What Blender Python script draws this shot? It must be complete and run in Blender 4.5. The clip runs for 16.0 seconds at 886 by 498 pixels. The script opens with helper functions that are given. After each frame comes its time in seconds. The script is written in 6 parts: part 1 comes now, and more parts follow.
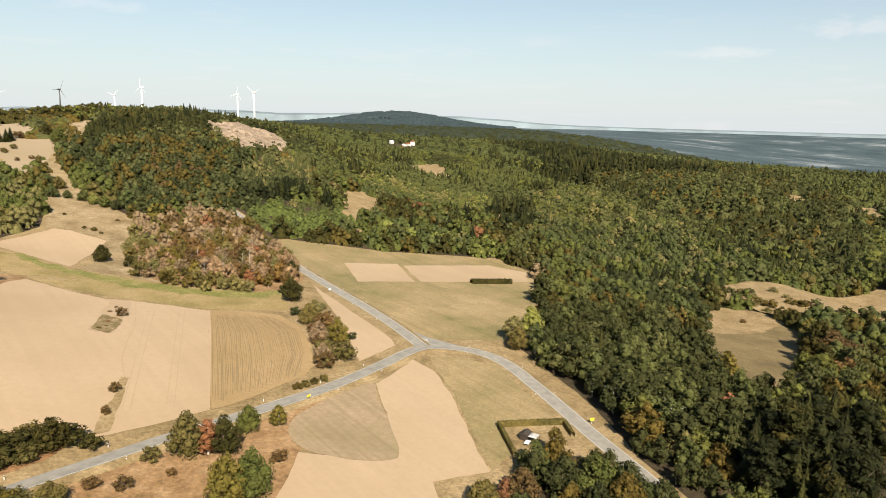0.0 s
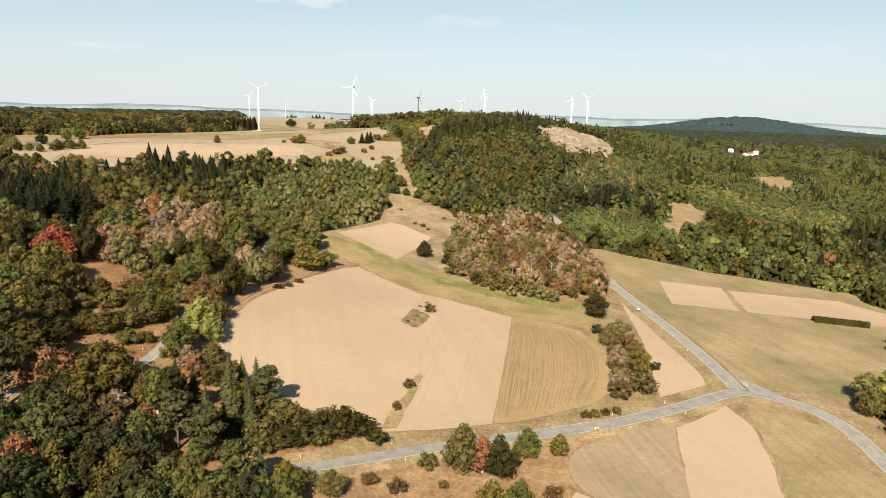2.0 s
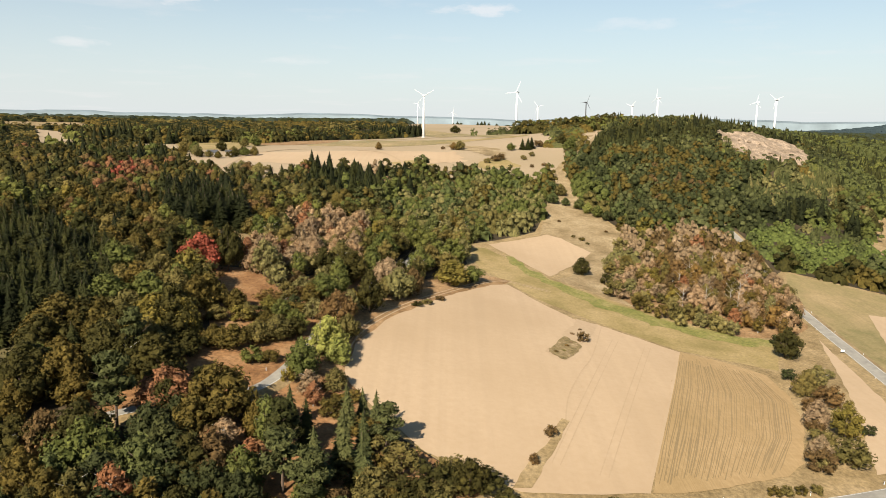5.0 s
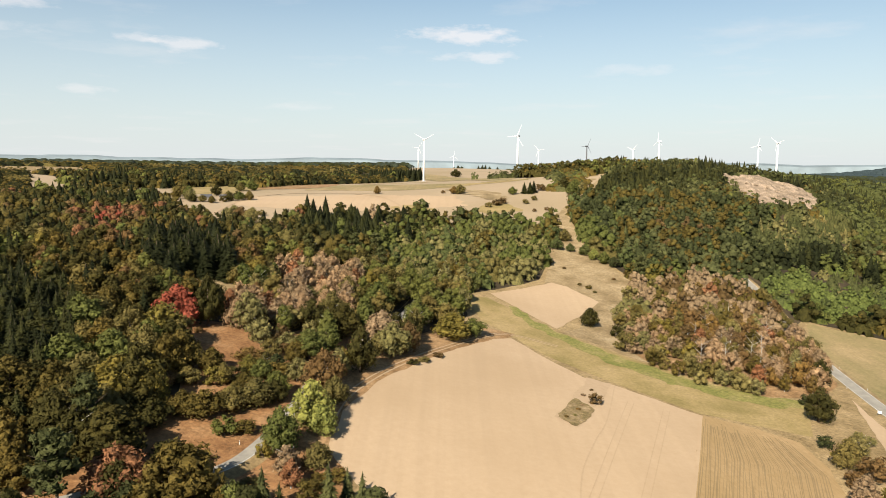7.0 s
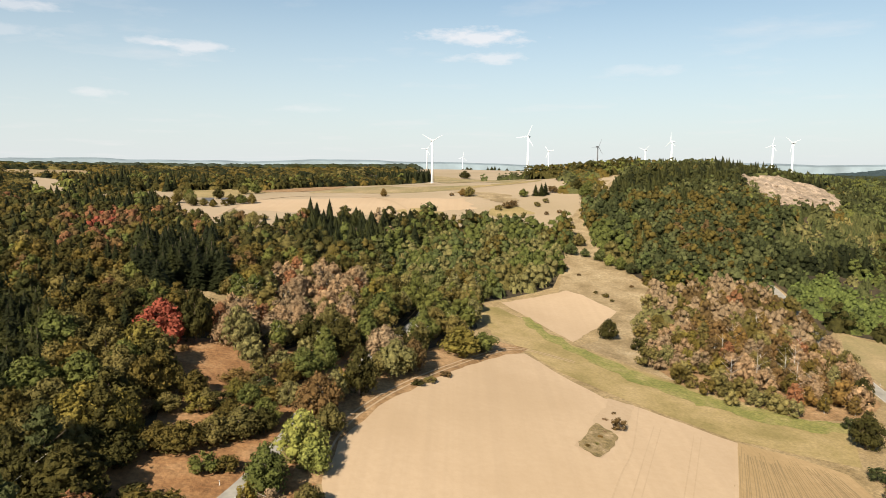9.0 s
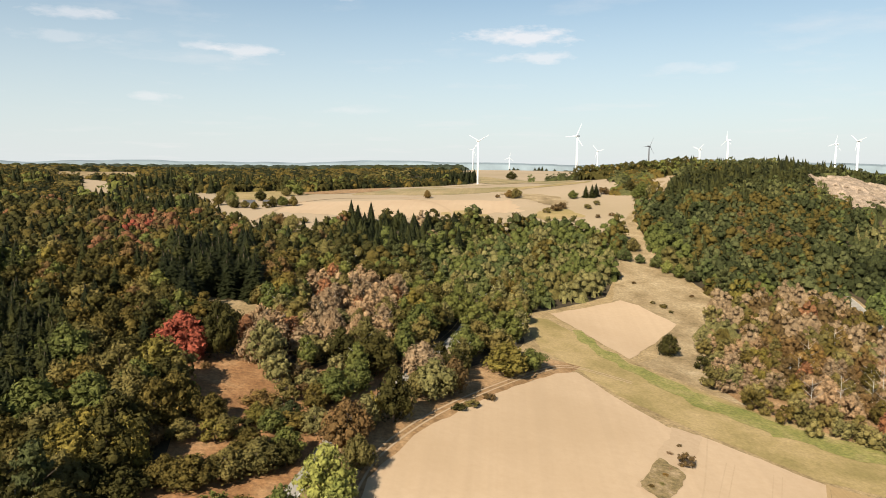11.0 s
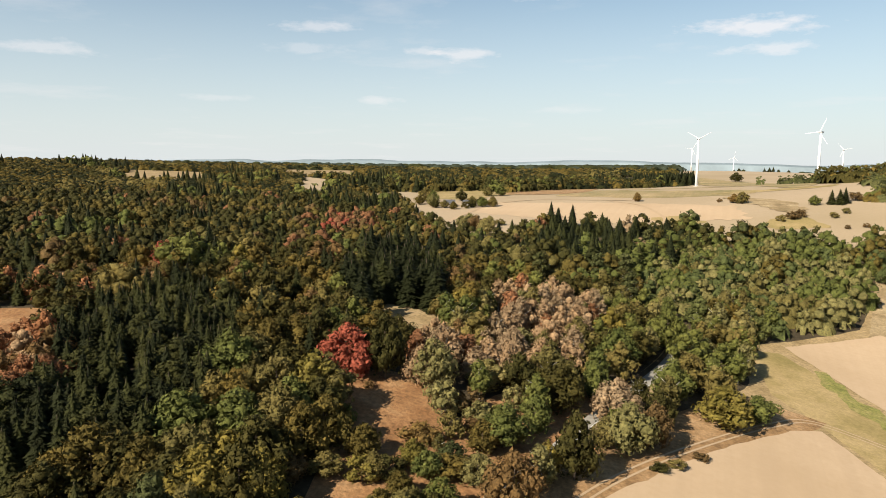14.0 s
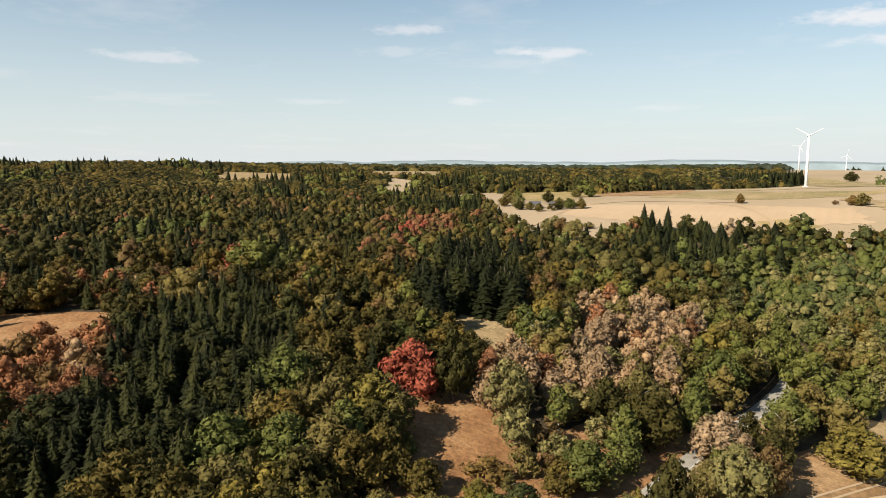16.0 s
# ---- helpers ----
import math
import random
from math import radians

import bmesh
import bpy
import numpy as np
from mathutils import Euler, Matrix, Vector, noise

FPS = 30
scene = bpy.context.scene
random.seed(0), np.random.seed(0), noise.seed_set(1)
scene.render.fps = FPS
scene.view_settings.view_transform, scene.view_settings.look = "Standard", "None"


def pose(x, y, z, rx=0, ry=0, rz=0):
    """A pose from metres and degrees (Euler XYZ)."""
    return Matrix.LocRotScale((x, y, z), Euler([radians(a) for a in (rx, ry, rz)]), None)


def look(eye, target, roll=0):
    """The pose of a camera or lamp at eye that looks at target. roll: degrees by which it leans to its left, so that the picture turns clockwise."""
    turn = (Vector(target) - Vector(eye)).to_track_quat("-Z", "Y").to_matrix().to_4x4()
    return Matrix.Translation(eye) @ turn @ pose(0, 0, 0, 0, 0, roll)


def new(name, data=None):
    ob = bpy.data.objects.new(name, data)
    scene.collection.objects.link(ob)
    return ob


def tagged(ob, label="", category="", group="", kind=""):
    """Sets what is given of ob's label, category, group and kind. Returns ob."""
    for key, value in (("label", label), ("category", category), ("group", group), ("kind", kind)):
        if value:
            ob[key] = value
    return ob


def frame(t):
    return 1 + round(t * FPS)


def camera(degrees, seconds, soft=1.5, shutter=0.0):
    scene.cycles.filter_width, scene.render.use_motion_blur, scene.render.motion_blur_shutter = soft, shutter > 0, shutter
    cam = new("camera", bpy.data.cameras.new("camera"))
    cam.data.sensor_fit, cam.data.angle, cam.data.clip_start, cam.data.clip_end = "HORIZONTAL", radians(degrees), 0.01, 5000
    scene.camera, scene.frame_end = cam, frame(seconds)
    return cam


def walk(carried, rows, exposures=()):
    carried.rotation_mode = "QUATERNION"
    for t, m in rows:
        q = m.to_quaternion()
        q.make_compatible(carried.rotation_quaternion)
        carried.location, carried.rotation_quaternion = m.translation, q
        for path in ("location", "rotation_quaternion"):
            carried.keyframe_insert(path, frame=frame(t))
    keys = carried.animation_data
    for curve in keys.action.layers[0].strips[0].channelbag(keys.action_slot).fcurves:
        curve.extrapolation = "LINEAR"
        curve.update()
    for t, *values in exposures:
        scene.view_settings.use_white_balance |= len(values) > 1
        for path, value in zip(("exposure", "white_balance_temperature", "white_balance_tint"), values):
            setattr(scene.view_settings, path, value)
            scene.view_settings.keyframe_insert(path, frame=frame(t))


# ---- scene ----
# ---- camera and its path ----
def aim(x, y, z, yaw, tilt, lean):
    """A camera at x, y, z that looks yaw degrees to the right of north and tilt degrees down."""
    return pose(x, y, z, 90 - tilt, 0, -yaw) @ pose(0, 0, 0, 0, 0, lean)


cam = camera(65.45, 16.0, soft=0.8)
PATH = [
    (0.0, aim(0.03, 0, 100.02, 40.4, 10.83, 1.28)),
    (0.5, aim(3.84, 3.34, 99.97, 33.1, 10.82, 1.42)),
    (1.0, aim(7.5, 6.72, 99.91, 26.26, 10.87, 1.51)),
    (1.5, aim(10.89, 10.24, 99.83, 19.95, 10.94, 1.45)),
    (2.0, aim(13.91, 13.98, 99.75, 13.58, 10.97, 1.38)),
    (2.5, aim(16.52, 17.99, 99.64, 7.13, 10.98, 1.29)),
    (3.0, aim(18.7, 22.28, 99.52, 0.95, 10.96, 1.23)),
    (3.1, aim(19.06, 23.19, 99.49, 0.2, 10.95, 1.18)),
    (3.5, aim(20.52, 26.81, 99.37, 0.04, 10.88, 0.98)),
    (4.0, aim(22.08, 31.44, 99.22, -0.06, 10.77, 0.77)),
    (5.85, aim(23.35, 49.83, 98.61, -0.22, 10.55, 0.67)),
    (6.3, aim(23.66, 54.3, 98.46, -0.26, 9.66, 0.64)),
    (6.5, aim(23.79, 56.29, 98.4, -0.28, 8.62, 0.63)),
    (6.8, aim(23.92, 59.28, 98.42, -0.31, 7.2, 0.59)),
    (7.0, aim(24.01, 61.28, 98.44, -0.32, 7.12, 0.56)),
    (7.5, aim(24.2, 66.26, 98.49, -0.37, 7.08, 0.52)),
    (8.0, aim(24.37, 71.25, 98.55, -0.46, 7.05, 0.45)),
    (9.3, aim(24.44, 84.68, 98.66, -1.45, 7.01, 0.32)),
    (10.5, aim(24.5, 97.07, 98.77, -3.67, 6.97, 0.2)),
    (11.0, aim(24.58, 102.32, 98.8, -4.95, 6.98, 0.11)),
    (11.5, aim(24.64, 107.58, 98.84, -6.8, 7, 0.11)),
    (12.0, aim(24.64, 112.87, 98.87, -10.16, 6.96, 0.13)),
    (12.5, aim(24.56, 118.18, 98.87, -13.65, 7, 0.24)),
    (13.0, aim(24.35, 123.47, 98.84, -15.75, 7.03, 0.27)),
    (13.5, aim(23.94, 128.69, 98.76, -19.61, 7.06, 0.31)),
    (14.0, aim(23.32, 133.76, 98.66, -22.15, 7.06, 0.3)),
    (14.5, aim(22.45, 138.63, 98.56, -24.76, 7.05, 0.25)),
    (15.0, aim(21.38, 143.33, 98.47, -27.03, 7.01, 0.13)),
    (15.5, aim(20.17, 147.9, 98.39, -28.4, 7, 0.05)),
    (16.0, aim(18.89, 152.38, 98.32, -29.53, 7.01, -0.05)),
]
walk(cam, PATH)

# ---- sky, sun and exposure ----
SUN_AZ, SUN_EL = 205.0, 37.0
world = bpy.data.worlds.new("sky")
scene.world = world
world.use_nodes = True
wn, wl = world.node_tree.nodes, world.node_tree.links
wn.clear()
w_out = wn.new("ShaderNodeOutputWorld")
w_bg = wn.new("ShaderNodeBackground")
w_sky = wn.new("ShaderNodeTexSky")
w_sky.sky_type = "NISHITA"
w_sky.sun_disc = False
w_sky.sun_elevation, w_sky.sun_rotation = radians(SUN_EL), radians(SUN_AZ)
w_sky.altitude, w_sky.air_density, w_sky.dust_density, w_sky.ozone_density = 400, 1.0, 0.7, 1.6
w_bg.inputs["Strength"].default_value = 0.05

# thin high cloud and a pale veil low over the horizon
w_tc = wn.new("ShaderNodeTexCoord")
w_sep = wn.new("ShaderNodeSeparateXYZ")
wl.new(w_tc.outputs["Generated"], w_sep.inputs[0])


def w_math(op, a, b):
    n = wn.new("ShaderNodeMath")
    n.operation = op
    for k, v in enumerate((a, b)):
        if isinstance(v, (int, float)):
            n.inputs[k].default_value = v
        else:
            wl.new(v, n.inputs[k])
    return n.outputs[0]


def w_ramp(fac, stops):
    r = wn.new("ShaderNodeValToRGB")
    while len(r.color_ramp.elements) < len(stops):
        r.color_ramp.elements.new(0.9)
    for e, (p, v) in zip(r.color_ramp.elements, stops):
        e.position, e.color = p, (v, v, v, 1)
    wl.new(fac, r.inputs[0])
    return r.outputs[0]


def w_mix(fac, a, b):
    n = wn.new("ShaderNodeMix")
    n.data_type = "RGBA"
    wl.new(fac, n.inputs[0])
    for k, v in ((6, a), (7, b)):
        if isinstance(v, tuple):
            n.inputs[k].default_value = (*v, 1)
        else:
            wl.new(v, n.inputs[k])
    return n.outputs[2]


w_high = w_math("ADD", w_math("MAXIMUM", w_sep.outputs[2], 0.0), 0.06)
w_flat = wn.new("ShaderNodeCombineXYZ")
wl.new(w_math("DIVIDE", w_sep.outputs[0], w_high), w_flat.inputs[0])
wl.new(w_math("DIVIDE", w_sep.outputs[1], w_high), w_flat.inputs[1])
w_noise = wn.new("ShaderNodeTexNoise")
w_noise.inputs["Scale"].default_value, w_noise.inputs["Detail"].default_value, w_noise.inputs["Roughness"].default_value = 0.8, 8, 0.6
wl.new(w_flat.outputs[0], w_noise.inputs["Vector"])
w_cloud = w_ramp(w_noise.outputs[0], [(0.55, 0.0), (0.78, 0.4)])
w_veil = w_ramp(w_sep.outputs[2], [(0.0, 0.92), (0.24, 0.20), (0.5, 0.0)])
w_tint = wn.new("ShaderNodeMix")
w_tint.data_type, w_tint.blend_type = "RGBA", "MULTIPLY"
w_tint.inputs[0].default_value = 1.0
w_tint.inputs[7].default_value = (0.92, 1.08, 1.04, 1)
wl.new(w_sky.outputs[0], w_tint.inputs[6])
w_col = w_mix(w_veil, w_tint.outputs[2], (7.0, 7.35, 7.5))
w_col = w_mix(w_cloud, w_col, (8.4, 8.1, 8.0))


def w_vec(op, a, b):
    n = wn.new("ShaderNodeVectorMath")
    n.operation = op
    wl.new(a, n.inputs[0])
    if isinstance(b, tuple):
        n.inputs[1].default_value = b
    else:
        wl.new(b, n.inputs[1])
    return n.outputs["Value" if op == "DOT_PRODUCT" else "Vector"]


# small flat clouds: bearing, height over the horizon, half length and half height in degrees, density
w_fray = wn.new("ShaderNodeTexNoise")
w_fray.inputs["Scale"].default_value, w_fray.inputs["Detail"].default_value, w_fray.inputs["Roughness"].default_value = 26, 6, 0.6
w_slim = wn.new("ShaderNodeMapping")
w_slim.inputs["Scale"].default_value = (1, 1, 3.0)
wl.new(w_tc.outputs["Generated"], w_slim.inputs[0])
wl.new(w_slim.outputs[0], w_fray.inputs["Vector"])
for az, el, half_l, half_h, density in ((1.4, 10.0, 5.2, 0.75, 0.9), (3.2, 8.5, 3.6, 0.5, 0.65), (-20.8, 8.7, 2.6, 0.6, 0.7), (-24, 8.9, 2.0, 0.4, 0.5), (-27.5, 5.1, 1.8, 0.35, 0.5), (-32, 10.6, 3.0, 0.5, 0.55),
                                         (14.5, 7.4, 3.2, 0.5, 0.3), (-33, 9.0, 3.0, 0.5, 0.3), (-52, 8.0, 3.5, 0.6, 0.5), (62, 5.2, 4.5, 0.5, 0.4), (71, 6.8, 4.0, 0.9, 0.4), (-12, 4.3, 3.0, 0.3, 0.3), (-40, 5.0, 3.0, 0.3, 0.3), (-14, 13.2, 5.0, 0.5, 0.5)):
    ca, sa, ce, se = math.cos(radians(az)), math.sin(radians(az)), math.cos(radians(el)), math.sin(radians(el))
    side = w_math("DIVIDE", w_vec("DOT_PRODUCT", w_tc.outputs["Generated"], (ca, -sa, 0.0)), math.sin(radians(half_l)))
    rise = w_math("DIVIDE", w_vec("DOT_PRODUCT", w_tc.outputs["Generated"], (-sa * se, -ca * se, ce)), math.sin(radians(half_h)))
    ahead = w_math("GREATER_THAN", w_vec("DOT_PRODUCT", w_tc.outputs["Generated"], (sa * ce, ca * ce, se)), 0.0)
    off = w_math("POWER", w_math("ADD", w_math("MULTIPLY", side, side), w_math("MULTIPLY", rise, rise)), 0.5)
    body = w_math("SUBTRACT", w_math("ADD", 1.0, w_math("MULTIPLY", w_math("SUBTRACT", w_fray.outputs[0], 0.5), 2.6)), off)
    soft = w_math("MULTIPLY", w_math("MINIMUM", w_math("MAXIMUM", body, 0.0), 0.7), w_math("MULTIPLY", ahead, density))
    w_col = w_mix(soft, w_col, (9.3, 8.8, 8.7))
wl.new(w_col, w_bg.inputs[0])
wl.new(w_bg.outputs[0], w_out.inputs[0])

sun_data = bpy.data.lights.new("sun", "SUN")
sun_data.energy, sun_data.angle, sun_data.color = 5.0, radians(0.53), (1.0, 0.91, 0.765)
sun = new("sun", sun_data)
sun.matrix_world = look(
    (300 * math.sin(radians(SUN_AZ)), 300 * math.cos(radians(SUN_AZ)), 300 * math.tan(radians(SUN_EL))), (0, 0, 0))
scene.view_settings.exposure = 1.14


# ---- materials ----
def nodes_of(name):
    m = bpy.data.materials.new(name)
    m.use_nodes = True
    nt = m.node_tree
    bs = nt.nodes["Principled BSDF"]
    bs.inputs["Specular IOR Level"].default_value = 0.25
    return m, nt, bs


def ramp_of(nt, fac, stops):
    r = nt.nodes.new("ShaderNodeValToRGB")
    el = r.color_ramp.elements
    while len(el) < len(stops):
        el.new(0.5)
    for e, (p, c) in zip(el, stops):
        e.position, e.color = p, (*c, 1)
    nt.links.new(fac, r.inputs[0])
    return r.outputs[0]


def noise_of(nt, vec, scale, detail=4.0, rough=0.55):
    n = nt.nodes.new("ShaderNodeTexNoise")
    n.inputs["Scale"].default_value = scale
    n.inputs["Detail"].default_value = detail
    n.inputs["Roughness"].default_value = rough
    nt.links.new(vec, n.inputs["Vector"])
    return n.outputs[0]


def mix_of(nt, fac, a, b, mode="MIX"):
    m = nt.nodes.new("ShaderNodeMix")
    m.data_type, m.blend_type = "RGBA", mode
    for key, v in ((0, fac), (6, a), (7, b)):
        if isinstance(v, (int, float)):
            m.inputs[key].default_value = v
        elif isinstance(v, tuple):
            m.inputs[key].default_value = (*v, 1)
        else:
            nt.links.new(v, m.inputs[key])
    return m.outputs[2]


def bump_of(nt, height, bs, strength, distance):
    b = nt.nodes.new("ShaderNodeBump")
    b.inputs["Strength"].default_value = strength
    b.inputs["Distance"].default_value = distance
    nt.links.new(height, b.inputs["Height"])
    nt.links.new(b.outputs[0], bs.inputs["Normal"])


def place_of(nt, turn=0.0, stretch=(1, 1, 1)):
    tc = nt.nodes.new("ShaderNodeTexCoord")
    mp = nt.nodes.new("ShaderNodeMapping")
    mp.inputs["Rotation"].default_value[2] = radians(turn)
    mp.inputs["Scale"].default_value = stretch
    nt.links.new(tc.outputs["Object"], mp.inputs[0])
    return mp.outputs[0]


def soil(name, dark, light, patch, rows_at=0.0, turn=0.0, row_mix=0.0, patch_scale=0.018, rough=0.95, bump=0.25):
    """Earth, stubble or dry grass: broad patches, grain, and rows drilled along one bearing."""
    m, nt, bs = nodes_of(name)
    flat = place_of(nt)
    broad = noise_of(nt, flat, patch_scale, 3)
    fine = noise_of(nt, flat, 0.55, 6, 0.7)
    col = ramp_of(nt, fine, [(0.3, dark), (0.7, light)])
    pm = ramp_of(nt, broad, [(0.42, (0, 0, 0)), (0.68, (1, 1, 1))])
    col = mix_of(nt, pm, col, mix_of(nt, 0.6, col, patch))
    height = fine
    if rows_at:
        along = place_of(nt, turn, (1.0, 0.012, 0.0))
        streak = noise_of(nt, along, rows_at, 3, 0.6)
        sm = ramp_of(nt, streak, [(0.40, (0, 0, 0)), (0.62, (1, 1, 1))])
        col = mix_of(nt, mix_of(nt, row_mix, (0, 0, 0), sm), col, tuple(v * 0.62 for v in dark))
        height = streak
    nt.links.new(col, bs.inputs["Base Color"])
    bs.inputs["Roughness"].default_value = rough
    bump_of(nt, height, bs, bump, 0.3)
    return m


def grassy(name, stops, scale=0.05, bump=0.4, low=0.62, high=1.15, turn=None):
    m, nt, bs = nodes_of(name)
    flat = place_of(nt)
    a = noise_of(nt, flat, scale, 8, 0.68)
    col = ramp_of(nt, a, stops)
    b = noise_of(nt, flat, 0.9, 5, 0.7)
    tuft = ramp_of(nt, b, [(0.35, (low, low, low)), (0.65, (high, high, high))])
    col = mix_of(nt, 1.0, col, tuft, "MULTIPLY")
    if turn is not None:
        swath = noise_of(nt, place_of(nt, turn, (1.0, 0.02, 0.0)), 0.28, 4, 0.65)
        col = mix_of(nt, 1.0, col, ramp_of(nt, swath, [(0.36, (0.9, 0.9, 0.88)), (0.5, (1, 1, 1)), (0.64, (1.06, 1.05, 1.04))]), "MULTIPLY")
    nt.links.new(col, bs.inputs["Base Color"])
    bs.inputs["Roughness"].default_value = 0.95
    bump_of(nt, b, bs, bump, 0.5)
    return m


def leafy(name, a, b, through_light=0.12, open_share=0.39):
    """Foliage: tone by plant and by clump, part of the light passing through the leaf."""
    m, nt, bs = nodes_of(name)
    oi = nt.nodes.new("ShaderNodeObjectInfo")
    geo = nt.nodes.new("ShaderNodeNewGeometry")
    n = noise_of(nt, geo.outputs["Position"], 0.22, 3, 0.6)
    col = ramp_of(nt, n, [(0.33, a), (0.67, b)])
    vary = ramp_of(nt, oi.outputs["Random"], [(0.0, (0.85, 0.88, 0.86)), (0.5, (1, 1, 1)), (1.0, (1.16, 1.1, 1.03))])
    col = mix_of(nt, 1.0, col, vary, "MULTIPLY")
    isl = ramp_of(nt, geo.outputs["Random Per Island"], [(0.0, (0.88, 0.88, 0.88)), (1.0, (1.12, 1.12, 1.12))])
    col = mix_of(nt, 1.0, col, isl, "MULTIPLY")
    sprays = noise_of(nt, geo.outputs["Position"], 0.85, 4, 0.72)
    col = mix_of(nt, 1.0, col, ramp_of(nt, sprays, [(0.34, (0.6, 0.62, 0.63)), (0.5, (0.96, 0.96, 0.96)), (0.66, (1.32, 1.3, 1.24))]), "MULTIPLY")
    nt.links.new(col, bs.inputs["Base Color"])
    bs.inputs["Roughness"].default_value = 0.7
    bs.inputs["Specular IOR Level"].default_value = 0.08
    tr = nt.nodes.new("ShaderNodeBsdfTranslucent")
    nt.links.new(col, tr.inputs[0])
    mx = nt.nodes.new("ShaderNodeMixShader")
    mx.inputs[0].default_value = through_light
    out = nt.nodes["Material Output"]
    nt.links.new(bs.outputs[0], mx.inputs[1])
    nt.links.new(tr.outputs[0], mx.inputs[2])
    # gaps between the leaves of a spray
    gaps = noise_of(nt, geo.outputs["Position"], 3.6, 3, 0.6)
    cut = nt.nodes.new("ShaderNodeMath")
    cut.operation = "GREATER_THAN"
    cut.inputs[1].default_value = open_share
    nt.links.new(gaps, cut.inputs[0])
    clear = nt.nodes.new("ShaderNodeBsdfTransparent")
    leaf = nt.nodes.new("ShaderNodeMixShader")
    nt.links.new(cut.outputs[0], leaf.inputs[0])
    nt.links.new(clear.outputs[0], leaf.inputs[1])
    nt.links.new(mx.outputs[0], leaf.inputs[2])
    nt.links.new(leaf.outputs[0], out.inputs[0])
    bump_of(nt, noise_of(nt, geo.outputs["Position"], 1.1, 4, 0.7), bs, 0.8, 0.8)
    return m


def plain(name, colour, rough=0.6, metal=0.0, grain=0.12, scale=3.0):
    m, nt, bs = nodes_of(name)
    n = noise_of(nt, place_of(nt), scale, 5, 0.6)
    lo, hi = tuple(c * (1 - grain) for c in colour), tuple(min(1, c * (1 + grain)) for c in colour)
    nt.links.new(ramp_of(nt, n, [(0.3, lo), (0.7, hi)]), bs.inputs["Base Color"])
    bs.inputs["Roughness"].default_value, bs.inputs["Metallic"].default_value = rough, metal
    return m


# brown litter, its colour lowered to stand for the shadow between the trees
M_GROUND = grassy("forest_floor_dimmed", [(0.30, (0.02, 0.0152, 0.0072)), (0.48, (0.044, 0.0312, 0.0152)), (0.66, (0.076, 0.0528, 0.0264))])
M_STUBBLE = soil("pale_stubble", (0.34, 0.241, 0.146), (0.38, 0.275, 0.174), (0.295, 0.205, 0.119), 0.30, 22, 0.11, bump=0.1)
M_STUBBLE_S = soil("pale_stubble_low", (0.34, 0.241, 0.146), (0.38, 0.275, 0.174), (0.302, 0.212, 0.124), 0.30, 28, 0.11, bump=0.1)
M_TILLED = soil("tilled_stubble", (0.266, 0.174, 0.0806), (0.331, 0.227, 0.114), (0.23, 0.153, 0.0648), 1.5, 22, 0.2, 0.03)
M_FURROW = soil("furrow_soil", (0.18, 0.124, 0.061), (0.228, 0.158, 0.08), (0.165, 0.115, 0.054))
M_PLOUGH = soil("harrowed_soil", (0.225, 0.16, 0.092), (0.33, 0.238, 0.146), (0.19, 0.15, 0.07), 0.6, 35, 0.3, 0.05)
M_MEADOW = grassy("dry_meadow", [(0.30, (0.125, 0.112, 0.04)), (0.44, (0.2, 0.155, 0.068)), (0.56, (0.25, 0.182, 0.088)), (0.68, (0.31, 0.228, 0.118))], 0.022, 0.06, 0.8, 1.12, 62)
M_GREEN = grassy("straw_grass_strip", [(0.30, (0.162, 0.126, 0.0403)), (0.5, (0.241, 0.176, 0.0706)), (0.7, (0.317, 0.227, 0.108))], 0.05, 0.1, 0.8, 1.1)
M_LUSH = grassy("green_grass_band", [(0.30, (0.12, 0.125, 0.026)), (0.5, (0.185, 0.168, 0.046)), (0.7, (0.27, 0.21, 0.085))], 0.1, 0.2)
M_GREEN_PATCH = grassy("weedy_grass", [(0.30, (0.108, 0.0828, 0.0302)), (0.5, (0.194, 0.137, 0.0612)), (0.7, (0.317, 0.227, 0.133))], 0.25, 0.4)
# olive grass with the part shade of the glade worked into its colour
M_GLADE = grassy("shaded_glade_grass", [(0.30, (0.07, 0.058, 0.02)), (0.5, (0.115, 0.09, 0.036)), (0.7, (0.17, 0.125, 0.058))], 0.08, 0.3)
M_FORESTMEADOW = grassy("brown_forest_meadow", [(0.30, (0.105, 0.076, 0.032)), (0.5, (0.155, 0.112, 0.05)), (0.7, (0.205, 0.148, 0.07))], 0.05, 0.3, 0.8, 1.12)
M_SCRUB = grassy("scrub_grass", [(0.30, (0.165, 0.112, 0.048)), (0.5, (0.255, 0.178, 0.085)), (0.7, (0.335, 0.24, 0.126))], 0.09, 0.4)
M_HEATH = grassy("red_brown_heath", [(0.28, (0.137, 0.0612, 0.0216)), (0.5, (0.238, 0.122, 0.0504)), (0.72, (0.302, 0.18, 0.0864))], 0.12, 0.6)
M_SADDLE = grassy("dry_pasture", [(0.28, (0.125, 0.09, 0.04)), (0.45, (0.225, 0.158, 0.08)), (0.6, (0.3, 0.222, 0.122)), (0.72, (0.39, 0.3, 0.18))], 0.07, 0.5, 0.66, 1.14)
M_TRACKSIDE = grassy("rust_grass", [(0.30, (0.14, 0.0785, 0.0301)), (0.5, (0.25, 0.146, 0.0658)), (0.7, (0.345, 0.221, 0.113))], 0.12, 0.45)
M_PLATEAU = soil("plateau_stubble", (0.266, 0.198, 0.122), (0.31, 0.234, 0.151), (0.216, 0.162, 0.09), 0.0, 0, 0, 0.008)
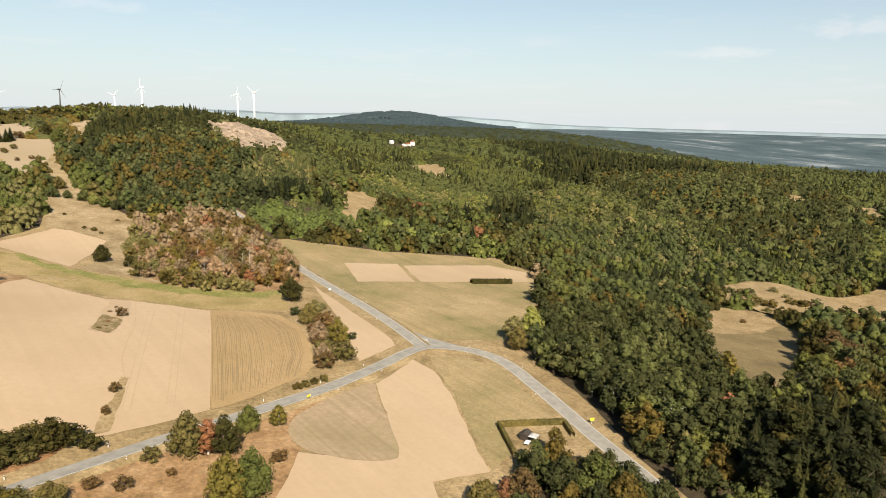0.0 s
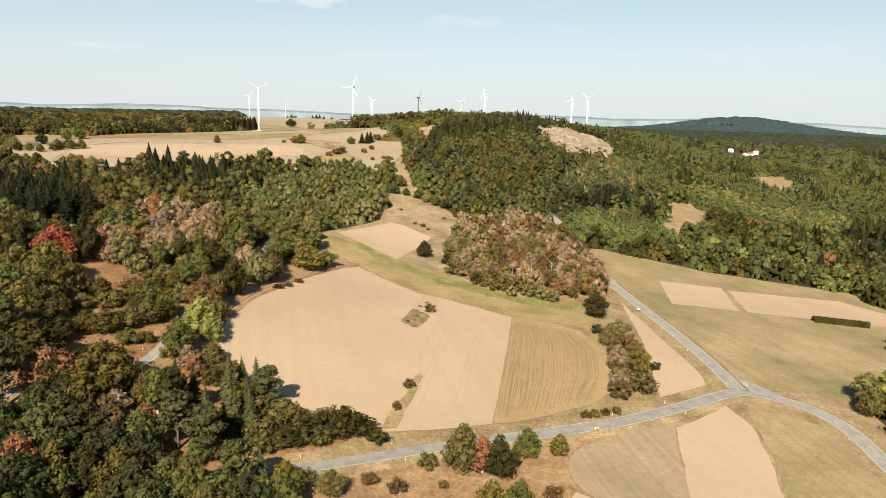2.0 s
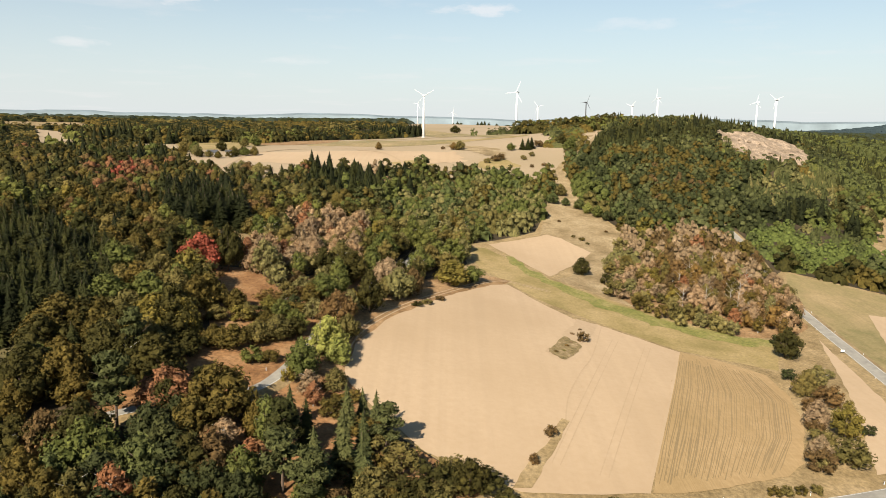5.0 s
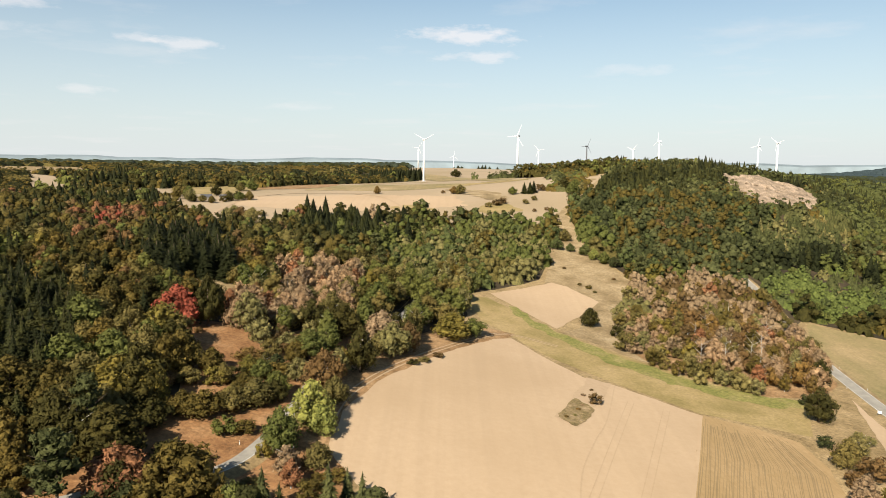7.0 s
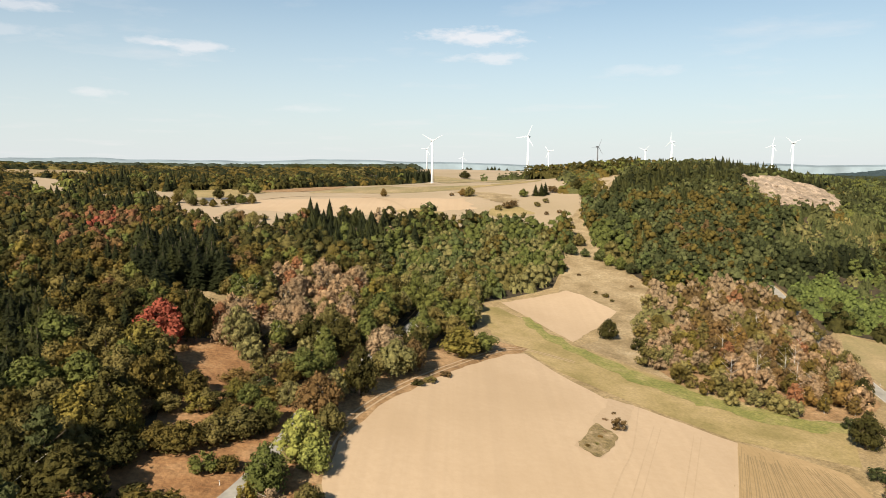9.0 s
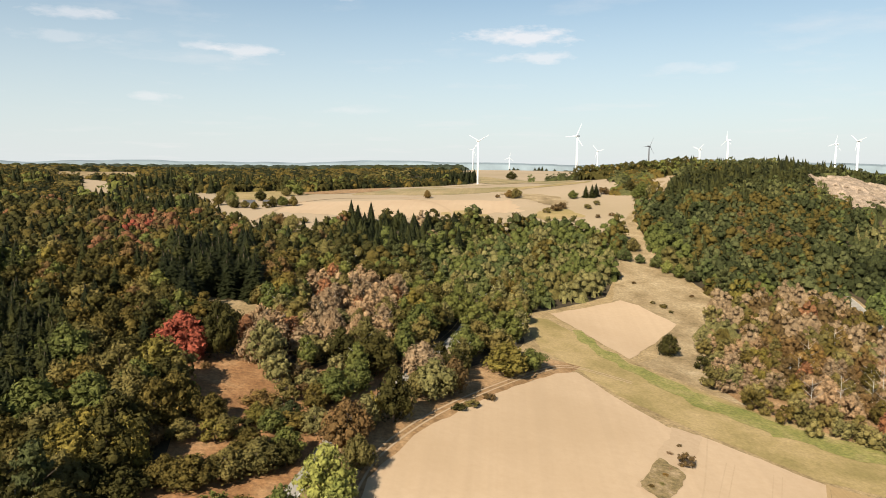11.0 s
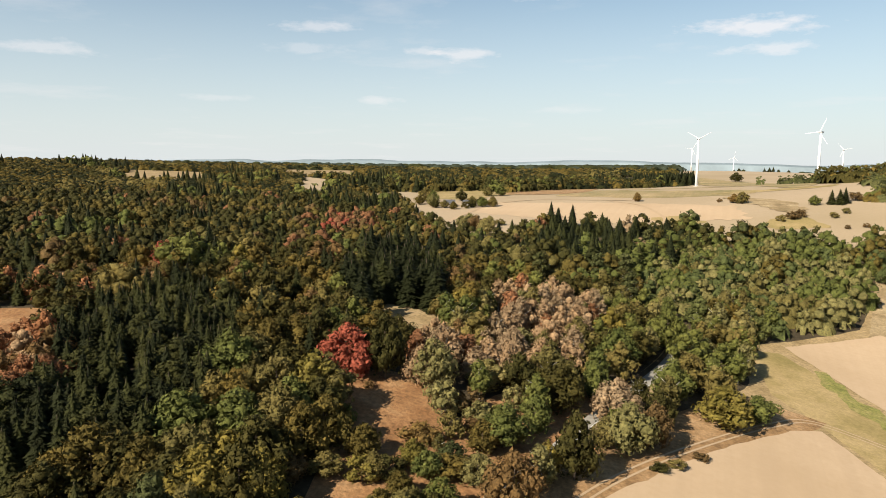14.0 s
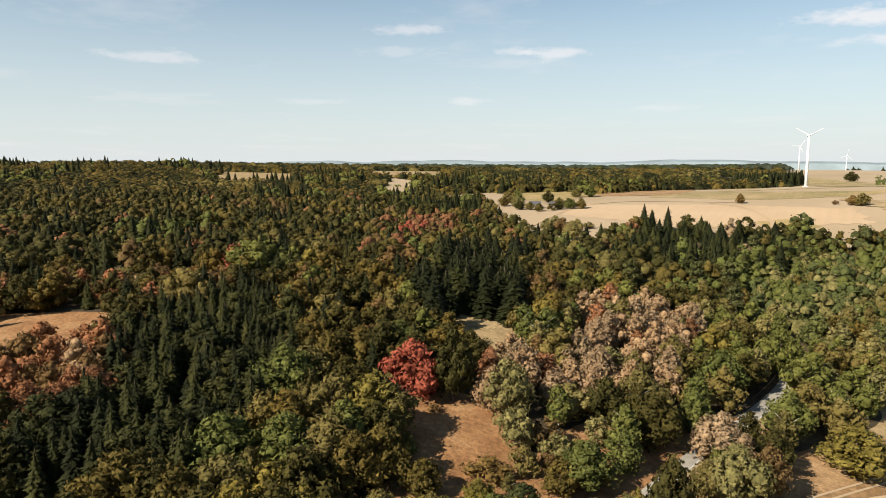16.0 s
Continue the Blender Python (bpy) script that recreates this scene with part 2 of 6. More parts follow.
# woods and pale fields of the plain, blued in the ramp to imitate haze
M_FARPLAIN_HAZED = grassy("far_plain_hazed", [(0.36, (0.032, 0.05, 0.056)), (0.56, (0.066, 0.09, 0.097)), (0.74, (0.3, 0.31, 0.31))], 0.0045, 0.0)
# horizon hills: the blue-grey is aerial haze put into the base colour
M_HAZEHILL = plain("far_hill_haze", (0.16, 0.195, 0.212), 0.95, 0, 0.25, 0.006)
M_LINES = soil("trodden_stubble", (0.3, 0.212, 0.128), (0.345, 0.25, 0.157), (0.285, 0.2, 0.115))
M_ASPHALT = plain("worn_asphalt", (0.225, 0.205, 0.172), 0.9, 0, 0.2, 0.35)
M_LINE = plain("road_paint", (0.42, 0.405, 0.37), 0.8, 0, 0.3, 0.8)
M_BARK = plain("bark", (0.101, 0.072, 0.0504), 0.9, 0, 0.4, 1.5)
M_BIRCH = plain("pale_bark", (0.36, 0.331, 0.288), 0.85, 0, 0.3, 1.5)
M_WHITE = plain("white_coat", (0.7, 0.7, 0.69), 0.4, 0, 0.04)
M_GREYCOAT = plain("dark_grey_coat", (0.072, 0.072, 0.0756), 0.5, 0, 0.05)
M_ROCK = grassy("quarry_rock", [(0.30, (0.122, 0.09, 0.0612)), (0.5, (0.259, 0.191, 0.13)), (0.7, (0.374, 0.281, 0.202))], 0.13, 1.0, 0.5, 1.2)
M_YELLOW = plain("sign_yellow", (0.75, 0.55, 0.03), 0.5, 0, 0.03)
M_POST = plain("post_white", (0.62, 0.61, 0.59), 0.5, 0, 0.05)
M_DARKWOOD = plain("dark_wood", (0.0432, 0.0324, 0.0252), 0.8, 0, 0.3)
M_PANTILE = plain("roof_tile", (0.202, 0.0792, 0.0504), 0.8, 0, 0.25)
M_STONE = plain("weathered_render", (0.302, 0.274, 0.238), 0.9, 0, 0.12)
M_PLASTER = plain("white_plaster", (0.6, 0.585, 0.55), 0.85, 0, 0.08)

LEAF = {
    "dark": leafy("leaf_dark_green", (0.0307, 0.0276, 0.00708), (0.057, 0.0482, 0.0127)),
    "deep": leafy("leaf_deep_green", (0.0293, 0.0328, 0.0111), (0.0533, 0.0564, 0.0201)),
    "khaki": leafy("leaf_khaki_green", (0.0629, 0.0645, 0.0237), (0.103, 0.103, 0.0375)),
    # far and remote: leaf greens with the haze of distance mixed into the colour
    "far": leafy("leaf_far_haze", (0.0286, 0.0347, 0.0221), (0.0467, 0.0543, 0.0332)),
    "remote": leafy("leaf_remote_haze", (0.04, 0.056, 0.0592), (0.056, 0.0736, 0.0768)),
    "mid": leafy("leaf_mid_green", (0.0653, 0.0726, 0.0179), (0.112, 0.114, 0.0292)),
    "olive": leafy("leaf_olive", (0.0875, 0.0716, 0.0212), (0.141, 0.11, 0.0351)),
    "sage": leafy("leaf_grey_olive", (0.122, 0.106, 0.0364), (0.193, 0.161, 0.0608)),
    "yellow": leafy("leaf_yellow_green", (0.103, 0.0828, 0.0171), (0.164, 0.127, 0.0287)),
    "bright": leafy("leaf_bright_green", (0.137, 0.142, 0.0336), (0.227, 0.226, 0.0588)),
    "ochre": leafy("leaf_ochre", (0.117, 0.072, 0.021), (0.177, 0.108, 0.0341)),
    "russet": leafy("leaf_russet", (0.151, 0.0662, 0.0292), (0.245, 0.112, 0.0538)),
    "red": leafy("leaf_red", (0.18, 0.0446, 0.0259), (0.274, 0.072, 0.0432)),
    "tan": leafy("leaf_withered_tan", (0.185, 0.12, 0.066), (0.295, 0.2, 0.115)),
    "fresh": leafy("leaf_fresh_green", (0.08, 0.096, 0.025), (0.135, 0.152, 0.04)),
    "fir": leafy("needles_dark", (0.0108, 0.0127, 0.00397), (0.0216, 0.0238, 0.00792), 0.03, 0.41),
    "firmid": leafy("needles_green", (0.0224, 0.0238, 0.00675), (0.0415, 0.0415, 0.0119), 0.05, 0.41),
    "pine": leafy("needles_grey_green", (0.0526, 0.0558, 0.0187), (0.0864, 0.0871, 0.0308), 0.1),
    "moss": leafy("leaf_moss_green", (0.0539, 0.0618, 0.0195), (0.0911, 0.0995, 0.0324)),
    "umber": leafy("leaf_olive_brown", (0.0676, 0.0505, 0.012), (0.118, 0.0839, 0.0204)),
    "brown": leafy("leaf_dry_brown", (0.0864, 0.0527, 0.0204), (0.14, 0.0857, 0.0341)),
}
TONES = list(LEAF)

# ---- the lie of the land: broad rises and hollows over a datum of 40 m ----
RISES_NEAR = [(60, 240, 90, -2.3), (170, 220, 100, 4.8), (-40, 260, 110, 7), (70, 390, 110, -9.9), (-60, 480, 120, -4.6), (-40, 720, 190, 11.4), (120, 1050, 230, 36.1), (300, 760, 170, 30.9), (-150, 300, 160, 14.2), (0, 100, 160, -16.4), (300, 50, 230, -23), (250, 380, 130, -3.7), (150, 540, 120, 0.8), (-350, 650, 330, -20), (500, 500, 240, -8), (480, 900, 300, -42.8), (900, 1200, 500, -22.6)]
RISES_FAR = [(700, 200, 350, -59.8), (-250, 0, 280, -20), (1500, 800, 700, 35.7), (-900, 800, 700, 43), (0, 1900, 900, 22.1), (1500, 2300, 1000, 10.6), (-1200, 2300, 1000, 6), (320, 800, 110, 21.7), (-20, 1130, 220, -27.1), (520, 1120, 220, 47.9), (960, 400, 220, 18.5), (2300, 600, 600, -78.3), (2100, 2850, 240, 66), (-950, 750, 260, 9.4), (1180, 1000, 220, 1.5), (-500, 480, 180, 8.1), (805, 430, 75, 6), (1450, 600, 300, -45), (1050, 650, 200, 6), (90, 1750, 320, 13)]
RISES = np.array(RISES_NEAR + RISES_FAR, dtype=float)
# a wooded spur in the east and the side valley behind it: line, half width, height
FOLDS = [
    ([(700, 560), (660, 500), (629, 430), (608, 362), (578, 291), (526, 228), (478, 178)], 40, 12),
    ([(790, 640), (763, 584), (745, 509), (720, 428), (684, 345), (623, 270), (567, 209), (520, 150)], 45, -20),
]


def off_line(x, y, pts):
    """Distance of points from a line."""
    x, y = np.asarray(x, float), np.asarray(y, float)
    best = np.full(np.broadcast(x, y).shape, 1e9)
    for (x0, y0), (x1, y1) in zip(pts, pts[1:]):
        dx, dy = x1 - x0, y1 - y0
        t = np.clip(((x - x0) * dx + (y - y0) * dy) / (dx * dx + dy * dy), 0, 1)
        best = np.minimum(best, np.hypot(x - x0 - t * dx, y - y0 - t * dy))
    return best


def land(x, y, rises=RISES):
    """Height of the ground; x and y may be arrays."""
    x, y = np.asarray(x, float), np.asarray(y, float)
    z = np.full(np.broadcast(x, y).shape, 40.0)
    for cx, cy, s, h in rises:
        z = z + h * np.exp(-((x - cx) ** 2 + (y - cy) ** 2) / (2 * s * s))
    for line, s, h in FOLDS:
        z = z + h * np.exp(-off_line(x, y, line) ** 2 / (2 * s * s))
    return z


def inside(x, y, poly):
    """Even-odd test for arrays of points."""
    x, y = np.asarray(x, float), np.asarray(y, float)
    hit = np.zeros(np.broadcast(x, y).shape, bool)
    for (x0, y0), (x1, y1) in zip(poly, poly[1:] + poly[:1]):
        if y0 != y1:
            hit ^= ((y0 > y) != (y1 > y)) & (x < (x1 - x0) * (y - y0) / (y1 - y0) + x0)
    return hit


def rounded(pts, closed=True, steps=6):
    """A smooth line through the points."""
    n, line = len(pts), []
    for i in range(n if closed else n - 1):
        if closed:
            a, b, c, d = (Vector(pts[(i + k) % n]) for k in (-1, 0, 1, 2))
        else:
            a, b, c, d = (Vector(pts[min(max(i + k, 0), n - 1)]) for k in (-1, 0, 1, 2))
        for s in range(steps):
            t = s / steps
            line.append(0.5 * (2 * b + (c - a) * t + (2 * a - 5 * b + 4 * c - d) * t * t + (3 * b - a - 3 * c + d) * t ** 3))
    if not closed:
        line.append(Vector(pts[-1]))
    return line


def mesh_of(name, verts, faces, mats, index=None, smooth=False):
    me = bpy.data.meshes.new(name)
    verts = np.asarray(verts, np.float32)
    faces = np.asarray(faces, np.int32)
    k = faces.shape[1]
    me.vertices.add(len(verts))
    me.vertices.foreach_set("co", verts.ravel())
    me.loops.add(faces.size)
    me.loops.foreach_set("vertex_index", faces.ravel())
    me.polygons.add(len(faces))
    me.polygons.foreach_set("loop_start", np.arange(0, faces.size, k, dtype=np.int32))
    for m in mats if isinstance(mats, (list, tuple)) else [mats]:
        me.materials.append(m)
    if index is not None:
        me.polygons.foreach_set("material_index", np.asarray(index, np.int32))
    me.polygons.foreach_set("use_smooth", np.full(len(faces), smooth))
    me.update(calc_edges=True)
    return me


def part(name, bm, material, parent, label=""):
    me = bpy.data.meshes.new(name)
    bm.to_mesh(me)
    bm.free()
    me.materials.append(material)
    ob = new(name, me)
    ob.parent = parent
    return tagged(ob, label)


# ---- ground ----
def build_ground():
    n = 260
    u = np.linspace(-1, 1, n)
    gx = 60 + 330 * u + 4300 * u ** 5
    gy = 260 + 330 * u + 4300 * u ** 5
    xx, yy = np.meshgrid(gx, gy)
    zz = land(xx, yy)
    verts = np.stack([xx, yy, zz], -1).reshape(-1, 3)
    i = np.arange(n * n).reshape(n, n)
    faces = np.stack([i[:-1, :-1], i[:-1, 1:], i[1:, 1:], i[1:, :-1]], -1).reshape(-1, 4)
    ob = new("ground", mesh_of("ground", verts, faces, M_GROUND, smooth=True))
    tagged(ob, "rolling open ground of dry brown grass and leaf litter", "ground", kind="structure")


build_ground()


def drape(name, outline, material, lift, label, step=7.0, ragged=0.5, soft_corners=False):
    """A plot of land lying on the ground inside an outline."""
    line = rounded(outline) if soft_corners else [Vector(p) for p in outline]
    dense = []
    for a, b in zip(line, line[1:] + line[:1]):
        k = max(1, int((b - a).length / 3.0))
        for s in range(k):
            p = a.lerp(b, s / k)
            w = noise.noise_vector((p.x * 0.12, p.y * 0.12, 3.1)) * ragged * 1.5 + noise.noise_vector((p.x * 0.5, p.y * 0.5, 7.7)) * ragged
            dense.append((p.x + w.x, p.y + w.y, 0))
    bm = bmesh.new()
    f = bm.faces.new([bm.verts.new(p) for p in dense])
    bm.normal_update()
    if f.normal.z < 0:
        f.normal_flip()
    bmesh.ops.triangulate(bm, faces=bm.faces[:])
    xs, ys = [p[0] for p in dense], [p[1] for p in dense]
    for axis, vals in ((0, xs), (1, ys)):
        v = math.ceil(min(vals) / step) * step
        while v < max(vals):
            co, no = ((v, 0, 0), (1, 0, 0)) if axis == 0 else ((0, v, 0), (0, 1, 0))
            bmesh.ops.bisect_plane(bm, geom=bm.verts[:] + bm.edges[:] + bm.faces[:], plane_co=co, plane_no=no)
            v += step
    zs = land([v.co.x for v in bm.verts], [v.co.y for v in bm.verts])
    for v, z in zip(bm.verts, zs):
        v.co.z = z + lift
    bm.normal_update()
    me = bpy.data.meshes.new(name)
    bm.to_mesh(me)
    bm.free()
    me.materials.append(material)
    ob = new(name, me)
    tagged(ob, label, "field", kind="structure")
    return ob


FIELD_A = [(-5, 226), (-4, 245), (4, 271), (15, 292), (30, 316), (43, 334), (51, 340), (62, 320), (74, 303), (84, 299), (108, 279), (71, 187), (41, 182), (34, 186), (19, 193), (8, 206), (-2, 219)]
FIELD_B = [(108, 279), (122, 273), (133, 265), (133, 248), (128, 229), (117, 207), (109, 200), (85, 190), (71.5, 187)]
FIELD_C = [(47, 414), (66, 432), (84, 449), (92, 444), (105, 421), (90, 393), (74, 365)]
FIELD_D = [(175, 310), (161, 220), (157, 213), (134, 204), (150, 240), (160, 265)]
MEADOW_E = [(212, 415), (272, 376), (350, 350), (343, 309), (317, 282), (284, 253), (246, 217), (209, 203), (185, 210), (176, 217), (178, 250), (184, 285), (191, 340), (199, 385)]
STRIP_F = [(222, 354), (257, 346), (238, 304), (204, 311)]
STRIP_G = [(258, 342), (326, 334), (340, 311), (318, 290), (242, 303)]
FIELD_S = [(155, 198), (155, 185), (146, 165), (123, 123), (106, 126), (100, 116), (94, 98), (52, 112), (62, 132), (83, 155), (103, 140), (113, 154), (128, 184)]
PLOUGH_H = [(113, 183), (127, 185), (121, 172), (113, 154), (103, 140), (85, 156), (90, 172)]
MEADOW_I = [(163, 198), (176, 192), (182, 178), (173, 157), (166, 136), (146, 142), (136, 127), (124, 123), (149, 168), (156, 185)]
GREEN = [(33, 402), (45, 405), (74, 360), (107, 327), (152, 297), (140, 270), (108, 281), (84, 302), (62, 324), (52, 343), (40, 360)]
SADDLE = [(79, 444), (90, 447), (100, 426), (86, 372), (76, 362), (107, 329), (100, 350), (112, 400), (134, 462), (118, 524), (120, 630), (195, 782), (180, 830), (150, 800), (102, 691), (108, 600), (92, 512), (84, 470)]
GREEN_BAND = [(58, 395), (64, 378), (72, 362), (84, 346), (100, 330), (118, 315), (142, 303), (158, 303), (156, 296), (140, 293), (120, 300), (102, 312), (88, 326), (74, 346), (62, 366), (54, 388)]
CLEARING = [(-67, 288), (-51, 297), (-34, 279), (-30, 259), (-30, 240), (-45, 234), (-54, 262)]
GLADE_ROAD = [(-55, 214), (-39, 230), (-25, 226), (-30, 214), (-42, 206)]
GLADE_2 = [(-92, 344), (-73, 356), (-55, 332), (-66, 314), (-76, 322)]
GLADE_3 = [(-205, 262), (-190, 277), (-165, 284), (-148, 258), (-160, 244), (-180, 246)]
GLADE_4 = [(-104, 206), (-94, 214), (-84, 214), (-76, 194), (-76, 182), (-84, 172), (-100, 178)]
BELOW_GLADE = [(-106, 160), (-74, 168), (-76, 182), (-100, 182)]
ROAD_BANK = [(-62, 190), (-48, 212), (-45, 240), (-32, 262), (-30, 300), (-4, 332), (14, 332), (-2, 262), (-6, 226), (6, 203), (-6, 193), (-28, 187)]
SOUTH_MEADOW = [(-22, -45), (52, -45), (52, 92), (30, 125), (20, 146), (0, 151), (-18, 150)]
FIELD_J = [(366, 197), (392, 200), (404, 180), (391, 157), (380, 146), (322, 124), (290, 108), (262, 105), (250, 112), (246, 124), (265, 138), (305, 162)]
FIELD_K = [(436, 229), (470, 222), (500, 208), (560, 196), (600, 180), (600, 150), (520, 140), (439, 126), (428, 141), (410, 158), (404, 180), (412, 206)]
HILL_1 = [(343, 555), (381, 574), (374, 530), (335, 470), (292, 468)]
HILL_2 = [(636, 824), (694, 826), (650, 760), (625, 715), (585, 712), (590, 770)]
HILL_3 = [(500, 505), (524, 496), (508, 472), (480, 455), (462, 468)]
HILL_4 = [(856, 372), (862, 350), (826, 330), (815, 345)]
HILL_5 = [(858, 292), (866, 275), (815, 246), (806, 262)]
HEATH_W = [(-321, 404), (-271, 436), (-244, 408), (-250, 381), (-289, 382)]
HEATH_S = [(-225, 309), (-217, 324), (-181, 343), (-165, 325), (-186, 299), (-209, 297)]
PLATEAU = [(-176, 565), (-104, 488), (-92, 550), (-84, 588), (4, 588), (22, 572), (56, 585), (92, 560), (122, 640), (185, 780), (190, 833), (130, 960), (110, 1010), (60, 1100), (90, 1500), (-60, 1600), (-60, 1300), (-20, 1170), (-120, 976), (-190, 850), (-330, 830)]
SOUTH_SCRUB = [(0, 158), (30, 165), (60, 172), (90, 178), (112, 184), (90, 172), (84, 156), (62, 132), (30, 130), (5, 140)]

FARMLAND = [(8, 202), (-8, 224), (-11, 247), (-5, 278), (9, 308), (25, 338), (34, 366), (32, 404), (77, 452), (86, 485), (92, 512), (108, 600), (100, 691), (150, 810), (190, 833),
            (197, 782), (122, 630), (119, 524), (137, 465), (120, 425), (106, 385), (97, 345), (120, 302), (162, 308), (179, 326), (190, 345), (197, 400), (212, 419),
            (272, 379), (352, 353), (345, 309), (319, 282), (286, 253), (248, 214), (209, 196), (197, 164), (189, 142)]
FARMLAND += [(170, 107), (158, 103), (150, 120), (136, 122), (108, 104), (104, 80), (50, 92), (30, 125), (20, 148), (0, 153), (-3, 164), (10, 169), (26, 175), (34, 181), (20, 192)]
QUARRY = [(290, 690), (302, 662), (350, 678), (388, 735), (388, 770), (340, 772), (295, 748)]
VILLAGE = [(706, 945), (730, 940), (830, 1040), (820, 1065), (740, 1045), (704, 975)]
FAR_PLAIN = [(1450, 250), (1480, 800), (1650, 1400), (2600, 2600), (4300, 2700), (4300, -500), (2400, -300)]
TRACKSIDE = [(-11, 226), (-14, 250), (-8, 279), (6, 309), (22, 338), (34, 352), (53, 347), (46, 333), (30, 315), (15, 291), (4, 270), (-3, 245), (-4, 226)]
ROADSIDE_OPEN = [(-42, 203), (-24, 207), (-14, 222), (-3, 222), (4, 203), (-6, 195), (-28, 191)]
GRASS_PATCH = [(58, 263), (64, 258), (84, 300), (75, 303)]
GRASS_STRIP = [(39, 183), (43.5, 184), (57.5, 216), (55.5, 217)]
FAR_FIELD_1 = [(-580, 690), (-508, 748), (-640, 890), (-705, 825)]
FAR_FIELD_3 = [(-547, 945), (-470, 1010), (-570, 1180), (-645, 1080)]
NORTH_RISE = [(-20, 1175), (60, 1100), (150, 1010), (330, 1400), (330, 2300), (-120, 2300), (-62, 1605), (-62, 1300)]
FAR_FIELD_2 = [(-520, 955), (-468, 935), (-322, 700), (-348, 676)]
NORTH_PLOT = [(-350, 765), (-281, 800), (-222, 885), (-190, 830), (-180, 700), (-215, 665), (-262, 655)]
DARK_PLOT = [(-120, 760), (-40, 735), (40, 760), (60, 800), (-30, 830), (-140, 900)]
PALE_PLOT = [(-150, 620), (-60, 600), (40, 640), (30, 690), (-60, 700), (-160, 690)]

ROAD_EDGE = [(-24, 220), (-17, 242), (-4, 242), (-3, 220)]
RED_TREE_GAP = [(-71, 268), (-52, 276), (-54, 292), (-72, 292)]
OPEN_LAND = [FARMLAND, HEATH_W, HEATH_S, ROAD_EDGE, RED_TREE_GAP, CLEARING, GLADE_ROAD, ROADSIDE_OPEN, GLADE_2, GLADE_3, GLADE_4, BELOW_GLADE, FIELD_J, FIELD_K, HILL_1, HILL_2, HILL_3, HILL_4, HILL_5, PLATEAU, QUARRY, VILLAGE, FAR_PLAIN, FAR_FIELD_1, FAR_FIELD_2, FAR_FIELD_3, NORTH_RISE, NORTH_PLOT]
# small woods and rows on the open plateau, with the share of spruce in each
WOODS = [
    ([(-97, 1148), (-20, 1185), (-20, 1290), (-112, 1260)], 1.0),
    ([(-178, 822), (-116, 1125), (-150, 1185), (-232, 860)], 0.25),
    ([(-390, 792), (-281, 808), (-222, 895), (-250, 965), (-425, 870)], 0.35),
    ([(109, 864), (148, 802), (189, 797), (232, 860), (165, 935), (100, 905)], 0.0),
    ([(40, 1790), (160, 1790), (160, 1822), (40, 1822)], 1.0),
    ([(128, 774), (160, 766), (175, 800), (150, 870), (138, 860)], 0.1),
    ([(118, 700), (147, 701), (164, 753), (141, 765), (125, 740)], 0.0),
]

drape("farmland_grass", FARMLAND, M_SCRUB, 0.07, "dry grass banks between the harvested fields", step=9)
drape("trackside_grass", TRACKSIDE, M_TRACKSIDE, 0.13, "red-brown rough grass and a cart track beside the field")
drape("clearing", [(-18, 152), (0, 156), (30, 168), (34, 182), (10, 198), (-8, 222), (-20, 190)], M_HEATH, 0.06, "red-brown rough ground in a roadside thicket", step=7)
drape("clearing", ROAD_BANK, M_HEATH, 0.09, "red-brown rough grass along the forest road", step=6, soft_corners=True)
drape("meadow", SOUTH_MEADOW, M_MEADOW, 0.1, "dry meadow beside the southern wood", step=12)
drape("clearing", ROADSIDE_OPEN, M_HEATH, 0.14, "red-brown rough ground below the forest road", soft_corners=True)
drape("grass_patch", GRASS_PATCH, M_LINES, 0.3, "unmown beige-brown grass patch in the harvested field", ragged=1.0)
drape("grass_patch", [(59, 263), (61.5, 260), (64, 259), (67, 264), (71, 273), (69, 277), (66, 280), (62, 272)], M_GREEN_PATCH, 0.34, "olive weedy corner of the grass patch", ragged=0.9, soft_corners=True)
drape("grass_strip", GRASS_STRIP, M_SCRUB, 0.3, "narrow strip of rough grass in the harvested field")
drape("plateau_field", FAR_FIELD_1, M_SCRUB, 0.4, "pale field beyond the western woods", step=30)
drape("plateau_field", FAR_FIELD_2, M_PLATEAU, 0.4, "pale strip of field beyond the western woods", step=30)
drape("plateau_field", FAR_FIELD_3, M_SCRUB, 0.4, "pale far field between the western woods", step=30)
drape("plateau_field", NORTH_RISE, M_PLATEAU, 0.15, "broad pale fields rising towards the northern skyline", step=60)
drape("plateau_field", NORTH_PLOT, M_PLATEAU, 0.35, "pale meadow by the farm on the plateau edge", step=30)
drape("plateau_plot", DARK_PLOT, M_MEADOW, 0.3, "brown grass plot on the plateau", step=25, ragged=3.0)
drape("plateau_plot", PALE_PLOT, M_STUBBLE_S, 0.3, "pale harvested plot on the plateau", step=25, ragged=3.0)
for outline in ([(-194, 805), (-142, 1002), (-119, 882), (-181, 767)], [(-225, 1056), (-86, 1120), (-70, 1016), (-211, 1012)], [(-19, 625), (-8, 643), (7, 632), (11, 609), (-8, 597)], [(-70, 860), (40, 905), (60, 930), (-60, 890)], [(20, 770), (95, 800), (110, 830), (30, 790)]):
    drape("plateau_plot", outline, M_GREEN, 0.38, "olive strip of grass on the plateau", step=30, ragged=4.0, soft_corners=True)
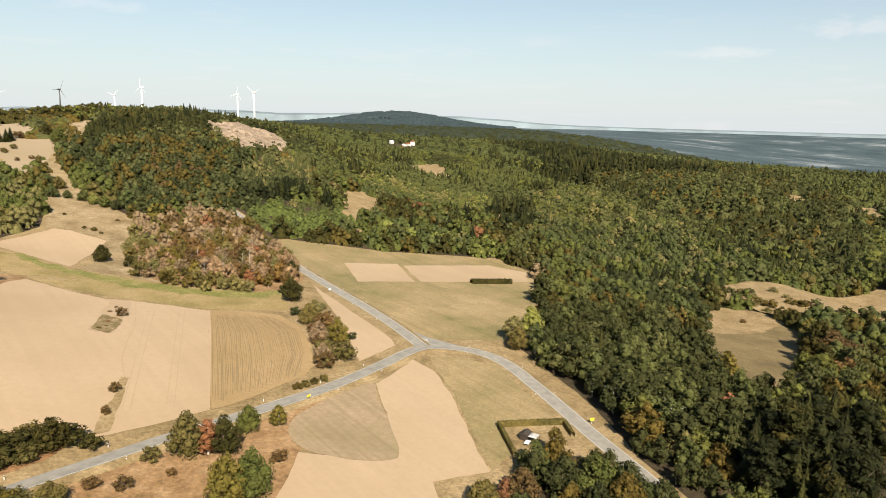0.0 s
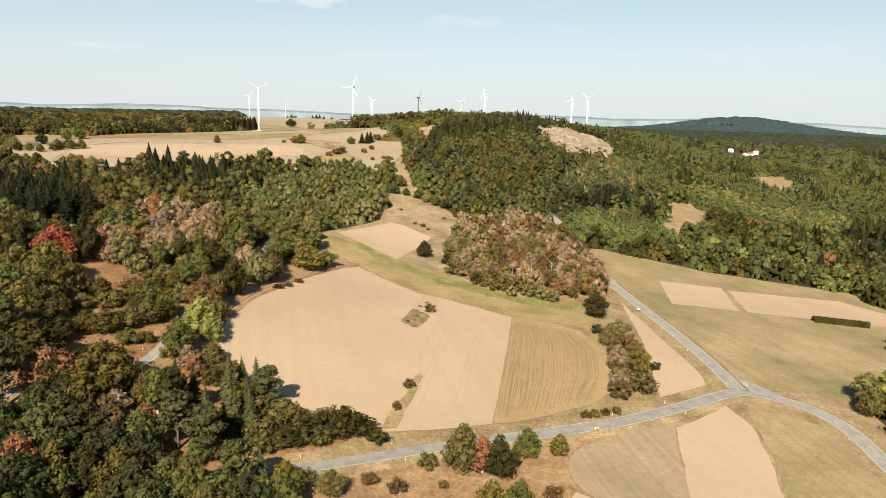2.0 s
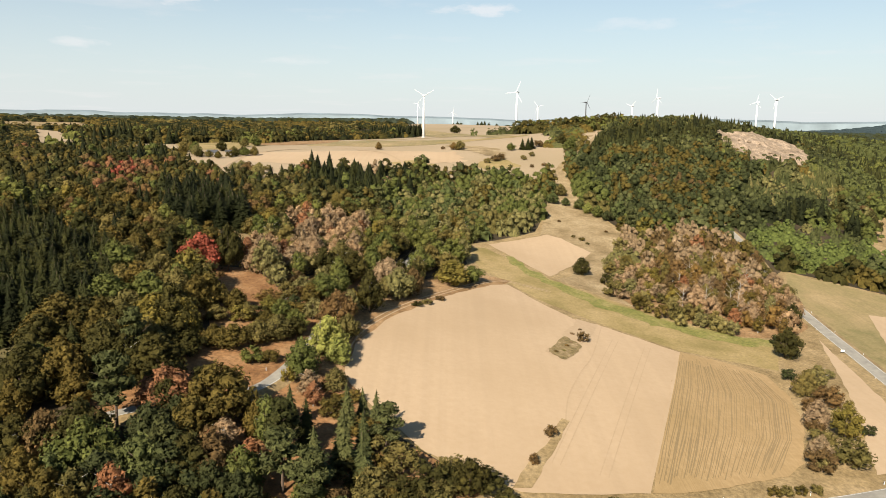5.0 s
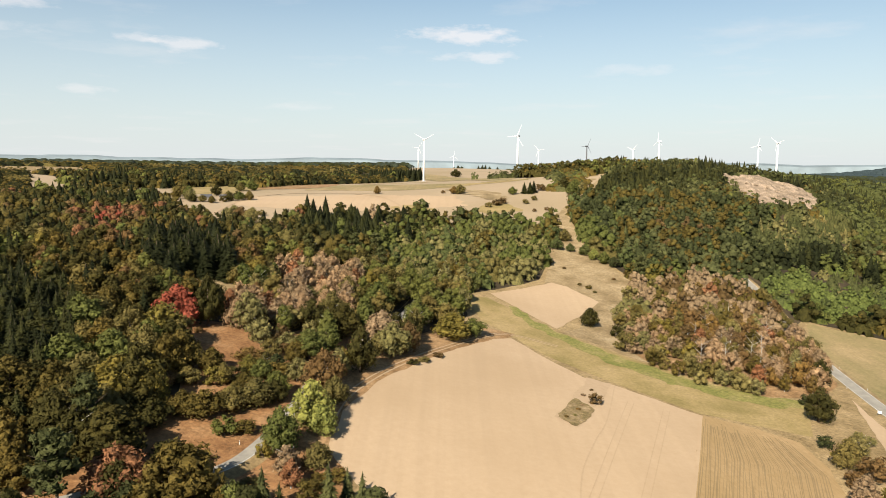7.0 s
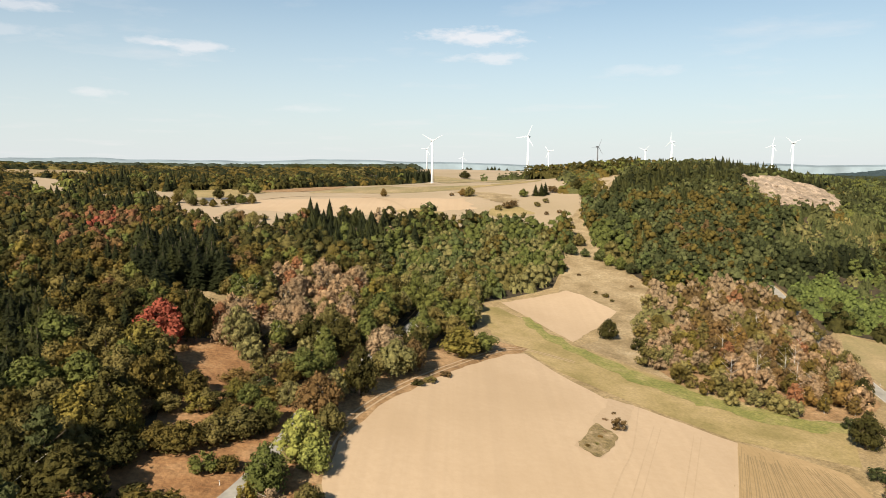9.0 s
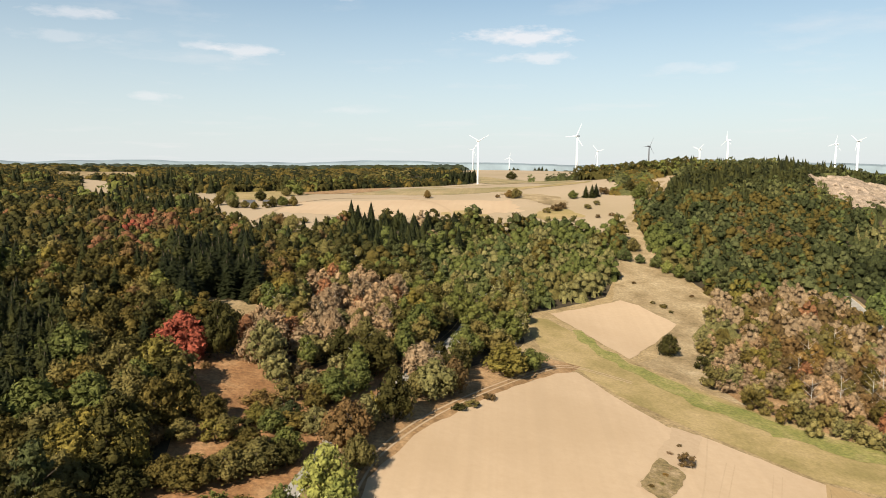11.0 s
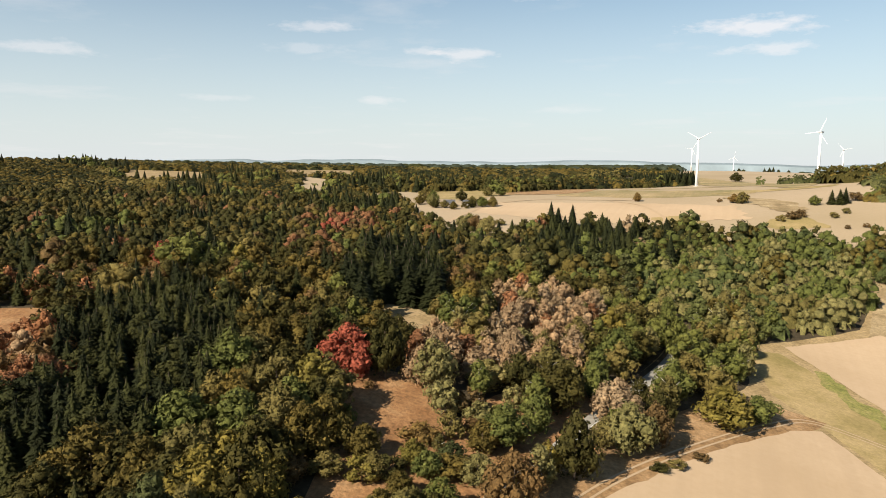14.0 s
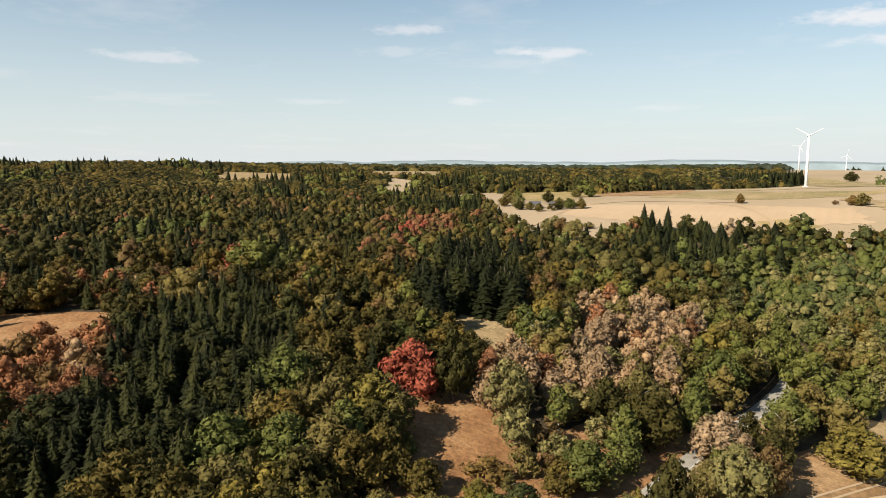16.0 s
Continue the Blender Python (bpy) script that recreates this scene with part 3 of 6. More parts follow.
for outline, ground, words in (([(-246, 750), (-180, 733), (-230, 952), (-281, 1016), (-355, 1008)], M_GREEN, "olive meadow on the plateau"), ([(-175, 789), (-105, 822), (-138, 1043), (-205, 893)], M_TRACKSIDE, "brown bare strip on the plateau"), ([(-14, 1220), (77, 809), (110, 1057), (-10, 1394)], M_MEADOW, "brown grass strip below the skyline"), ([(23, 743), (70, 710), (75, 658), (50, 687)], M_SADDLE, "dry hummocky grass on the plateau"), ([(48, 616), (59, 649), (70, 658), (81, 639), (83, 621)], M_GREEN, "olive grass mound on the plateau")):
    drape("plateau_plot", outline, ground, 0.45, words, step=30, ragged=3.0, soft_corners=True)
drape("green_strip", GREEN, M_GREEN, 0.12, "strip of green and straw-coloured grass between harvested fields")
drape("green_band", GREEN_BAND, M_LUSH, 0.2, "band of fresh green grass in a dry strip", ragged=2.2)
drape("scrub_land", [(114, 450), (182, 488), (212, 460), (206, 420), (196, 360), (186, 318), (168, 296), (118, 286), (90, 345)], M_TRACKSIDE, 0.05, "rust-brown rough ground under the withered wood", step=9)
drape("saddle_pasture", SADDLE, M_SADDLE, 0.12, "dry brown pasture rising between two wooded hills", step=15)
drape("stubble_field", FIELD_A, M_STUBBLE, 0.2, "large pale beige harvested field with faint tractor lines")
drape("tilled_field", FIELD_B, M_TILLED, 0.24, "brown tilled field with drilled rows")
drape("small_stubble_field", FIELD_C, M_STUBBLE, 0.2, "small pale beige harvested field")
drape("roadside_field", FIELD_D, M_STUBBLE_S, 0.2, "narrow pale beige harvested field beside the road")
drape("meadow", MEADOW_E, M_MEADOW, 0.12, "dry olive-brown meadow beside the road", step=12)
drape("stubble_strip", STRIP_F, M_STUBBLE_S, 0.2, "pale harvested strip in a meadow")
drape("stubble_strip", STRIP_G, M_STUBBLE_S, 0.2, "long pale harvested strip in a meadow")
drape("stubble_field", FIELD_S, M_STUBBLE_S, 0.2, "pale beige harvested field south of the junction")
drape("harrowed_field", PLOUGH_H, M_PLOUGH, 0.24, "harrowed brown field with curved tracks", soft_corners=True)
drape("meadow", MEADOW_I, M_MEADOW, 0.14, "dry mown meadow beside the bend of the road")
drape("clearing", CLEARING, M_HEATH, 0.15, "red-brown dry clearing in the wood", soft_corners=True)
drape("clearing", GLADE_ROAD, M_HEATH, 0.15, "red-brown dry glade beside the forest road", soft_corners=True)
drape("clearing", GLADE_2, M_SCRUB, 0.15, "small dry glade in the wood", soft_corners=True)
drape("clearing", GLADE_3, M_HEATH, 0.15, "dry brown glade in the wood", soft_corners=True)
for outline in (HEATH_W, HEATH_S):
    drape("clearing", outline, M_TRACKSIDE, 0.15, "russet scrubby heath in the western wood", soft_corners=True)
drape("clearing", GLADE_4, M_GLADE, 0.15, "olive glade in the wood", soft_corners=True)
drape("forest_meadow", FIELD_J, M_FORESTMEADOW, 0.6, "brown meadow enclosed by forest", step=14)
drape("forest_meadow", [(364, 195), (392, 199), (403, 180), (392, 159), (350, 160), (330, 172)], M_SCRUB, 0.75, "paler dry grass at the top of a forest meadow", step=14, ragged=1.5)
drape("hillside_pasture", FIELD_K, M_SCRUB, 0.9, "pale pasture with bushes on the valley side", step=14)
drape("hillside_pasture", HILL_1, M_SCRUB, 0.9, "small pale pasture on the wooded hill", step=14, soft_corners=True)
drape("hillside_pasture", HILL_2, M_SCRUB, 0.9, "pale field high on the wooded hill", step=14, soft_corners=True)
for outline in (HILL_3, HILL_4, HILL_5):
    drape("hillside_pasture", outline, M_SCRUB, 0.2, "small pale field in the eastern forest", step=20, soft_corners=True)
drape("plateau_field", PLATEAU, M_PLATEAU, 0.2, "broad pale fields on the high plateau", step=30)
drape("backdrop", FAR_PLAIN, M_FARPLAIN_HAZED, 4.0, "distant blue-green plain of woods and pale fields", step=180, ragged=30)
drape("scrub_land", SOUTH_SCRUB, M_TRACKSIDE, 0.1, "rust-brown rough grassland below the road")


# ---- roads ----
ROAD_MAIN = [(-14, 157), (0, 160), (16, 165), (41, 172), (56, 176), (78, 180.5), (94, 184), (116, 189.5), (140, 198), (159, 205.5), (170, 207), (179, 202), (186, 193), (187, 179), (181, 159), (174, 139), (168, 123), (160, 100), (150, 75)]
ROAD_NORTH = [(167.5, 209), (173, 235), (177, 261), (181, 293), (186, 334), (193, 385), (204, 440), (209, 484), (205, 520)]
ROAD_WEST = [(-86, 168), (-70, 177), (-55, 190), (-43, 199), (-31, 205.5), (-25, 212), (-21.5, 221), (-19, 232), (-17, 247), (-15.5, 262), (-11.5, 275), (-3, 314), (4, 340), (10, 372), (12, 405)]


def ribbon(name, pts, a, b, lift, material, dash=0.0, gap=0.0, hug=False):
    """A strip along a line, between the offsets a and b to its side."""
    line = rounded(pts, False, 8)
    verts, faces, run = [], [], 0.0
    cross = []
    for i, p in enumerate(line):
        d = (line[min(i + 1, len(line) - 1)] - line[max(i - 1, 0)]).normalized()
        n = Vector((d.y, -d.x))
        cross.append((p, n))
    zc = land([p.x for p, n in cross], [p.y for p, n in cross])
    for i, (p, n) in enumerate(cross):
        l, r = p + n * a, p + n * b
        if i:
            run += (p - cross[i - 1][0]).length
        if dash:
            continue
        zl, zr = (float(land(l.x, l.y)), float(land(r.x, r.y))) if hug else (zc[i], zc[i])
        verts += [(l.x, l.y, zl + lift), (r.x, r.y, zr + lift)]
        if i:
            k = len(verts)
            faces.append((k - 4, k - 3, k - 1, k - 2))
    if dash:
        at = 0.0
        dist = [0.0]
        for i in range(1, len(cross)):
            dist.append(dist[-1] + (cross[i][0] - cross[i - 1][0]).length)
        px, py = [p.x for p, n in cross], [p.y for p, n in cross]
        nx, ny = [n.x for p, n in cross], [n.y for p, n in cross]
        while at + dash < dist[-1]:
            for s in (at, at + dash):
                x, y, ux, uy, z = (float(np.interp(s, dist, q)) for q in (px, py, nx, ny, zc))
                verts += [(x + ux * a, y + uy * a, z + lift), (x + ux * b, y + uy * b, z + lift)]
            k = len(verts)
            faces.append((k - 4, k - 3, k - 1, k - 2))
            at += dash + gap
    return mesh_of(name, verts, faces, material)


def shoulder(pts, a, b):
    """Rough grass sloping from the road's edge down to the ground beside it."""
    line = rounded(pts, False, 8)
    verts, faces = [], []
    for i, p in enumerate(line):
        d = (line[min(i + 1, len(line) - 1)] - line[max(i - 1, 0)]).normalized()
        n = Vector((d.y, -d.x))
        z = float(land(p.x, p.y))
        m, o = p + n * (a * 0.6 + b * 0.4), p + n * b
        verts += [(p.x + n.x * a, p.y + n.y * a, z + 0.33), (m.x, m.y, 0.45 * z + 0.55 * float(land(m.x, m.y)) + 0.3), (o.x, o.y, float(land(o.x, o.y)) - 0.15)]
        if i:
            k = len(verts)
            q = [(k - 6, k - 5, k - 2, k - 3), (k - 5, k - 4, k - 1, k - 2)]
            faces += [f[::-1] for f in q] if a < 0 else q
    return mesh_of("verge", verts, faces, M_SCRUB, smooth=True)


def build_road(pts, half, label, lines=True, centre=False):
    road = new("road", None)
    tagged(road, label, "road", kind="structure")
    new("carriageway", ribbon("carriageway", pts, -half, half, 0.34, M_ASPHALT)).parent = road
    for side in (-1, 1):
        new("verge", shoulder(pts, half * side, (half + 3.4) * side)).parent = road
    if lines:
        new("edge_line", ribbon("edge_line", pts, -half + 0.15, -half + 0.33, 0.36, M_LINE)).parent = road
        new("edge_line", ribbon("edge_line", pts, half - 0.33, half - 0.15, 0.36, M_LINE)).parent = road
        if centre:
            new("centre_line", ribbon("centre_line", pts, -0.09, 0.09, 0.36, M_LINE, 4.0, 8.0)).parent = road
    return road


build_road(ROAD_MAIN, 2.9, "grey asphalt country road with white edge lines")
# the far part of the side road lies under the trees
build_road(ROAD_NORTH, 2.7, "grey asphalt side road running north from the junction")
build_road(ROAD_WEST, 2.5, "narrow grey forest road winding between trees", centre=False)


# ---- plants ----
def ball(div):
    bm = bmesh.new()
    bmesh.ops.create_icosphere(bm, subdivisions=div, radius=1)
    v = np.array([tuple(q.co) for q in bm.verts])
    f = np.array([[q.index for q in p.verts] for p in bm.faces])
    bm.free()
    return v, f


BALL1, BALL2 = ball(1), ball(2)


def cards(rng, centres, normals, size, spread):
    """Small three-cornered leaf sprays at the centres, facing roughly along the normals."""
    n = len(centres)
    nn = normals + rng.normal(0, spread, (n, 3))
    nn /= np.linalg.norm(nn, axis=1, keepdims=True)
    ref = rng.normal(0, 1, (n, 3))
    u = np.cross(nn, ref)
    u /= np.linalg.norm(u, axis=1, keepdims=True)
    w = np.cross(nn, u)
    s = size * rng.uniform(0.6, 1.3, (n, 1))
    a = u * s
    b = w * s * rng.uniform(0.5, 0.9, (n, 1))
    v = np.stack([centres - a - b * 0.6, centres + b * 1.1, centres + a - b * 0.5], 1).reshape(-1, 3)
    f = np.arange(n * 3).reshape(n, 3)
    return v, f


def joined(parts):
    vs, fs, o = [], [], 0
    for v, f in parts:
        vs.append(v)
        fs.append(f + o)
        o += len(v)
    return np.concatenate(vs), np.concatenate(fs)


def broad_crown(seed, lobes, n_cards, size, shape="round", core=0.70, spread=0.5, under=-0.75):
    """Crown of unit height and about unit width: overlapping lobes covered with leaf sprays."""
    rng = np.random.default_rng(seed)
    cs, rs = [], []
    for i in range(lobes):
        h = (i + 0.5) / lobes
        if shape == "round":
            out, rad = 0.30 * math.sin(math.pi * min(1, h * 0.9 + 0.15)), rng.uniform(0.13, 0.23)
        elif shape == "tall":
            out, rad = 0.17 * math.sin(math.pi * min(1, h * 0.85 + 0.18)), rng.uniform(0.12, 0.17)
        else:
            out, rad = 0.36 * math.sin(math.pi * (h * 0.6 + 0.3)), rng.uniform(0.18, 0.28)
        an = i * 2.4 + rng.uniform(-0.5, 0.5)
        cs.append((out * math.cos(an) * rng.uniform(0.7, 1.25), out * math.sin(an) * rng.uniform(0.7, 1.25), 0.18 + 0.66 * h + rng.uniform(-0.05, 0.05)))
        rs.append(rad * (1.05 - 0.35 * h))
    cs, rs = np.array(cs), np.array(rs)
    parts = []
    bv, bf = BALL1
    for k, (c, r) in enumerate(zip(cs, rs)):
        v = bv * r * core * rng.uniform(0.72, 1.18, (len(bv), 1)) + c
        mid = v[bf].mean(1)
        seen = mid[:, 2] - c[2] > under * r
        for j, (oc, orad) in enumerate(zip(cs, rs)):
            if j != k:
                seen &= np.linalg.norm(mid - oc, axis=1) > orad * core * 0.88
        parts.append((v, bf[seen]))
    w = rs ** 2 / (rs ** 2).sum()
    pick = rng.choice(lobes, n_cards * 3, p=w)
    d = rng.normal(0, 1, (n_cards * 3, 3))
    d[:, 2] = d[:, 2] * 0.9 + 0.25
    d /= np.linalg.norm(d, axis=1, keepdims=True)
    p = cs[pick] + d * rs[pick][:, None] * rng.uniform(core + 0.08, 1.14, (len(pick), 1))
    keep = np.ones(len(p), bool)
    for c, r in zip(cs, rs):
        keep &= np.linalg.norm(p - c, axis=1) > r * (core + 0.04)
    p, d = p[keep][:n_cards], d[keep][:n_cards]
    parts.append(cards(rng, p, d, size, spread))
    return joined(parts)


def fir_crown(seed, levels, around, core=True):
    """Spruce of unit height: whorls of drooping boughs round a slim core."""
    rng = np.random.default_rng(seed)
    vs, fs, o = [], [], 0
    n = int(levels * around * 0.8)
    for i in range(n):
        h = 0.08 + 0.90 * (1 - math.sqrt(max(0.0, 1 - (i + rng.uniform(0, 1)) / n))) * rng.uniform(0.96, 1.04)
        h = min(h, 0.985)
        l = (0.19 * (1.02 - h) ** 0.75 + 0.012) * rng.uniform(0.55, 1.2)
        an = i * 2.39996 + rng.uniform(-0.5, 0.5)
        wd = l * rng.uniform(0.14, 0.26)
        dr = l * rng.uniform(0.15, 0.6)
        ca, sa = math.cos(an), math.sin(an)
        r0 = 0.25 * l
        vs += [(r0 * ca, r0 * sa, h + 0.02), (0.6 * l * ca - wd * sa, 0.6 * l * sa + wd * ca, h - dr * 0.7), (l * ca, l * sa, h - dr), (0.6 * l * ca + wd * sa, 0.6 * l * sa - wd * ca, h - dr * 0.7)]
        fs += [(o, o + 2, o + 1), (o, o + 3, o + 2)]
        o += 4
    vs += [(0.004, 0, 1.0), (-0.004, 0, 1.0), (0, 0.02, 0.9)]
    fs.append((o, o + 1, o + 2))
    o += 3
    if core:
        ring = 7
        for lev, (h, r) in enumerate(((0.08, 0.10), (0.45, 0.075), (0.97, 0.004))):
            for j in range(ring):
                vs.append((r * math.cos(6.283 * j / ring), r * math.sin(6.283 * j / ring), h))
        for lev in range(2):
            for j in range(ring):
                a, b = o + lev * ring + j, o + lev * ring + (j + 1) % ring
                fs += [(a, b, b + ring), (a, b + ring, a + ring)]
    return np.array(vs), np.array(fs)


def pine_crown(seed, n_cards):
    """Pine: bare lower stem, a few flat tufted boughs high up."""
    rng = np.random.default_rng(seed)
    parts = []
    for i in range(9):
        h = 0.42 + 0.55 * i / 8
        out = 0.20 * (1.15 - h) * rng.uniform(0.7, 1.3) + 0.02
        an = i * 2.4
        c = np.array((out * math.cos(an), out * math.sin(an), h))
        bv, bf = BALL1
        parts.append((bv * (0.09, 0.09, 0.04) * rng.uniform(0.8, 1.2, (len(bv), 1)) + c, bf))
        d = rng.normal(0, 1, (n_cards // 9, 3))
        d /= np.linalg.norm(d, axis=1, keepdims=True)
        parts.append(cards(rng, c + d * (0.13, 0.13, 0.06), d, 0.04, 0.6))
    return joined(parts)


def stem(seed, height, radius, limbs):
    """Tapered trunk with limbs, of the height given."""
    rng = random.Random(seed)
    bm = bmesh.new()

    def tube(p0, p1, r0, r1, n=6):
        d = (Vector(p1) - Vector(p0)).normalized()
        u = d.orthogonal().normalized()
        w = d.cross(u)
        rings = []
        for p, r in ((p0, r0), (p1, r1)):
            rings.append([bm.verts.new(Vector(p) + (u * math.cos(6.283 * k / n) + w * math.sin(6.283 * k / n)) * r) for k in range(n)])
        for k in range(n):
            bm.faces.new((rings[0][k], rings[0][(k + 1) % n], rings[1][(k + 1) % n], rings[1][k]))

    lean = (rng.uniform(-0.03, 0.03) * height, rng.uniform(-0.03, 0.03) * height)
    mid = (lean[0] * 0.5, lean[1] * 0.5, height * 0.5)
    tube((0, 0, -0.04), mid, radius * 1.25, radius * 0.75, 7)
    tube(mid, (lean[0], lean[1], height), radius * 0.75, radius * 0.15, 7)
    for i in range(limbs):
        h = height * (0.35 + 0.5 * i / max(1, limbs))
        an = i * 2.4 + rng.uniform(-0.4, 0.4)
        l = height * rng.uniform(0.22, 0.36)
        tube((lean[0] * h / height, lean[1] * h / height, h), (l * math.cos(an), l * math.sin(an), h + l * 0.75), radius * 0.45, radius * 0.1, 5)
    return bm


def stem_mesh(seed, height, radius, limbs, material):
    me = bpy.data.meshes.new("trunk")
    bm = stem(seed, height, radius, limbs)
    bm.to_mesh(me)
    bm.free()
    me.materials.append(material)
    return me


KINDS = {
    "broadleaf_tree": ([broad_crown(10 + i, 24, 1250, 0.038) for i in range(5)], stem_mesh(1, 0.75, 0.026, 5, M_BARK), "tree"),
    "slender_tree": ([broad_crown(30 + i, 16, 600, 0.042, "tall") for i in range(4)], stem_mesh(2, 0.85, 0.02, 5, M_BIRCH), "tree"),
    "spruce_tree": ([fir_crown(50 + i, 34, 15) for i in range(4)], stem_mesh(3, 0.95, 0.016, 0, M_BARK), "tree"),
    "pine_tree": ([pine_crown(60 + i, 900) for i in range(3)], stem_mesh(4, 0.9, 0.017, 4, M_BARK), "tree"),
    "shrub": ([broad_crown(70 + i, 9, 460, 0.066, "low") for i in range(4)], stem_mesh(5, 0.5, 0.03, 4, M_BARK), "shrub"),
}
KIND_WORDS = {"broadleaf_tree": "rounded broadleaf tree", "slender_tree": "slender light-crowned tree", "spruce_tree": "conical spruce", "pine_tree": "tall pine with tufted crown", "shrub": "low rounded shrub"}
TONE_WORDS = {"dark": "dark green", "deep": "deep green", "far": "green", "khaki": "khaki-green", "fresh": "fresh green", "remote": "blue-green", "mid": "mid-green", "olive": "olive-green", "yellow": "yellow-green", "bright": "bright fresh-green", "ochre": "ochre-brown", "sage": "grey-olive", "russet": "russet",
              "red": "deep red", "tan": "pale withered tan", "fir": "dark green", "firmid": "green", "pine": "grey-green", "brown": "dry brown", "umber": "dark olive-brown", "moss": "fresh moss-green"}
CROWN_CACHE = {}


def plant(kind, tone, x, y, height, width=1.0, seed=0, where="in the wood"):
    """One tree or shrub as a thing, standing on the ground."""
    shapes, trunk, category = KINDS[kind]
    key = (kind, tone, seed % len(shapes))
    if key not in CROWN_CACHE:
        v, f = shapes[key[2]]
        CROWN_CACHE[key] = mesh_of("crown", v, f, LEAF[tone], smooth=True)
    ob = new(kind, None)
    ob.empty_display_size = 0.2
    ob.matrix_world = pose(x, y, float(land(x, y)) + 0.02, 0, 0, seed * 77 % 360) @ Matrix.Diagonal((height * width, height * width, height, 1))
    for name, me in (("trunk", trunk), ("crown", CROWN_CACHE[key])):
        c = new(name, me)
        c.parent = ob
    return tagged(ob, f"{TONE_WORDS[tone]} {KIND_WORDS[kind]} {where}", category, group="trees of the wood" if category == "tree" else "shrubs")


# ---- how the woods are mixed ----
WITHERED_HILL = [(118, 445), (180, 482), (214, 455), (204, 375), (182, 318), (165, 300), (118, 292), (92, 345)]
WITHERED_FRINGE = [(88, 345), (116, 288), (152, 294), (138, 322), (128, 350), (126, 400), (126, 447), (102, 400)]
PINK_STAND = [(-56, 385), (-20, 414), (-12, 340), (-24, 306), (-50, 300), (-48, 280), (-38, 285)]
DARK_FIRS = [(-155, 288), (-138, 308), (-114, 306), (-96, 280), (-80, 252), (-78, 232), (-95, 212), (-128, 230)]
FIR_ROW = [(-80, 470), (-78, 575), (2, 580), (0, 538), (-40, 500)]
FIRS_2 = [(-130, 412), (-104, 440), (-66, 355), (-84, 328), (-98, 339)]
HILL_WOOD = [(120, 640), (140, 480), (205, 455), (330, 640), (420, 760), (300, 850), (190, 800)]
GREEN_CLUMP = [(203, 452), (210, 474), (229, 497), (251, 510), (275, 516), (298, 520), (300, 480), (310, 440), (290, 421), (262, 419), (230, 421), (210, 428)]
WILLOWS = [(0, 396), (-9, 480), (27, 557), (90, 540), (84, 470), (74, 450), (34, 410)]
PINES = [(-13, 174), (-15, 193), (-5, 201), (8, 202), (13, 163), (6, 158), (-7, 155)]
OLIVE_STAND = [(-66, 277), (-80, 265), (-66, 240), (-64, 222), (-38, 228), (-50, 251)]
YELLOW_STAND = [(-178, 373), (-157, 380), (-130, 339), (-139, 326)]
RED_STAND = [(-200, 500), (-178, 515), (-150, 455), (-168, 440)]
ORANGE_STAND = [(-172, 250), (-162, 262), (-145, 262), (-120, 246), (-112, 228), (-126, 220), (-150, 232)]
RIGHT_BROWN = [(284, 250), (388, 272), (362, 190), (266, 172)]
RIGHT_WOOD = [(192, 200), (215, 205), (262, 215), (305, 182), (272, 118), (250, 100), (200, 86), (182, 100), (190, 140), (196, 170)]
RIGHT_DARK = [(185, 88), (255, 82), (270, 30), (145, 30)]
SOUTHWEST = [(-130, 100), (8, 120), (-5, 158), (-14, 190), (-45, 188), (-75, 170), (-120, 170)]
SCRUB_EDGE = [(-34, 292), (-20, 302), (-19, 262), (-21, 236), (-34, 233)]
SOUTH_EDGE = [(100, 60), (190, 60), (175, 108), (120, 125), (100, 112)]
EAST_FIRS_1 = [(529, 541), (585, 534), (458, 414), (419, 424)]
EAST_FIRS_2 = [(1003, 899), (989, 750), (812, 623), (785, 697)]
EAST_FIRS_3 = [(660, 360), (603, 254), (526, 220), (584, 317)]
EAST_LIGHT = [(428, 646), (569, 592), (463, 481), (353, 532)]
EAST_BROWN = [(840, 539), (912, 432), (769, 361), (694, 443)]
EAST_DARK = [(648, 503), (625, 371), (535, 322), (552, 427)]
RIDGE_FIRS = [(1025, 1072), (1199, 1002), (994, 652), (935, 493), (864, 613), (906, 819)]
QUARRY_TOP = [(286, 752), (340, 778), (392, 776), (410, 830), (300, 830)]
HILL_BROWN = [(193, 649), (243, 658), (240, 600), (206, 525), (170, 515), (175, 576)]
CLUMP_FIRS = [(251, 503), (275, 510), (298, 508), (295, 478), (262, 476)]
YOUNG_FIRS = [(276, 622), (379, 674), (322, 565), (243, 540)]
HILL_CREST = [(145, 666), (180, 742), (219, 772), (262, 790), (310, 795), (305, 756), (283, 714), (239, 718), (196, 684)]
QUARRY_EAST = [(392, 776), (412, 735), (470, 790), (515, 974), (410, 835)]
HILL_FOOT = [(215, 505), (240, 534), (262, 552), (300, 566), (318, 556), (275, 532), (240, 510), (220, 494)]
MEADOW_EDGE = [(290, 421), (310, 440), (330, 430), (372, 372), (352, 353), (330, 362)]
SPUR = [(400, 300), (470, 400), (600, 560), (690, 570), (650, 470), (612, 370), (582, 291), (530, 225), (480, 172), (455, 200), (410, 250)]
SIDE_VALLEY = [(720, 610), (690, 500), (640, 390), (612, 300), (560, 225), (590, 215), (660, 300), (715, 410), (745, 510), (775, 610)]
FAR_SLOPE = [(790, 620), (757, 510), (725, 400), (670, 290), (610, 205), (820, 250), (1000, 450), (1020, 620), (930, 720)]
RIDGE_OLIVE = [(-158, 296), (-140, 306), (-126, 290), (-135, 278)]
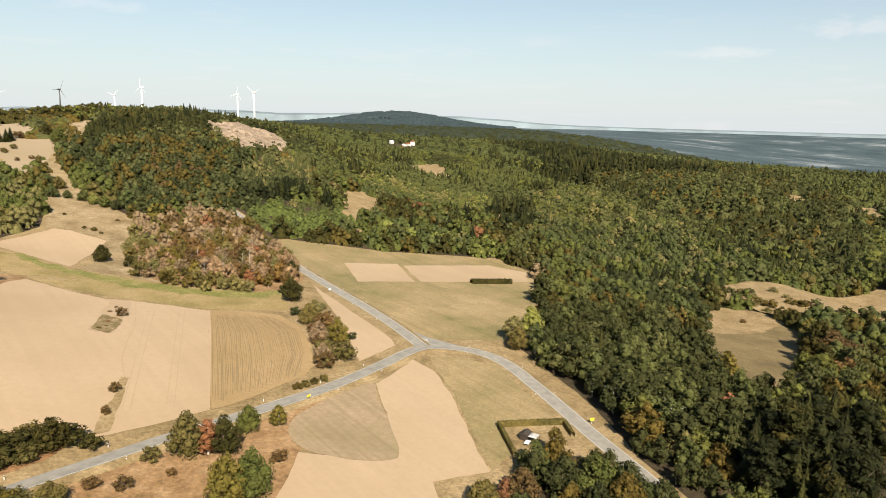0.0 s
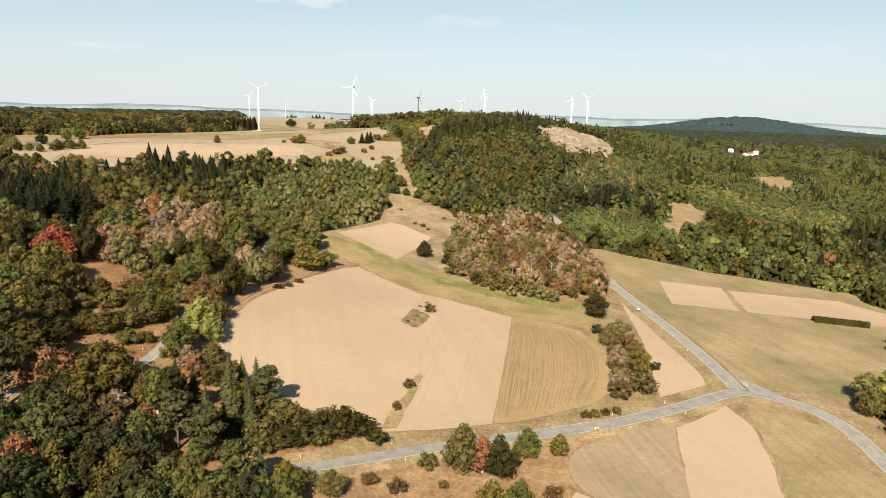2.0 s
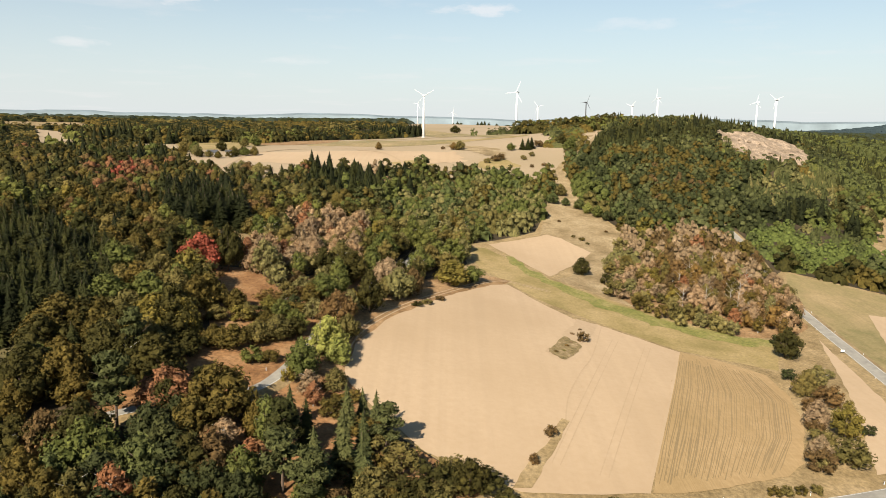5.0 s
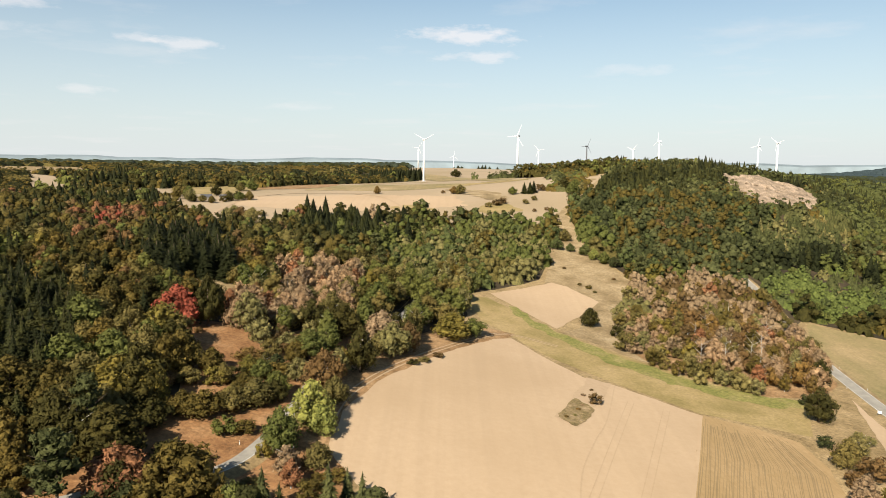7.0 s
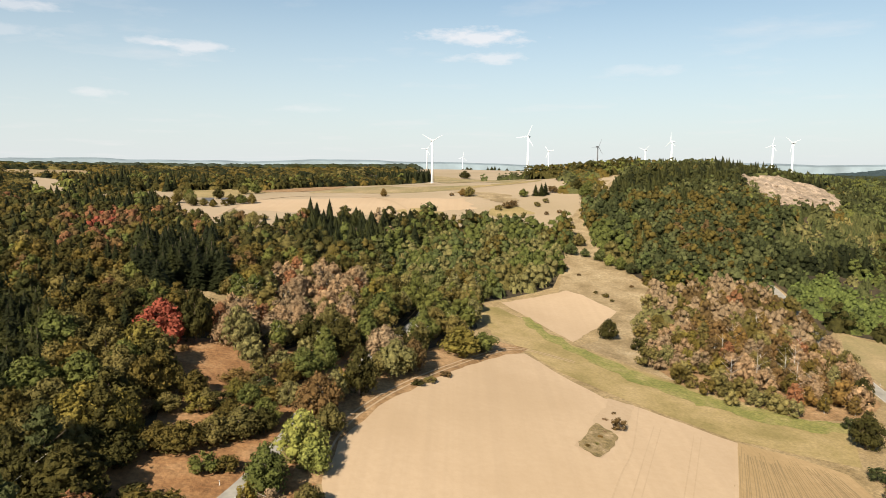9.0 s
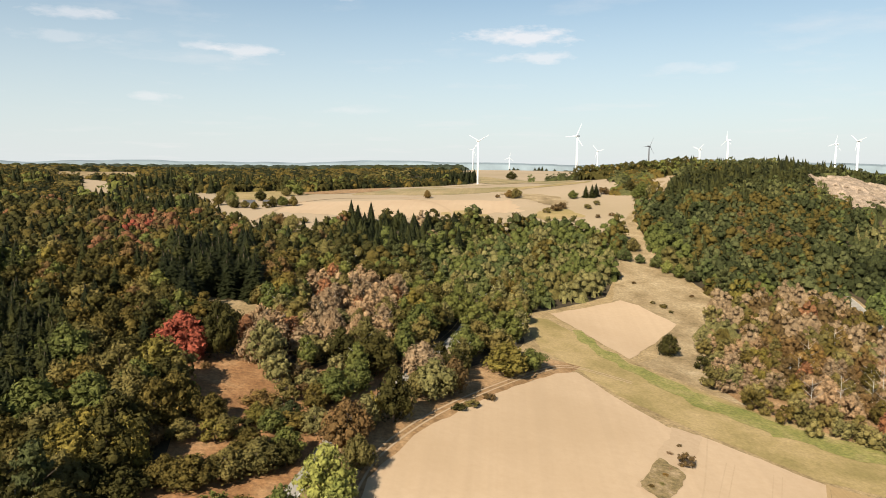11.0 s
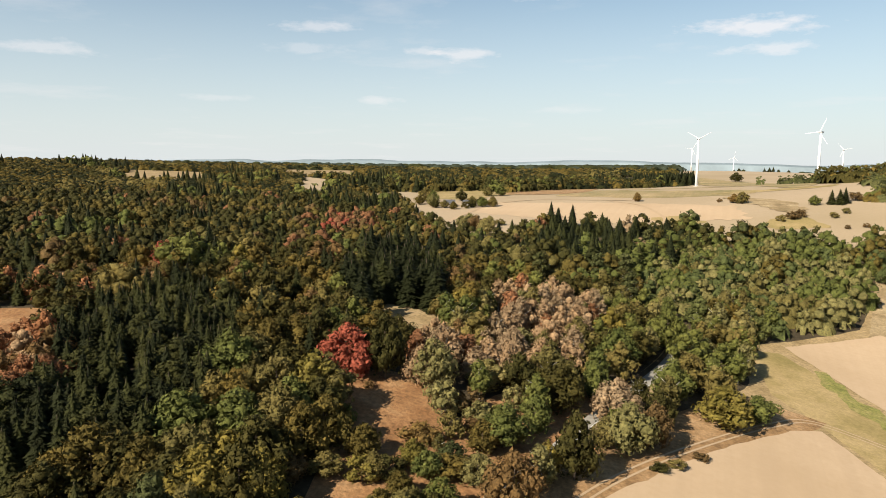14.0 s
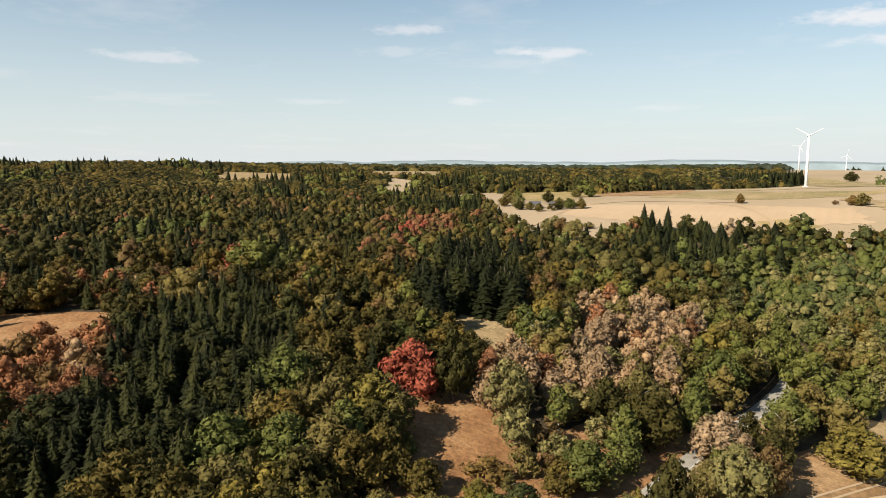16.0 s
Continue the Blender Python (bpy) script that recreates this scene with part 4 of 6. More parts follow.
ROADSIDE_MIX = [(-60, 232), (-60, 300), (-56, 385), (-20, 414), (0, 396), (34, 410), (44, 360), (20, 325), (-5, 280), (-8, 240), (-30, 228)]
# outline, kinds with their shares, tones with their shares, least and greatest height, width
STANDS = [
    (WITHERED_FRINGE, {"broadleaf_tree": 3, "shrub": 3}, {"sage": 3, "olive": 3, "umber": 1.5, "yellow": 0.8, "tan": 1.2}, 5, 9, 1.05),
    (WITHERED_HILL, {"broadleaf_tree": 3, "slender_tree": 8}, {"tan": 5, "ochre": 1.6, "brown": 2.6, "olive": 1, "umber": 0.8, "sage": 0.5, "russet": 0.2}, 8, 12, 1.0),
    (PINK_STAND, {"broadleaf_tree": 4, "slender_tree": 6}, {"tan": 8, "russet": 2.2, "olive": 1.2, "ochre": 0.8, "sage": 1.2}, 10, 15, 0.95),
    (ORANGE_STAND, {"broadleaf_tree": 1}, {"russet": 4, "tan": 1, "brown": 2}, 9, 13, 1.0),
    (DARK_FIRS, {"spruce_tree": 8, "broadleaf_tree": 1}, {"fir": 4, "firmid": 5}, 10, 14, 1.3),
    (FIR_ROW, {"spruce_tree": 1}, {"fir": 4, "firmid": 4}, 8.5, 12.5, 1.6),
    (FIRS_2, {"spruce_tree": 1}, {"fir": 3, "firmid": 1}, 14, 18, 1.9),
    (QUARRY_TOP, {"spruce_tree": 5, "broadleaf_tree": 2}, {"fir": 3, "firmid": 3, "deep": 2}, 12, 18, 1.1),
    (HILL_BROWN, {"broadleaf_tree": 1}, {"khaki": 3, "umber": 5, "deep": 2.5, "brown": 1.2}, 11, 15, 1.0),
    (HILL_CREST, {"spruce_tree": 6, "broadleaf_tree": 3}, {"fir": 3, "firmid": 4, "deep": 3}, 12, 17, 1.2),
    (QUARRY_EAST, {"spruce_tree": 5, "broadleaf_tree": 4}, {"fir": 2, "firmid": 4, "deep": 4}, 11, 16, 1.15),
    (RIDGE_OLIVE, {"broadleaf_tree": 1}, {"olive": 3, "yellow": 2}, 13, 17, 1.0),
    (CLUMP_FIRS, {"spruce_tree": 4, "broadleaf_tree": 1}, {"pine": 4, "sage": 1}, 6, 9, 1.3),
    (YOUNG_FIRS, {"spruce_tree": 6, "broadleaf_tree": 2}, {"pine": 5, "sage": 2}, 8, 12, 1.2),
    # dark tones here stand for the shadow line behind the green clump
    (HILL_FOOT, {"broadleaf_tree": 5, "spruce_tree": 2}, {"deep": 3, "fir": 4}, 12, 15, 1.05),
    (MEADOW_EDGE, {"spruce_tree": 2, "broadleaf_tree": 7}, {"moss": 3, "mid": 3, "bright": 1.5, "sage": 1.5}, 10, 15, 1.1),
    # dark valley and lighter spur: shade and sun of the relief put into leaf tones
    (SIDE_VALLEY, {"broadleaf_tree": 3, "spruce_tree": 2}, {"deep": 6, "fir": 3, "firmid": 3}, 9, 13, 1.1),
    (SPUR, {"broadleaf_tree": 7, "spruce_tree": 2}, {"moss": 4, "mid": 3, "khaki": 2.5, "sage": 1, "deep": 1}, 10, 14, 1.05),
    (HILL_WOOD, {"broadleaf_tree": 9, "spruce_tree": 1}, {"deep": 6, "moss": 1, "mid": 0.5, "khaki": 2.5, "umber": 2.4}, 11, 16, 1.0),
    (GREEN_CLUMP, {"broadleaf_tree": 1}, {"fresh": 7, "moss": 1.5, "mid": 0.5}, 6, 9, 1.0),
    (WILLOWS, {"broadleaf_tree": 5, "slender_tree": 4}, {"sage": 5, "olive": 1.5, "mid": 3.5, "moss": 2, "umber": 0.8}, 10, 15, 1.0),
    (PINES, {"spruce_tree": 4, "pine_tree": 3, "broadleaf_tree": 1}, {"pine": 6, "firmid": 2}, 10, 15, 1.1),
    (OLIVE_STAND, {"broadleaf_tree": 1}, {"umber": 1.5, "olive": 4, "mid": 3, "dark": 1.2, "yellow": 1.5, "brown": 0.5}, 12, 16, 1.0),
    (YELLOW_STAND, {"broadleaf_tree": 1}, {"olive": 3, "yellow": 0.7, "dark": 2, "umber": 2.5, "mid": 2}, 12, 16, 1.0),
    (RED_STAND, {"slender_tree": 1}, {"russet": 3, "red": 1, "brown": 2}, 11, 15, 1.2),
    (RIGHT_WOOD, {"broadleaf_tree": 6, "slender_tree": 3, "spruce_tree": 1}, {"deep": 8, "moss": 3, "khaki": 1}, 11, 17, 1.05),
    (RIGHT_BROWN, {"broadleaf_tree": 1}, {"moss": 3, "mid": 2, "deep": 5, "umber": 1}, 13, 18, 1.05),
    (RIGHT_DARK, {"spruce_tree": 6, "pine_tree": 2, "broadleaf_tree": 3}, {"firmid": 3, "fir": 6, "dark": 3, "umber": 0.6}, 14, 20, 1.15),
    (SOUTHWEST, {"broadleaf_tree": 8, "slender_tree": 1}, {"dark": 4, "deep": 5, "mid": 2, "moss": 1.5, "olive": 1, "umber": 1.5, "brown": 1, "russet": 0.8}, 9, 14, 1.0),
    (SCRUB_EDGE, {"shrub": 5, "slender_tree": 1}, {"sage": 3, "olive": 3, "brown": 1, "ochre": 1}, 3, 7, 1.1),
    (SOUTH_EDGE, {"broadleaf_tree": 1}, {"deep": 6, "mid": 2, "umber": 2, "moss": 2}, 8, 11.5, 1.0),
    (EAST_FIRS_1, {"spruce_tree": 7, "broadleaf_tree": 2}, {"fir": 4, "firmid": 4, "deep": 2}, 13, 19, 1.3),
    (EAST_FIRS_2, {"spruce_tree": 7, "broadleaf_tree": 2}, {"fir": 4, "firmid": 3, "deep": 2}, 13, 19, 1.3),
    (EAST_FIRS_3, {"spruce_tree": 6, "broadleaf_tree": 3}, {"fir": 3, "firmid": 5, "deep": 2}, 13, 19, 1.3),
    (EAST_LIGHT, {"broadleaf_tree": 1}, {"moss": 4, "mid": 3, "sage": 2, "bright": 1, "khaki": 1}, 8, 12, 1.05),
    (EAST_BROWN, {"broadleaf_tree": 1}, {"khaki": 1, "umber": 1, "deep": 4, "moss": 3}, 11, 16, 1.05),
    (EAST_DARK, {"broadleaf_tree": 1}, {"deep": 6, "moss": 4}, 11, 17, 1.05),
    (RIDGE_FIRS, {"spruce_tree": 8, "broadleaf_tree": 2}, {"fir": 6, "firmid": 2, "deep": 2}, 14, 19, 1.2),
    # mostly deep greens, imitating the shade on the valley's far side
    (FAR_SLOPE, {"broadleaf_tree": 7, "spruce_tree": 3}, {"khaki": 1, "moss": 1.5, "umber": 1, "deep": 7, "dark": 1.5}, 10, 14, 1.05),
    (ROADSIDE_MIX, {"broadleaf_tree": 6, "slender_tree": 3}, {"mid": 5, "olive": 3, "sage": 2, "dark": 1.2, "umber": 0.8, "yellow": 1, "brown": 0.4, "tan": 0.3}, 9, 14, 1.0),
]


def sow():
    """Where the trees of the woods stand, with their kind, tone and height."""
    rng = np.random.default_rng(11)
    out = []
    for near, far, gap in ((60, 331, 4.4), (60, 330, 6.8), (330, 620, 8.2), (620, 1100, 8.8), (1100, 1500, 13.0), (1500, 2300, 21.0), (2300, 3900, 40.0)):
        xs = np.arange(-far * 0.98, far * 1.02, gap)
        ys = np.arange(-40, far + 160, gap)
        xx, yy = np.meshgrid(xs, ys)
        xx = (xx + rng.uniform(-0.42, 0.42, xx.shape) * gap).ravel()
        yy = (yy + rng.uniform(-0.42, 0.42, yy.shape) * gap).ravel()
        d = np.hypot(xx - 10, yy - 90)
        az = np.degrees(np.arctan2(xx - 14, yy - 20))
        west_end = np.degrees(np.arctan2(xx - 19, yy - 152))
        west_start = np.degrees(np.arctan2(xx - 22, yy - 30))
        keep = (d >= near - 20 * (near < 100)) & (d < far) & (az > -70) & (az < 79) & (d > 40) & ((west_end > -65.5) | (west_start > -40) | (d < 150))
        dense = np.zeros(len(xx), bool)
        for poly in (DARK_FIRS, FIR_ROW, PINES):
            dense |= inside(xx, yy, poly)
        gap = {620: 9.0, 1100: 12.0, 1500: 16.0}.get(far, gap)
        if gap < 5:
            keep &= dense
            gap = 6.8
        elif far == 330:
            keep &= ~dense
        if far > 3000:
            keep &= (az > 14) & (az < 46)
        wooded = np.zeros(len(xx), bool)
        for poly, share in WOODS:
            wooded |= inside(xx, yy, poly)
        for poly in OPEN_LAND:
            keep &= ~inside(xx, yy, poly) | wooded
        keep &= rng.random(len(xx)) < np.where((xx < 0) & (far in (1100, 1500)), 0.62, 0.93)
        for pts, w in ((ROAD_MAIN, 7.5), (ROAD_NORTH[:5], 7.0), (ROAD_NORTH[4:], 5.0), (ROAD_WEST, 5.0)):
            keep &= off_line(xx, yy, [tuple(p) for p in rounded(pts, False, 3)]) > w
        keep &= ~((np.abs(xx - 15) < 30) & (yy < 155) & (yy > -60))
        if near > 1000:
            keep &= (np.sin(xx * 0.006 + 1.3) * np.cos(yy * 0.0052 + xx * 0.002) < 0.45) | (az > 22)
        for x, y in zip(xx[keep], yy[keep]):
            out.append((x, y, gap))
    # close-set spruce plantations on the plateau
    plots = [(WOODS[k][0], sp) for k, sp in ((0, 8.0), (4, 10.0))]
    out = [q for q in out if not any(inside(q[0], q[1], poly) for poly, sp in plots)]
    for poly, sp in plots:
        xs, ys = [p[0] for p in poly], [p[1] for p in poly]
        for x in np.arange(min(xs), max(xs), sp):
            for y in np.arange(min(ys), max(ys), sp):
                q = (x + rng.uniform(-2, 2), y + rng.uniform(-2, 2))
                if inside(q[0], q[1], poly) and rng.random() < (0.9 if sp < 9 else 0.2):
                    out.append((q[0], q[1], 12.0))
    return out


def choose(x, y, rng, wood, stand, gap):
    """Kind, tone, height and width for a tree at this place."""
    n1 = noise.noise((x * 0.013, y * 0.013, 1.0))
    n2 = noise.noise((x * 0.035, y * 0.035, 9.0))
    r = rng.random()
    if wood == 4:
        return "spruce_tree", "fir", rng.uniform(4, 12), rng.uniform(0.8, 1.9)
    if wood >= 5:
        return "broadleaf_tree", rng.choices(["khaki", "umber", "mid", "deep"], [3, 3, 2, 3])[0], rng.uniform(7, 11), 1.1
    if wood >= 0:
        if r < WOODS[wood][1]:
            return "spruce_tree", "fir", rng.uniform(16, 21), 1.25
        return "broadleaf_tree", rng.choices(["dark", "mid", "firmid", "umber"], [6, 2, 3, 1])[0], rng.uniform(14, 19), 1.05
    if stand >= 0:
        poly, kinds, tones, low, high, width = STANDS[stand]
        kind = rng.choices(list(kinds), list(kinds.values()))[0]
        tone = rng.choices(list(tones), list(tones.values()))[0]
        if kind == "spruce_tree" and tone in ("mid", "olive", "dark", "deep", "moss", "umber"):
            tone = "firmid"
        return kind, tone, rng.uniform(low, high), width
    if n1 > 0.30 and gap < 15 and y > 150 and math.hypot(x + 10, y - 210) > 150:
        return ("spruce_tree" if r < 0.8 else "broadleaf_tree"), ("fir" if r < 0.5 else "firmid" if r < 0.8 else "mid"), rng.uniform(12, 19), 1.2
    west = x < 40
    # the most distant woods take the tones with haze painted in
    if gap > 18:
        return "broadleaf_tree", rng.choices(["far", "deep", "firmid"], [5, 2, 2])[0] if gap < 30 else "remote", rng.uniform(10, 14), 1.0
    if gap > 10:
        # broad drifts of one tone run into one another
        drift = ["umber", "dark", "fir", "umber", "dark", "fir", "olive"] if west else ["deep", "moss", "moss", "fir", "moss", "mid", "deep"]
        at = 3.5 + 7.0 * noise.noise((x * 0.009, y * 0.009, 4.0)) + rng.gauss(0, 0.7)
        low = 0.75 if x < -200 else 1.0
        if not west and int(at) == 3:
            return "spruce_tree", rng.choice(["fir", "firmid"]), rng.uniform(11, 16), 1.0
        return "broadleaf_tree", drift[min(6, max(0, int(at)))], rng.uniform(10, 14.5) * low, 1.0 / low
    if x < -60:
        if r < (0.12 if x > -110 else 0.25):
            return "spruce_tree", rng.choices(["fir", "firmid"], [3, 1])[0], rng.uniform(10, 15), 1.3
        return "broadleaf_tree", rng.choices(["dark", "umber", "olive", "mid", "brown", "russet"], [6, 4, 2, 1.5, 1, 0.25] if x > -150 else [7, 3, 0.6, 0.3, 0.8, 0.3])[0], rng.uniform(9, 15), 1.05
    if r < (0.03 if west else 0.01):
        tone = rng.choices(["russet", "brown", "tan"], [3, 2, 2])[0]
    elif n2 > 0.15:
        tone = rng.choices(["olive", "umber", "yellow", "ochre", "mid"], [2, 3, 0.6, 0.4, 3] if west else [0.6, 0.3, 0.1, 0.0, 4])[0]
    elif n2 < -0.2:
        tone = rng.choices(["dark", "mid", "umber"], [5, 2, 2])[0]
    else:
        tone = rng.choices(["mid" if west else "moss", "olive", "dark", "umber", "sage"], [3.5, 1.6 if west else 0.5, 6, 2 if west else 0.3, 0.4])[0]
    if r > 0.93:
        return "pine_tree", "pine", rng.uniform(14, 19), 1.0
    if r > 0.78:
        return "slender_tree", tone, rng.uniform(11, 16), 1.0
    return "broadleaf_tree", tone, rng.uniform(8, 16.5) + 2.0 * n2, 1.05


# ---- single trees and shrubs that stand out: kind, tone, x, y, height, width, place ----
B, S, F, P, U = "broadleaf_tree", "slender_tree", "spruce_tree", "pine_tree", "shrub"
BY_FOREST_ROAD = [
    (B, "dark", -3, 273, 16.3, 0.68), (B, "yellow", -8.2, 269.5, 9.5, 0.69), (U, "olive", -11.8, 261.2, 5, 0.92), (B, "bright", -11, 234, 13.5, 1.0), (B, "olive", -6.6, 247.8, 9.3, 0.86), (B, "mid", -19.9, 277, 10.5, 1.28), (B, "umber", -23.2, 271.7, 8.3, 1.05),
    (B, "dark", -12.7, 303.6, 13.2, 1.11), (B, "mid", -6.6, 317.5, 10.9, 1), (B, "sage", 6.2, 292.3, 13.7, 0.97), (B, "olive", 0.5, 290.5, 8.3, 0.94), (B, "brown", 10.8, 298.8, 12.5, 0.75), (B, "mid", 12.5, 329.9, 13.7, 0.97), (B, "yellow", 26.7, 324.7, 12, 1.52),
    (B, "mid", 34.9, 334.6, 8.2, 1.39), (U, "dark", 13.1, 288.7, 2, 2.2), (U, "olive", 16.7, 292.7, 2, 2.2), (U, "brown", 21.2, 300.1, 2, 2.2), (U, "sage", -37.4, 282.6, 9.5, 0.92), (U, "brown", -32.1, 287.3, 6.8, 1.12), (B, "sage", -32.2, 303, 8.8, 1.4),
    (U, "olive", -26.5, 315.2, 6.5, 1.58), (U, "brown", -28.5, 280, 2.9, 1.7), (U, "ochre", -36.8, 268.5, 4.3, 2.07), (U, "umber", -25.8, 259.3, 4.6, 2.13), (U, "olive", -21.3, 262.9, 4.1, 1.64), (U, "dark", -36.4, 252.9, 4.4, 1.6), (B, "olive", -27.5, 240.3, 7.7, 1.54),
    (B, "dark", -22.5, 243.8, 7.1, 1.08), (B, "umber", -32.4, 239.9, 6.6, 1.09), (S, "russet", -54.3, 305.8, 11.2, 1.03), (S, "tan", -51.3, 314.8, 10.8, 1.16), (S, "russet", -47, 322.3, 6.7, 1.48), (S, "tan", -37.2, 306.6, 10, 1.52), (B, "dark", -57.3, 291.7, 19.5, 0.6),
    (B, "sage", -32.3, 333.7, 9.4, 1.39), (B, "olive", -23.8, 330.3, 12.1, 0.75), (B, "olive", -18.1, 349.6, 12.7, 1.08), (B, "mid", -4.5, 344.4, 15, 1.02), (B, "mid", 7.2, 378.3, 16.1, 0.94), (B, "sage", 19.8, 379.2, 7.7, 1.41), (U, "dark", -17.4, 223.6, 3.7, 2.01),
    (U, "yellow", -18.6, 215.6, 4.6, 0.81), (B, "olive", -5.8, 215.8, 6.9, 1.22), (U, "olive", -13, 216.1, 2, 2.2), (S, "russet", -10, 206, 7, 1.3), (U, "umber", -0.3, 211.3, 3.4, 1.45), (U, "mid", -30.1, 223.2, 5.3, 1.19), (U, "umber", -25.8, 225.5, 3.4, 1.86),
    (B, "umber", -37.3, 230, 7.9, 1.37), (U, "dark", -38.4, 208.9, 5.5, 1.24), (U, "olive", -32.3, 210.7, 2.8, 2.07), (U, "olive", -44.7, 205.5, 3.4, 1.7), (U, "yellow", -33, 201.4, 3.6, 1.82), (U, "olive", -36.1, 200, 2.8, 1.64), (B, "olive", -32, 235.5, 7.4, 1.28),
    (B, "brown", -53, 241, 6.5, 1.49), (B, "olive", -47.2, 246, 5.4, 1.59), (U, "yellow", -40.4, 248.4, 5.5, 1.24), (B, "dark", -47.2, 222.2, 7.9, 1.31), (B, "dark", -52.4, 222, 9.3, 1.13), (B, "umber", -42.7, 229.7, 7.2, 1.27), (U, "umber", -3.9, 208.9, 2.6, 2.2),
    (U, "olive", -18.7, 204.8, 2, 2.2), (B, "bright", -7, 230, 9, 1.0),
]
BY_CLEARING = [
    (B, "red", -66, 287, 15, 1.05), (U, "umber", -64, 275, 5, 1.2), (U, "dark", -84, 175, 5, 1.4), (U, "dark", -92, 173, 5, 1.5), (U, "umber", -77, 181, 5, 1.3), (U, "dark", -98, 178, 5, 1.3), (U, "mid", -53, 264, 6, 0.75), (U, "brown", -58, 284, 2, 1.6), (B, "olive", -71, 263, 14, 0.95), (B, "olive", -60, 250, 15, 0.95), (B, "umber", -54, 248, 13.5, 0.9), (S, "tan", -46, 308, 13.5, 1.2), (S, "russet", -42, 314, 10, 1.3),
]
BY_FIELDS = [
    (U, "umber", 101.5, 190.8, 2.6, 1.2), (U, "olive", 105, 191.6, 2.8, 1.2), (U, "umber", 109, 192.5, 2.5, 1.2), (U, "olive", 113, 193.4, 2.7, 1.2), (B, "tan", 183, 347, 9, 1.0), (B, "olive", 186.5, 363, 10, 1.0), (B, "tan", 189, 381, 10, 1.0), (B, "olive", 192, 400, 10, 1.0), (B, "brown", 197, 420, 10, 1.0), (B, "olive", 200, 440, 11, 1.0),
    (U, "ochre", 61, 264, 0.8, 2.2), (U, "sage", 64, 266, 0.7, 2.4), (U, "ochre", 66, 271, 0.8, 2.2), (U, "tan", 68, 275, 0.7, 2.2), (U, "tan", 70, 284, 0.9, 2.0), (U, "brown", 74, 290, 0.8, 2.2), (U, "brown", 73, 278, 4, 1.1), (U, "brown", 51, 207.5, 3.6, 0.9), (U, "brown", 45, 194, 2.8, 1.0), (B, "dark", 91, 376, 10, 0.95), (U, "dark", 101, 364, 6, 1.1), (U, "olive", 96, 396, 3, 2.0),
    (B, "dark", 170, 322, 12, 0.8), (B, "dark", 149, 284, 12.5, 0.95), (B, "olive", 139, 250, 10, 0.95), (S, "sage", 147, 258, 9, 1.2), (B, "tan", 131, 228, 9.5, 0.9), (B, "tan", 122, 209, 8, 0.9),
    (B, "yellow", 136, 222, 12, 0.8), (U, "olive", 130, 208, 8, 1.2), (U, "brown", 120, 204, 6, 1.3), (U, "olive", 125, 214, 7, 1.2), (U, "brown", 143, 244, 7, 1.2), (U, "olive", 160, 300, 5, 1.2),
]
HEDGE_ROW = [
    (U, "deep", 152.6, 299.6, 4.2, 1.2), (U, "deep", 151.8, 294.5, 3.3, 1.2), (U, "deep", 139.8, 262.9, 4.3, 1.2), (U, "tan", 141.3, 257.7, 3.8, 1.2), (U, "tan", 136.0, 242.0, 3.1, 1.2), (U, "brown", 134.8, 238.7, 4.4, 1.2), (U, "brown", 129.2, 225.4, 3.3, 1.2), (U, "brown", 129.5, 225.6, 4.3, 1.2), (U, "brown", 122.1, 208.1, 3.5, 1.2), (U, "khaki", 120.6, 207.4, 3.1, 1.2), (U, "khaki", 148.8, 251.5, 2.9, 1.2), (U, "deep", 147.3, 250.0, 3.3, 1.2), (U, "deep", 142.2, 227.8, 3.4, 1.2), (U, "deep", 145.0, 225.6, 3.5, 1.2), (U, "deep", 133.2, 210.1, 3.3, 1.2), (U, "umber", 134.1, 211.0, 3.3, 1.2), (U, "umber", 123.4, 209.2, 3.0, 1.2), (U, "sage", 120.4, 203.8, 4.1, 1.2), (U, "sage", 155.7, 266.9, 3.4, 1.2), (U, "deep", 153.1, 268.7, 2.9, 1.2),
]
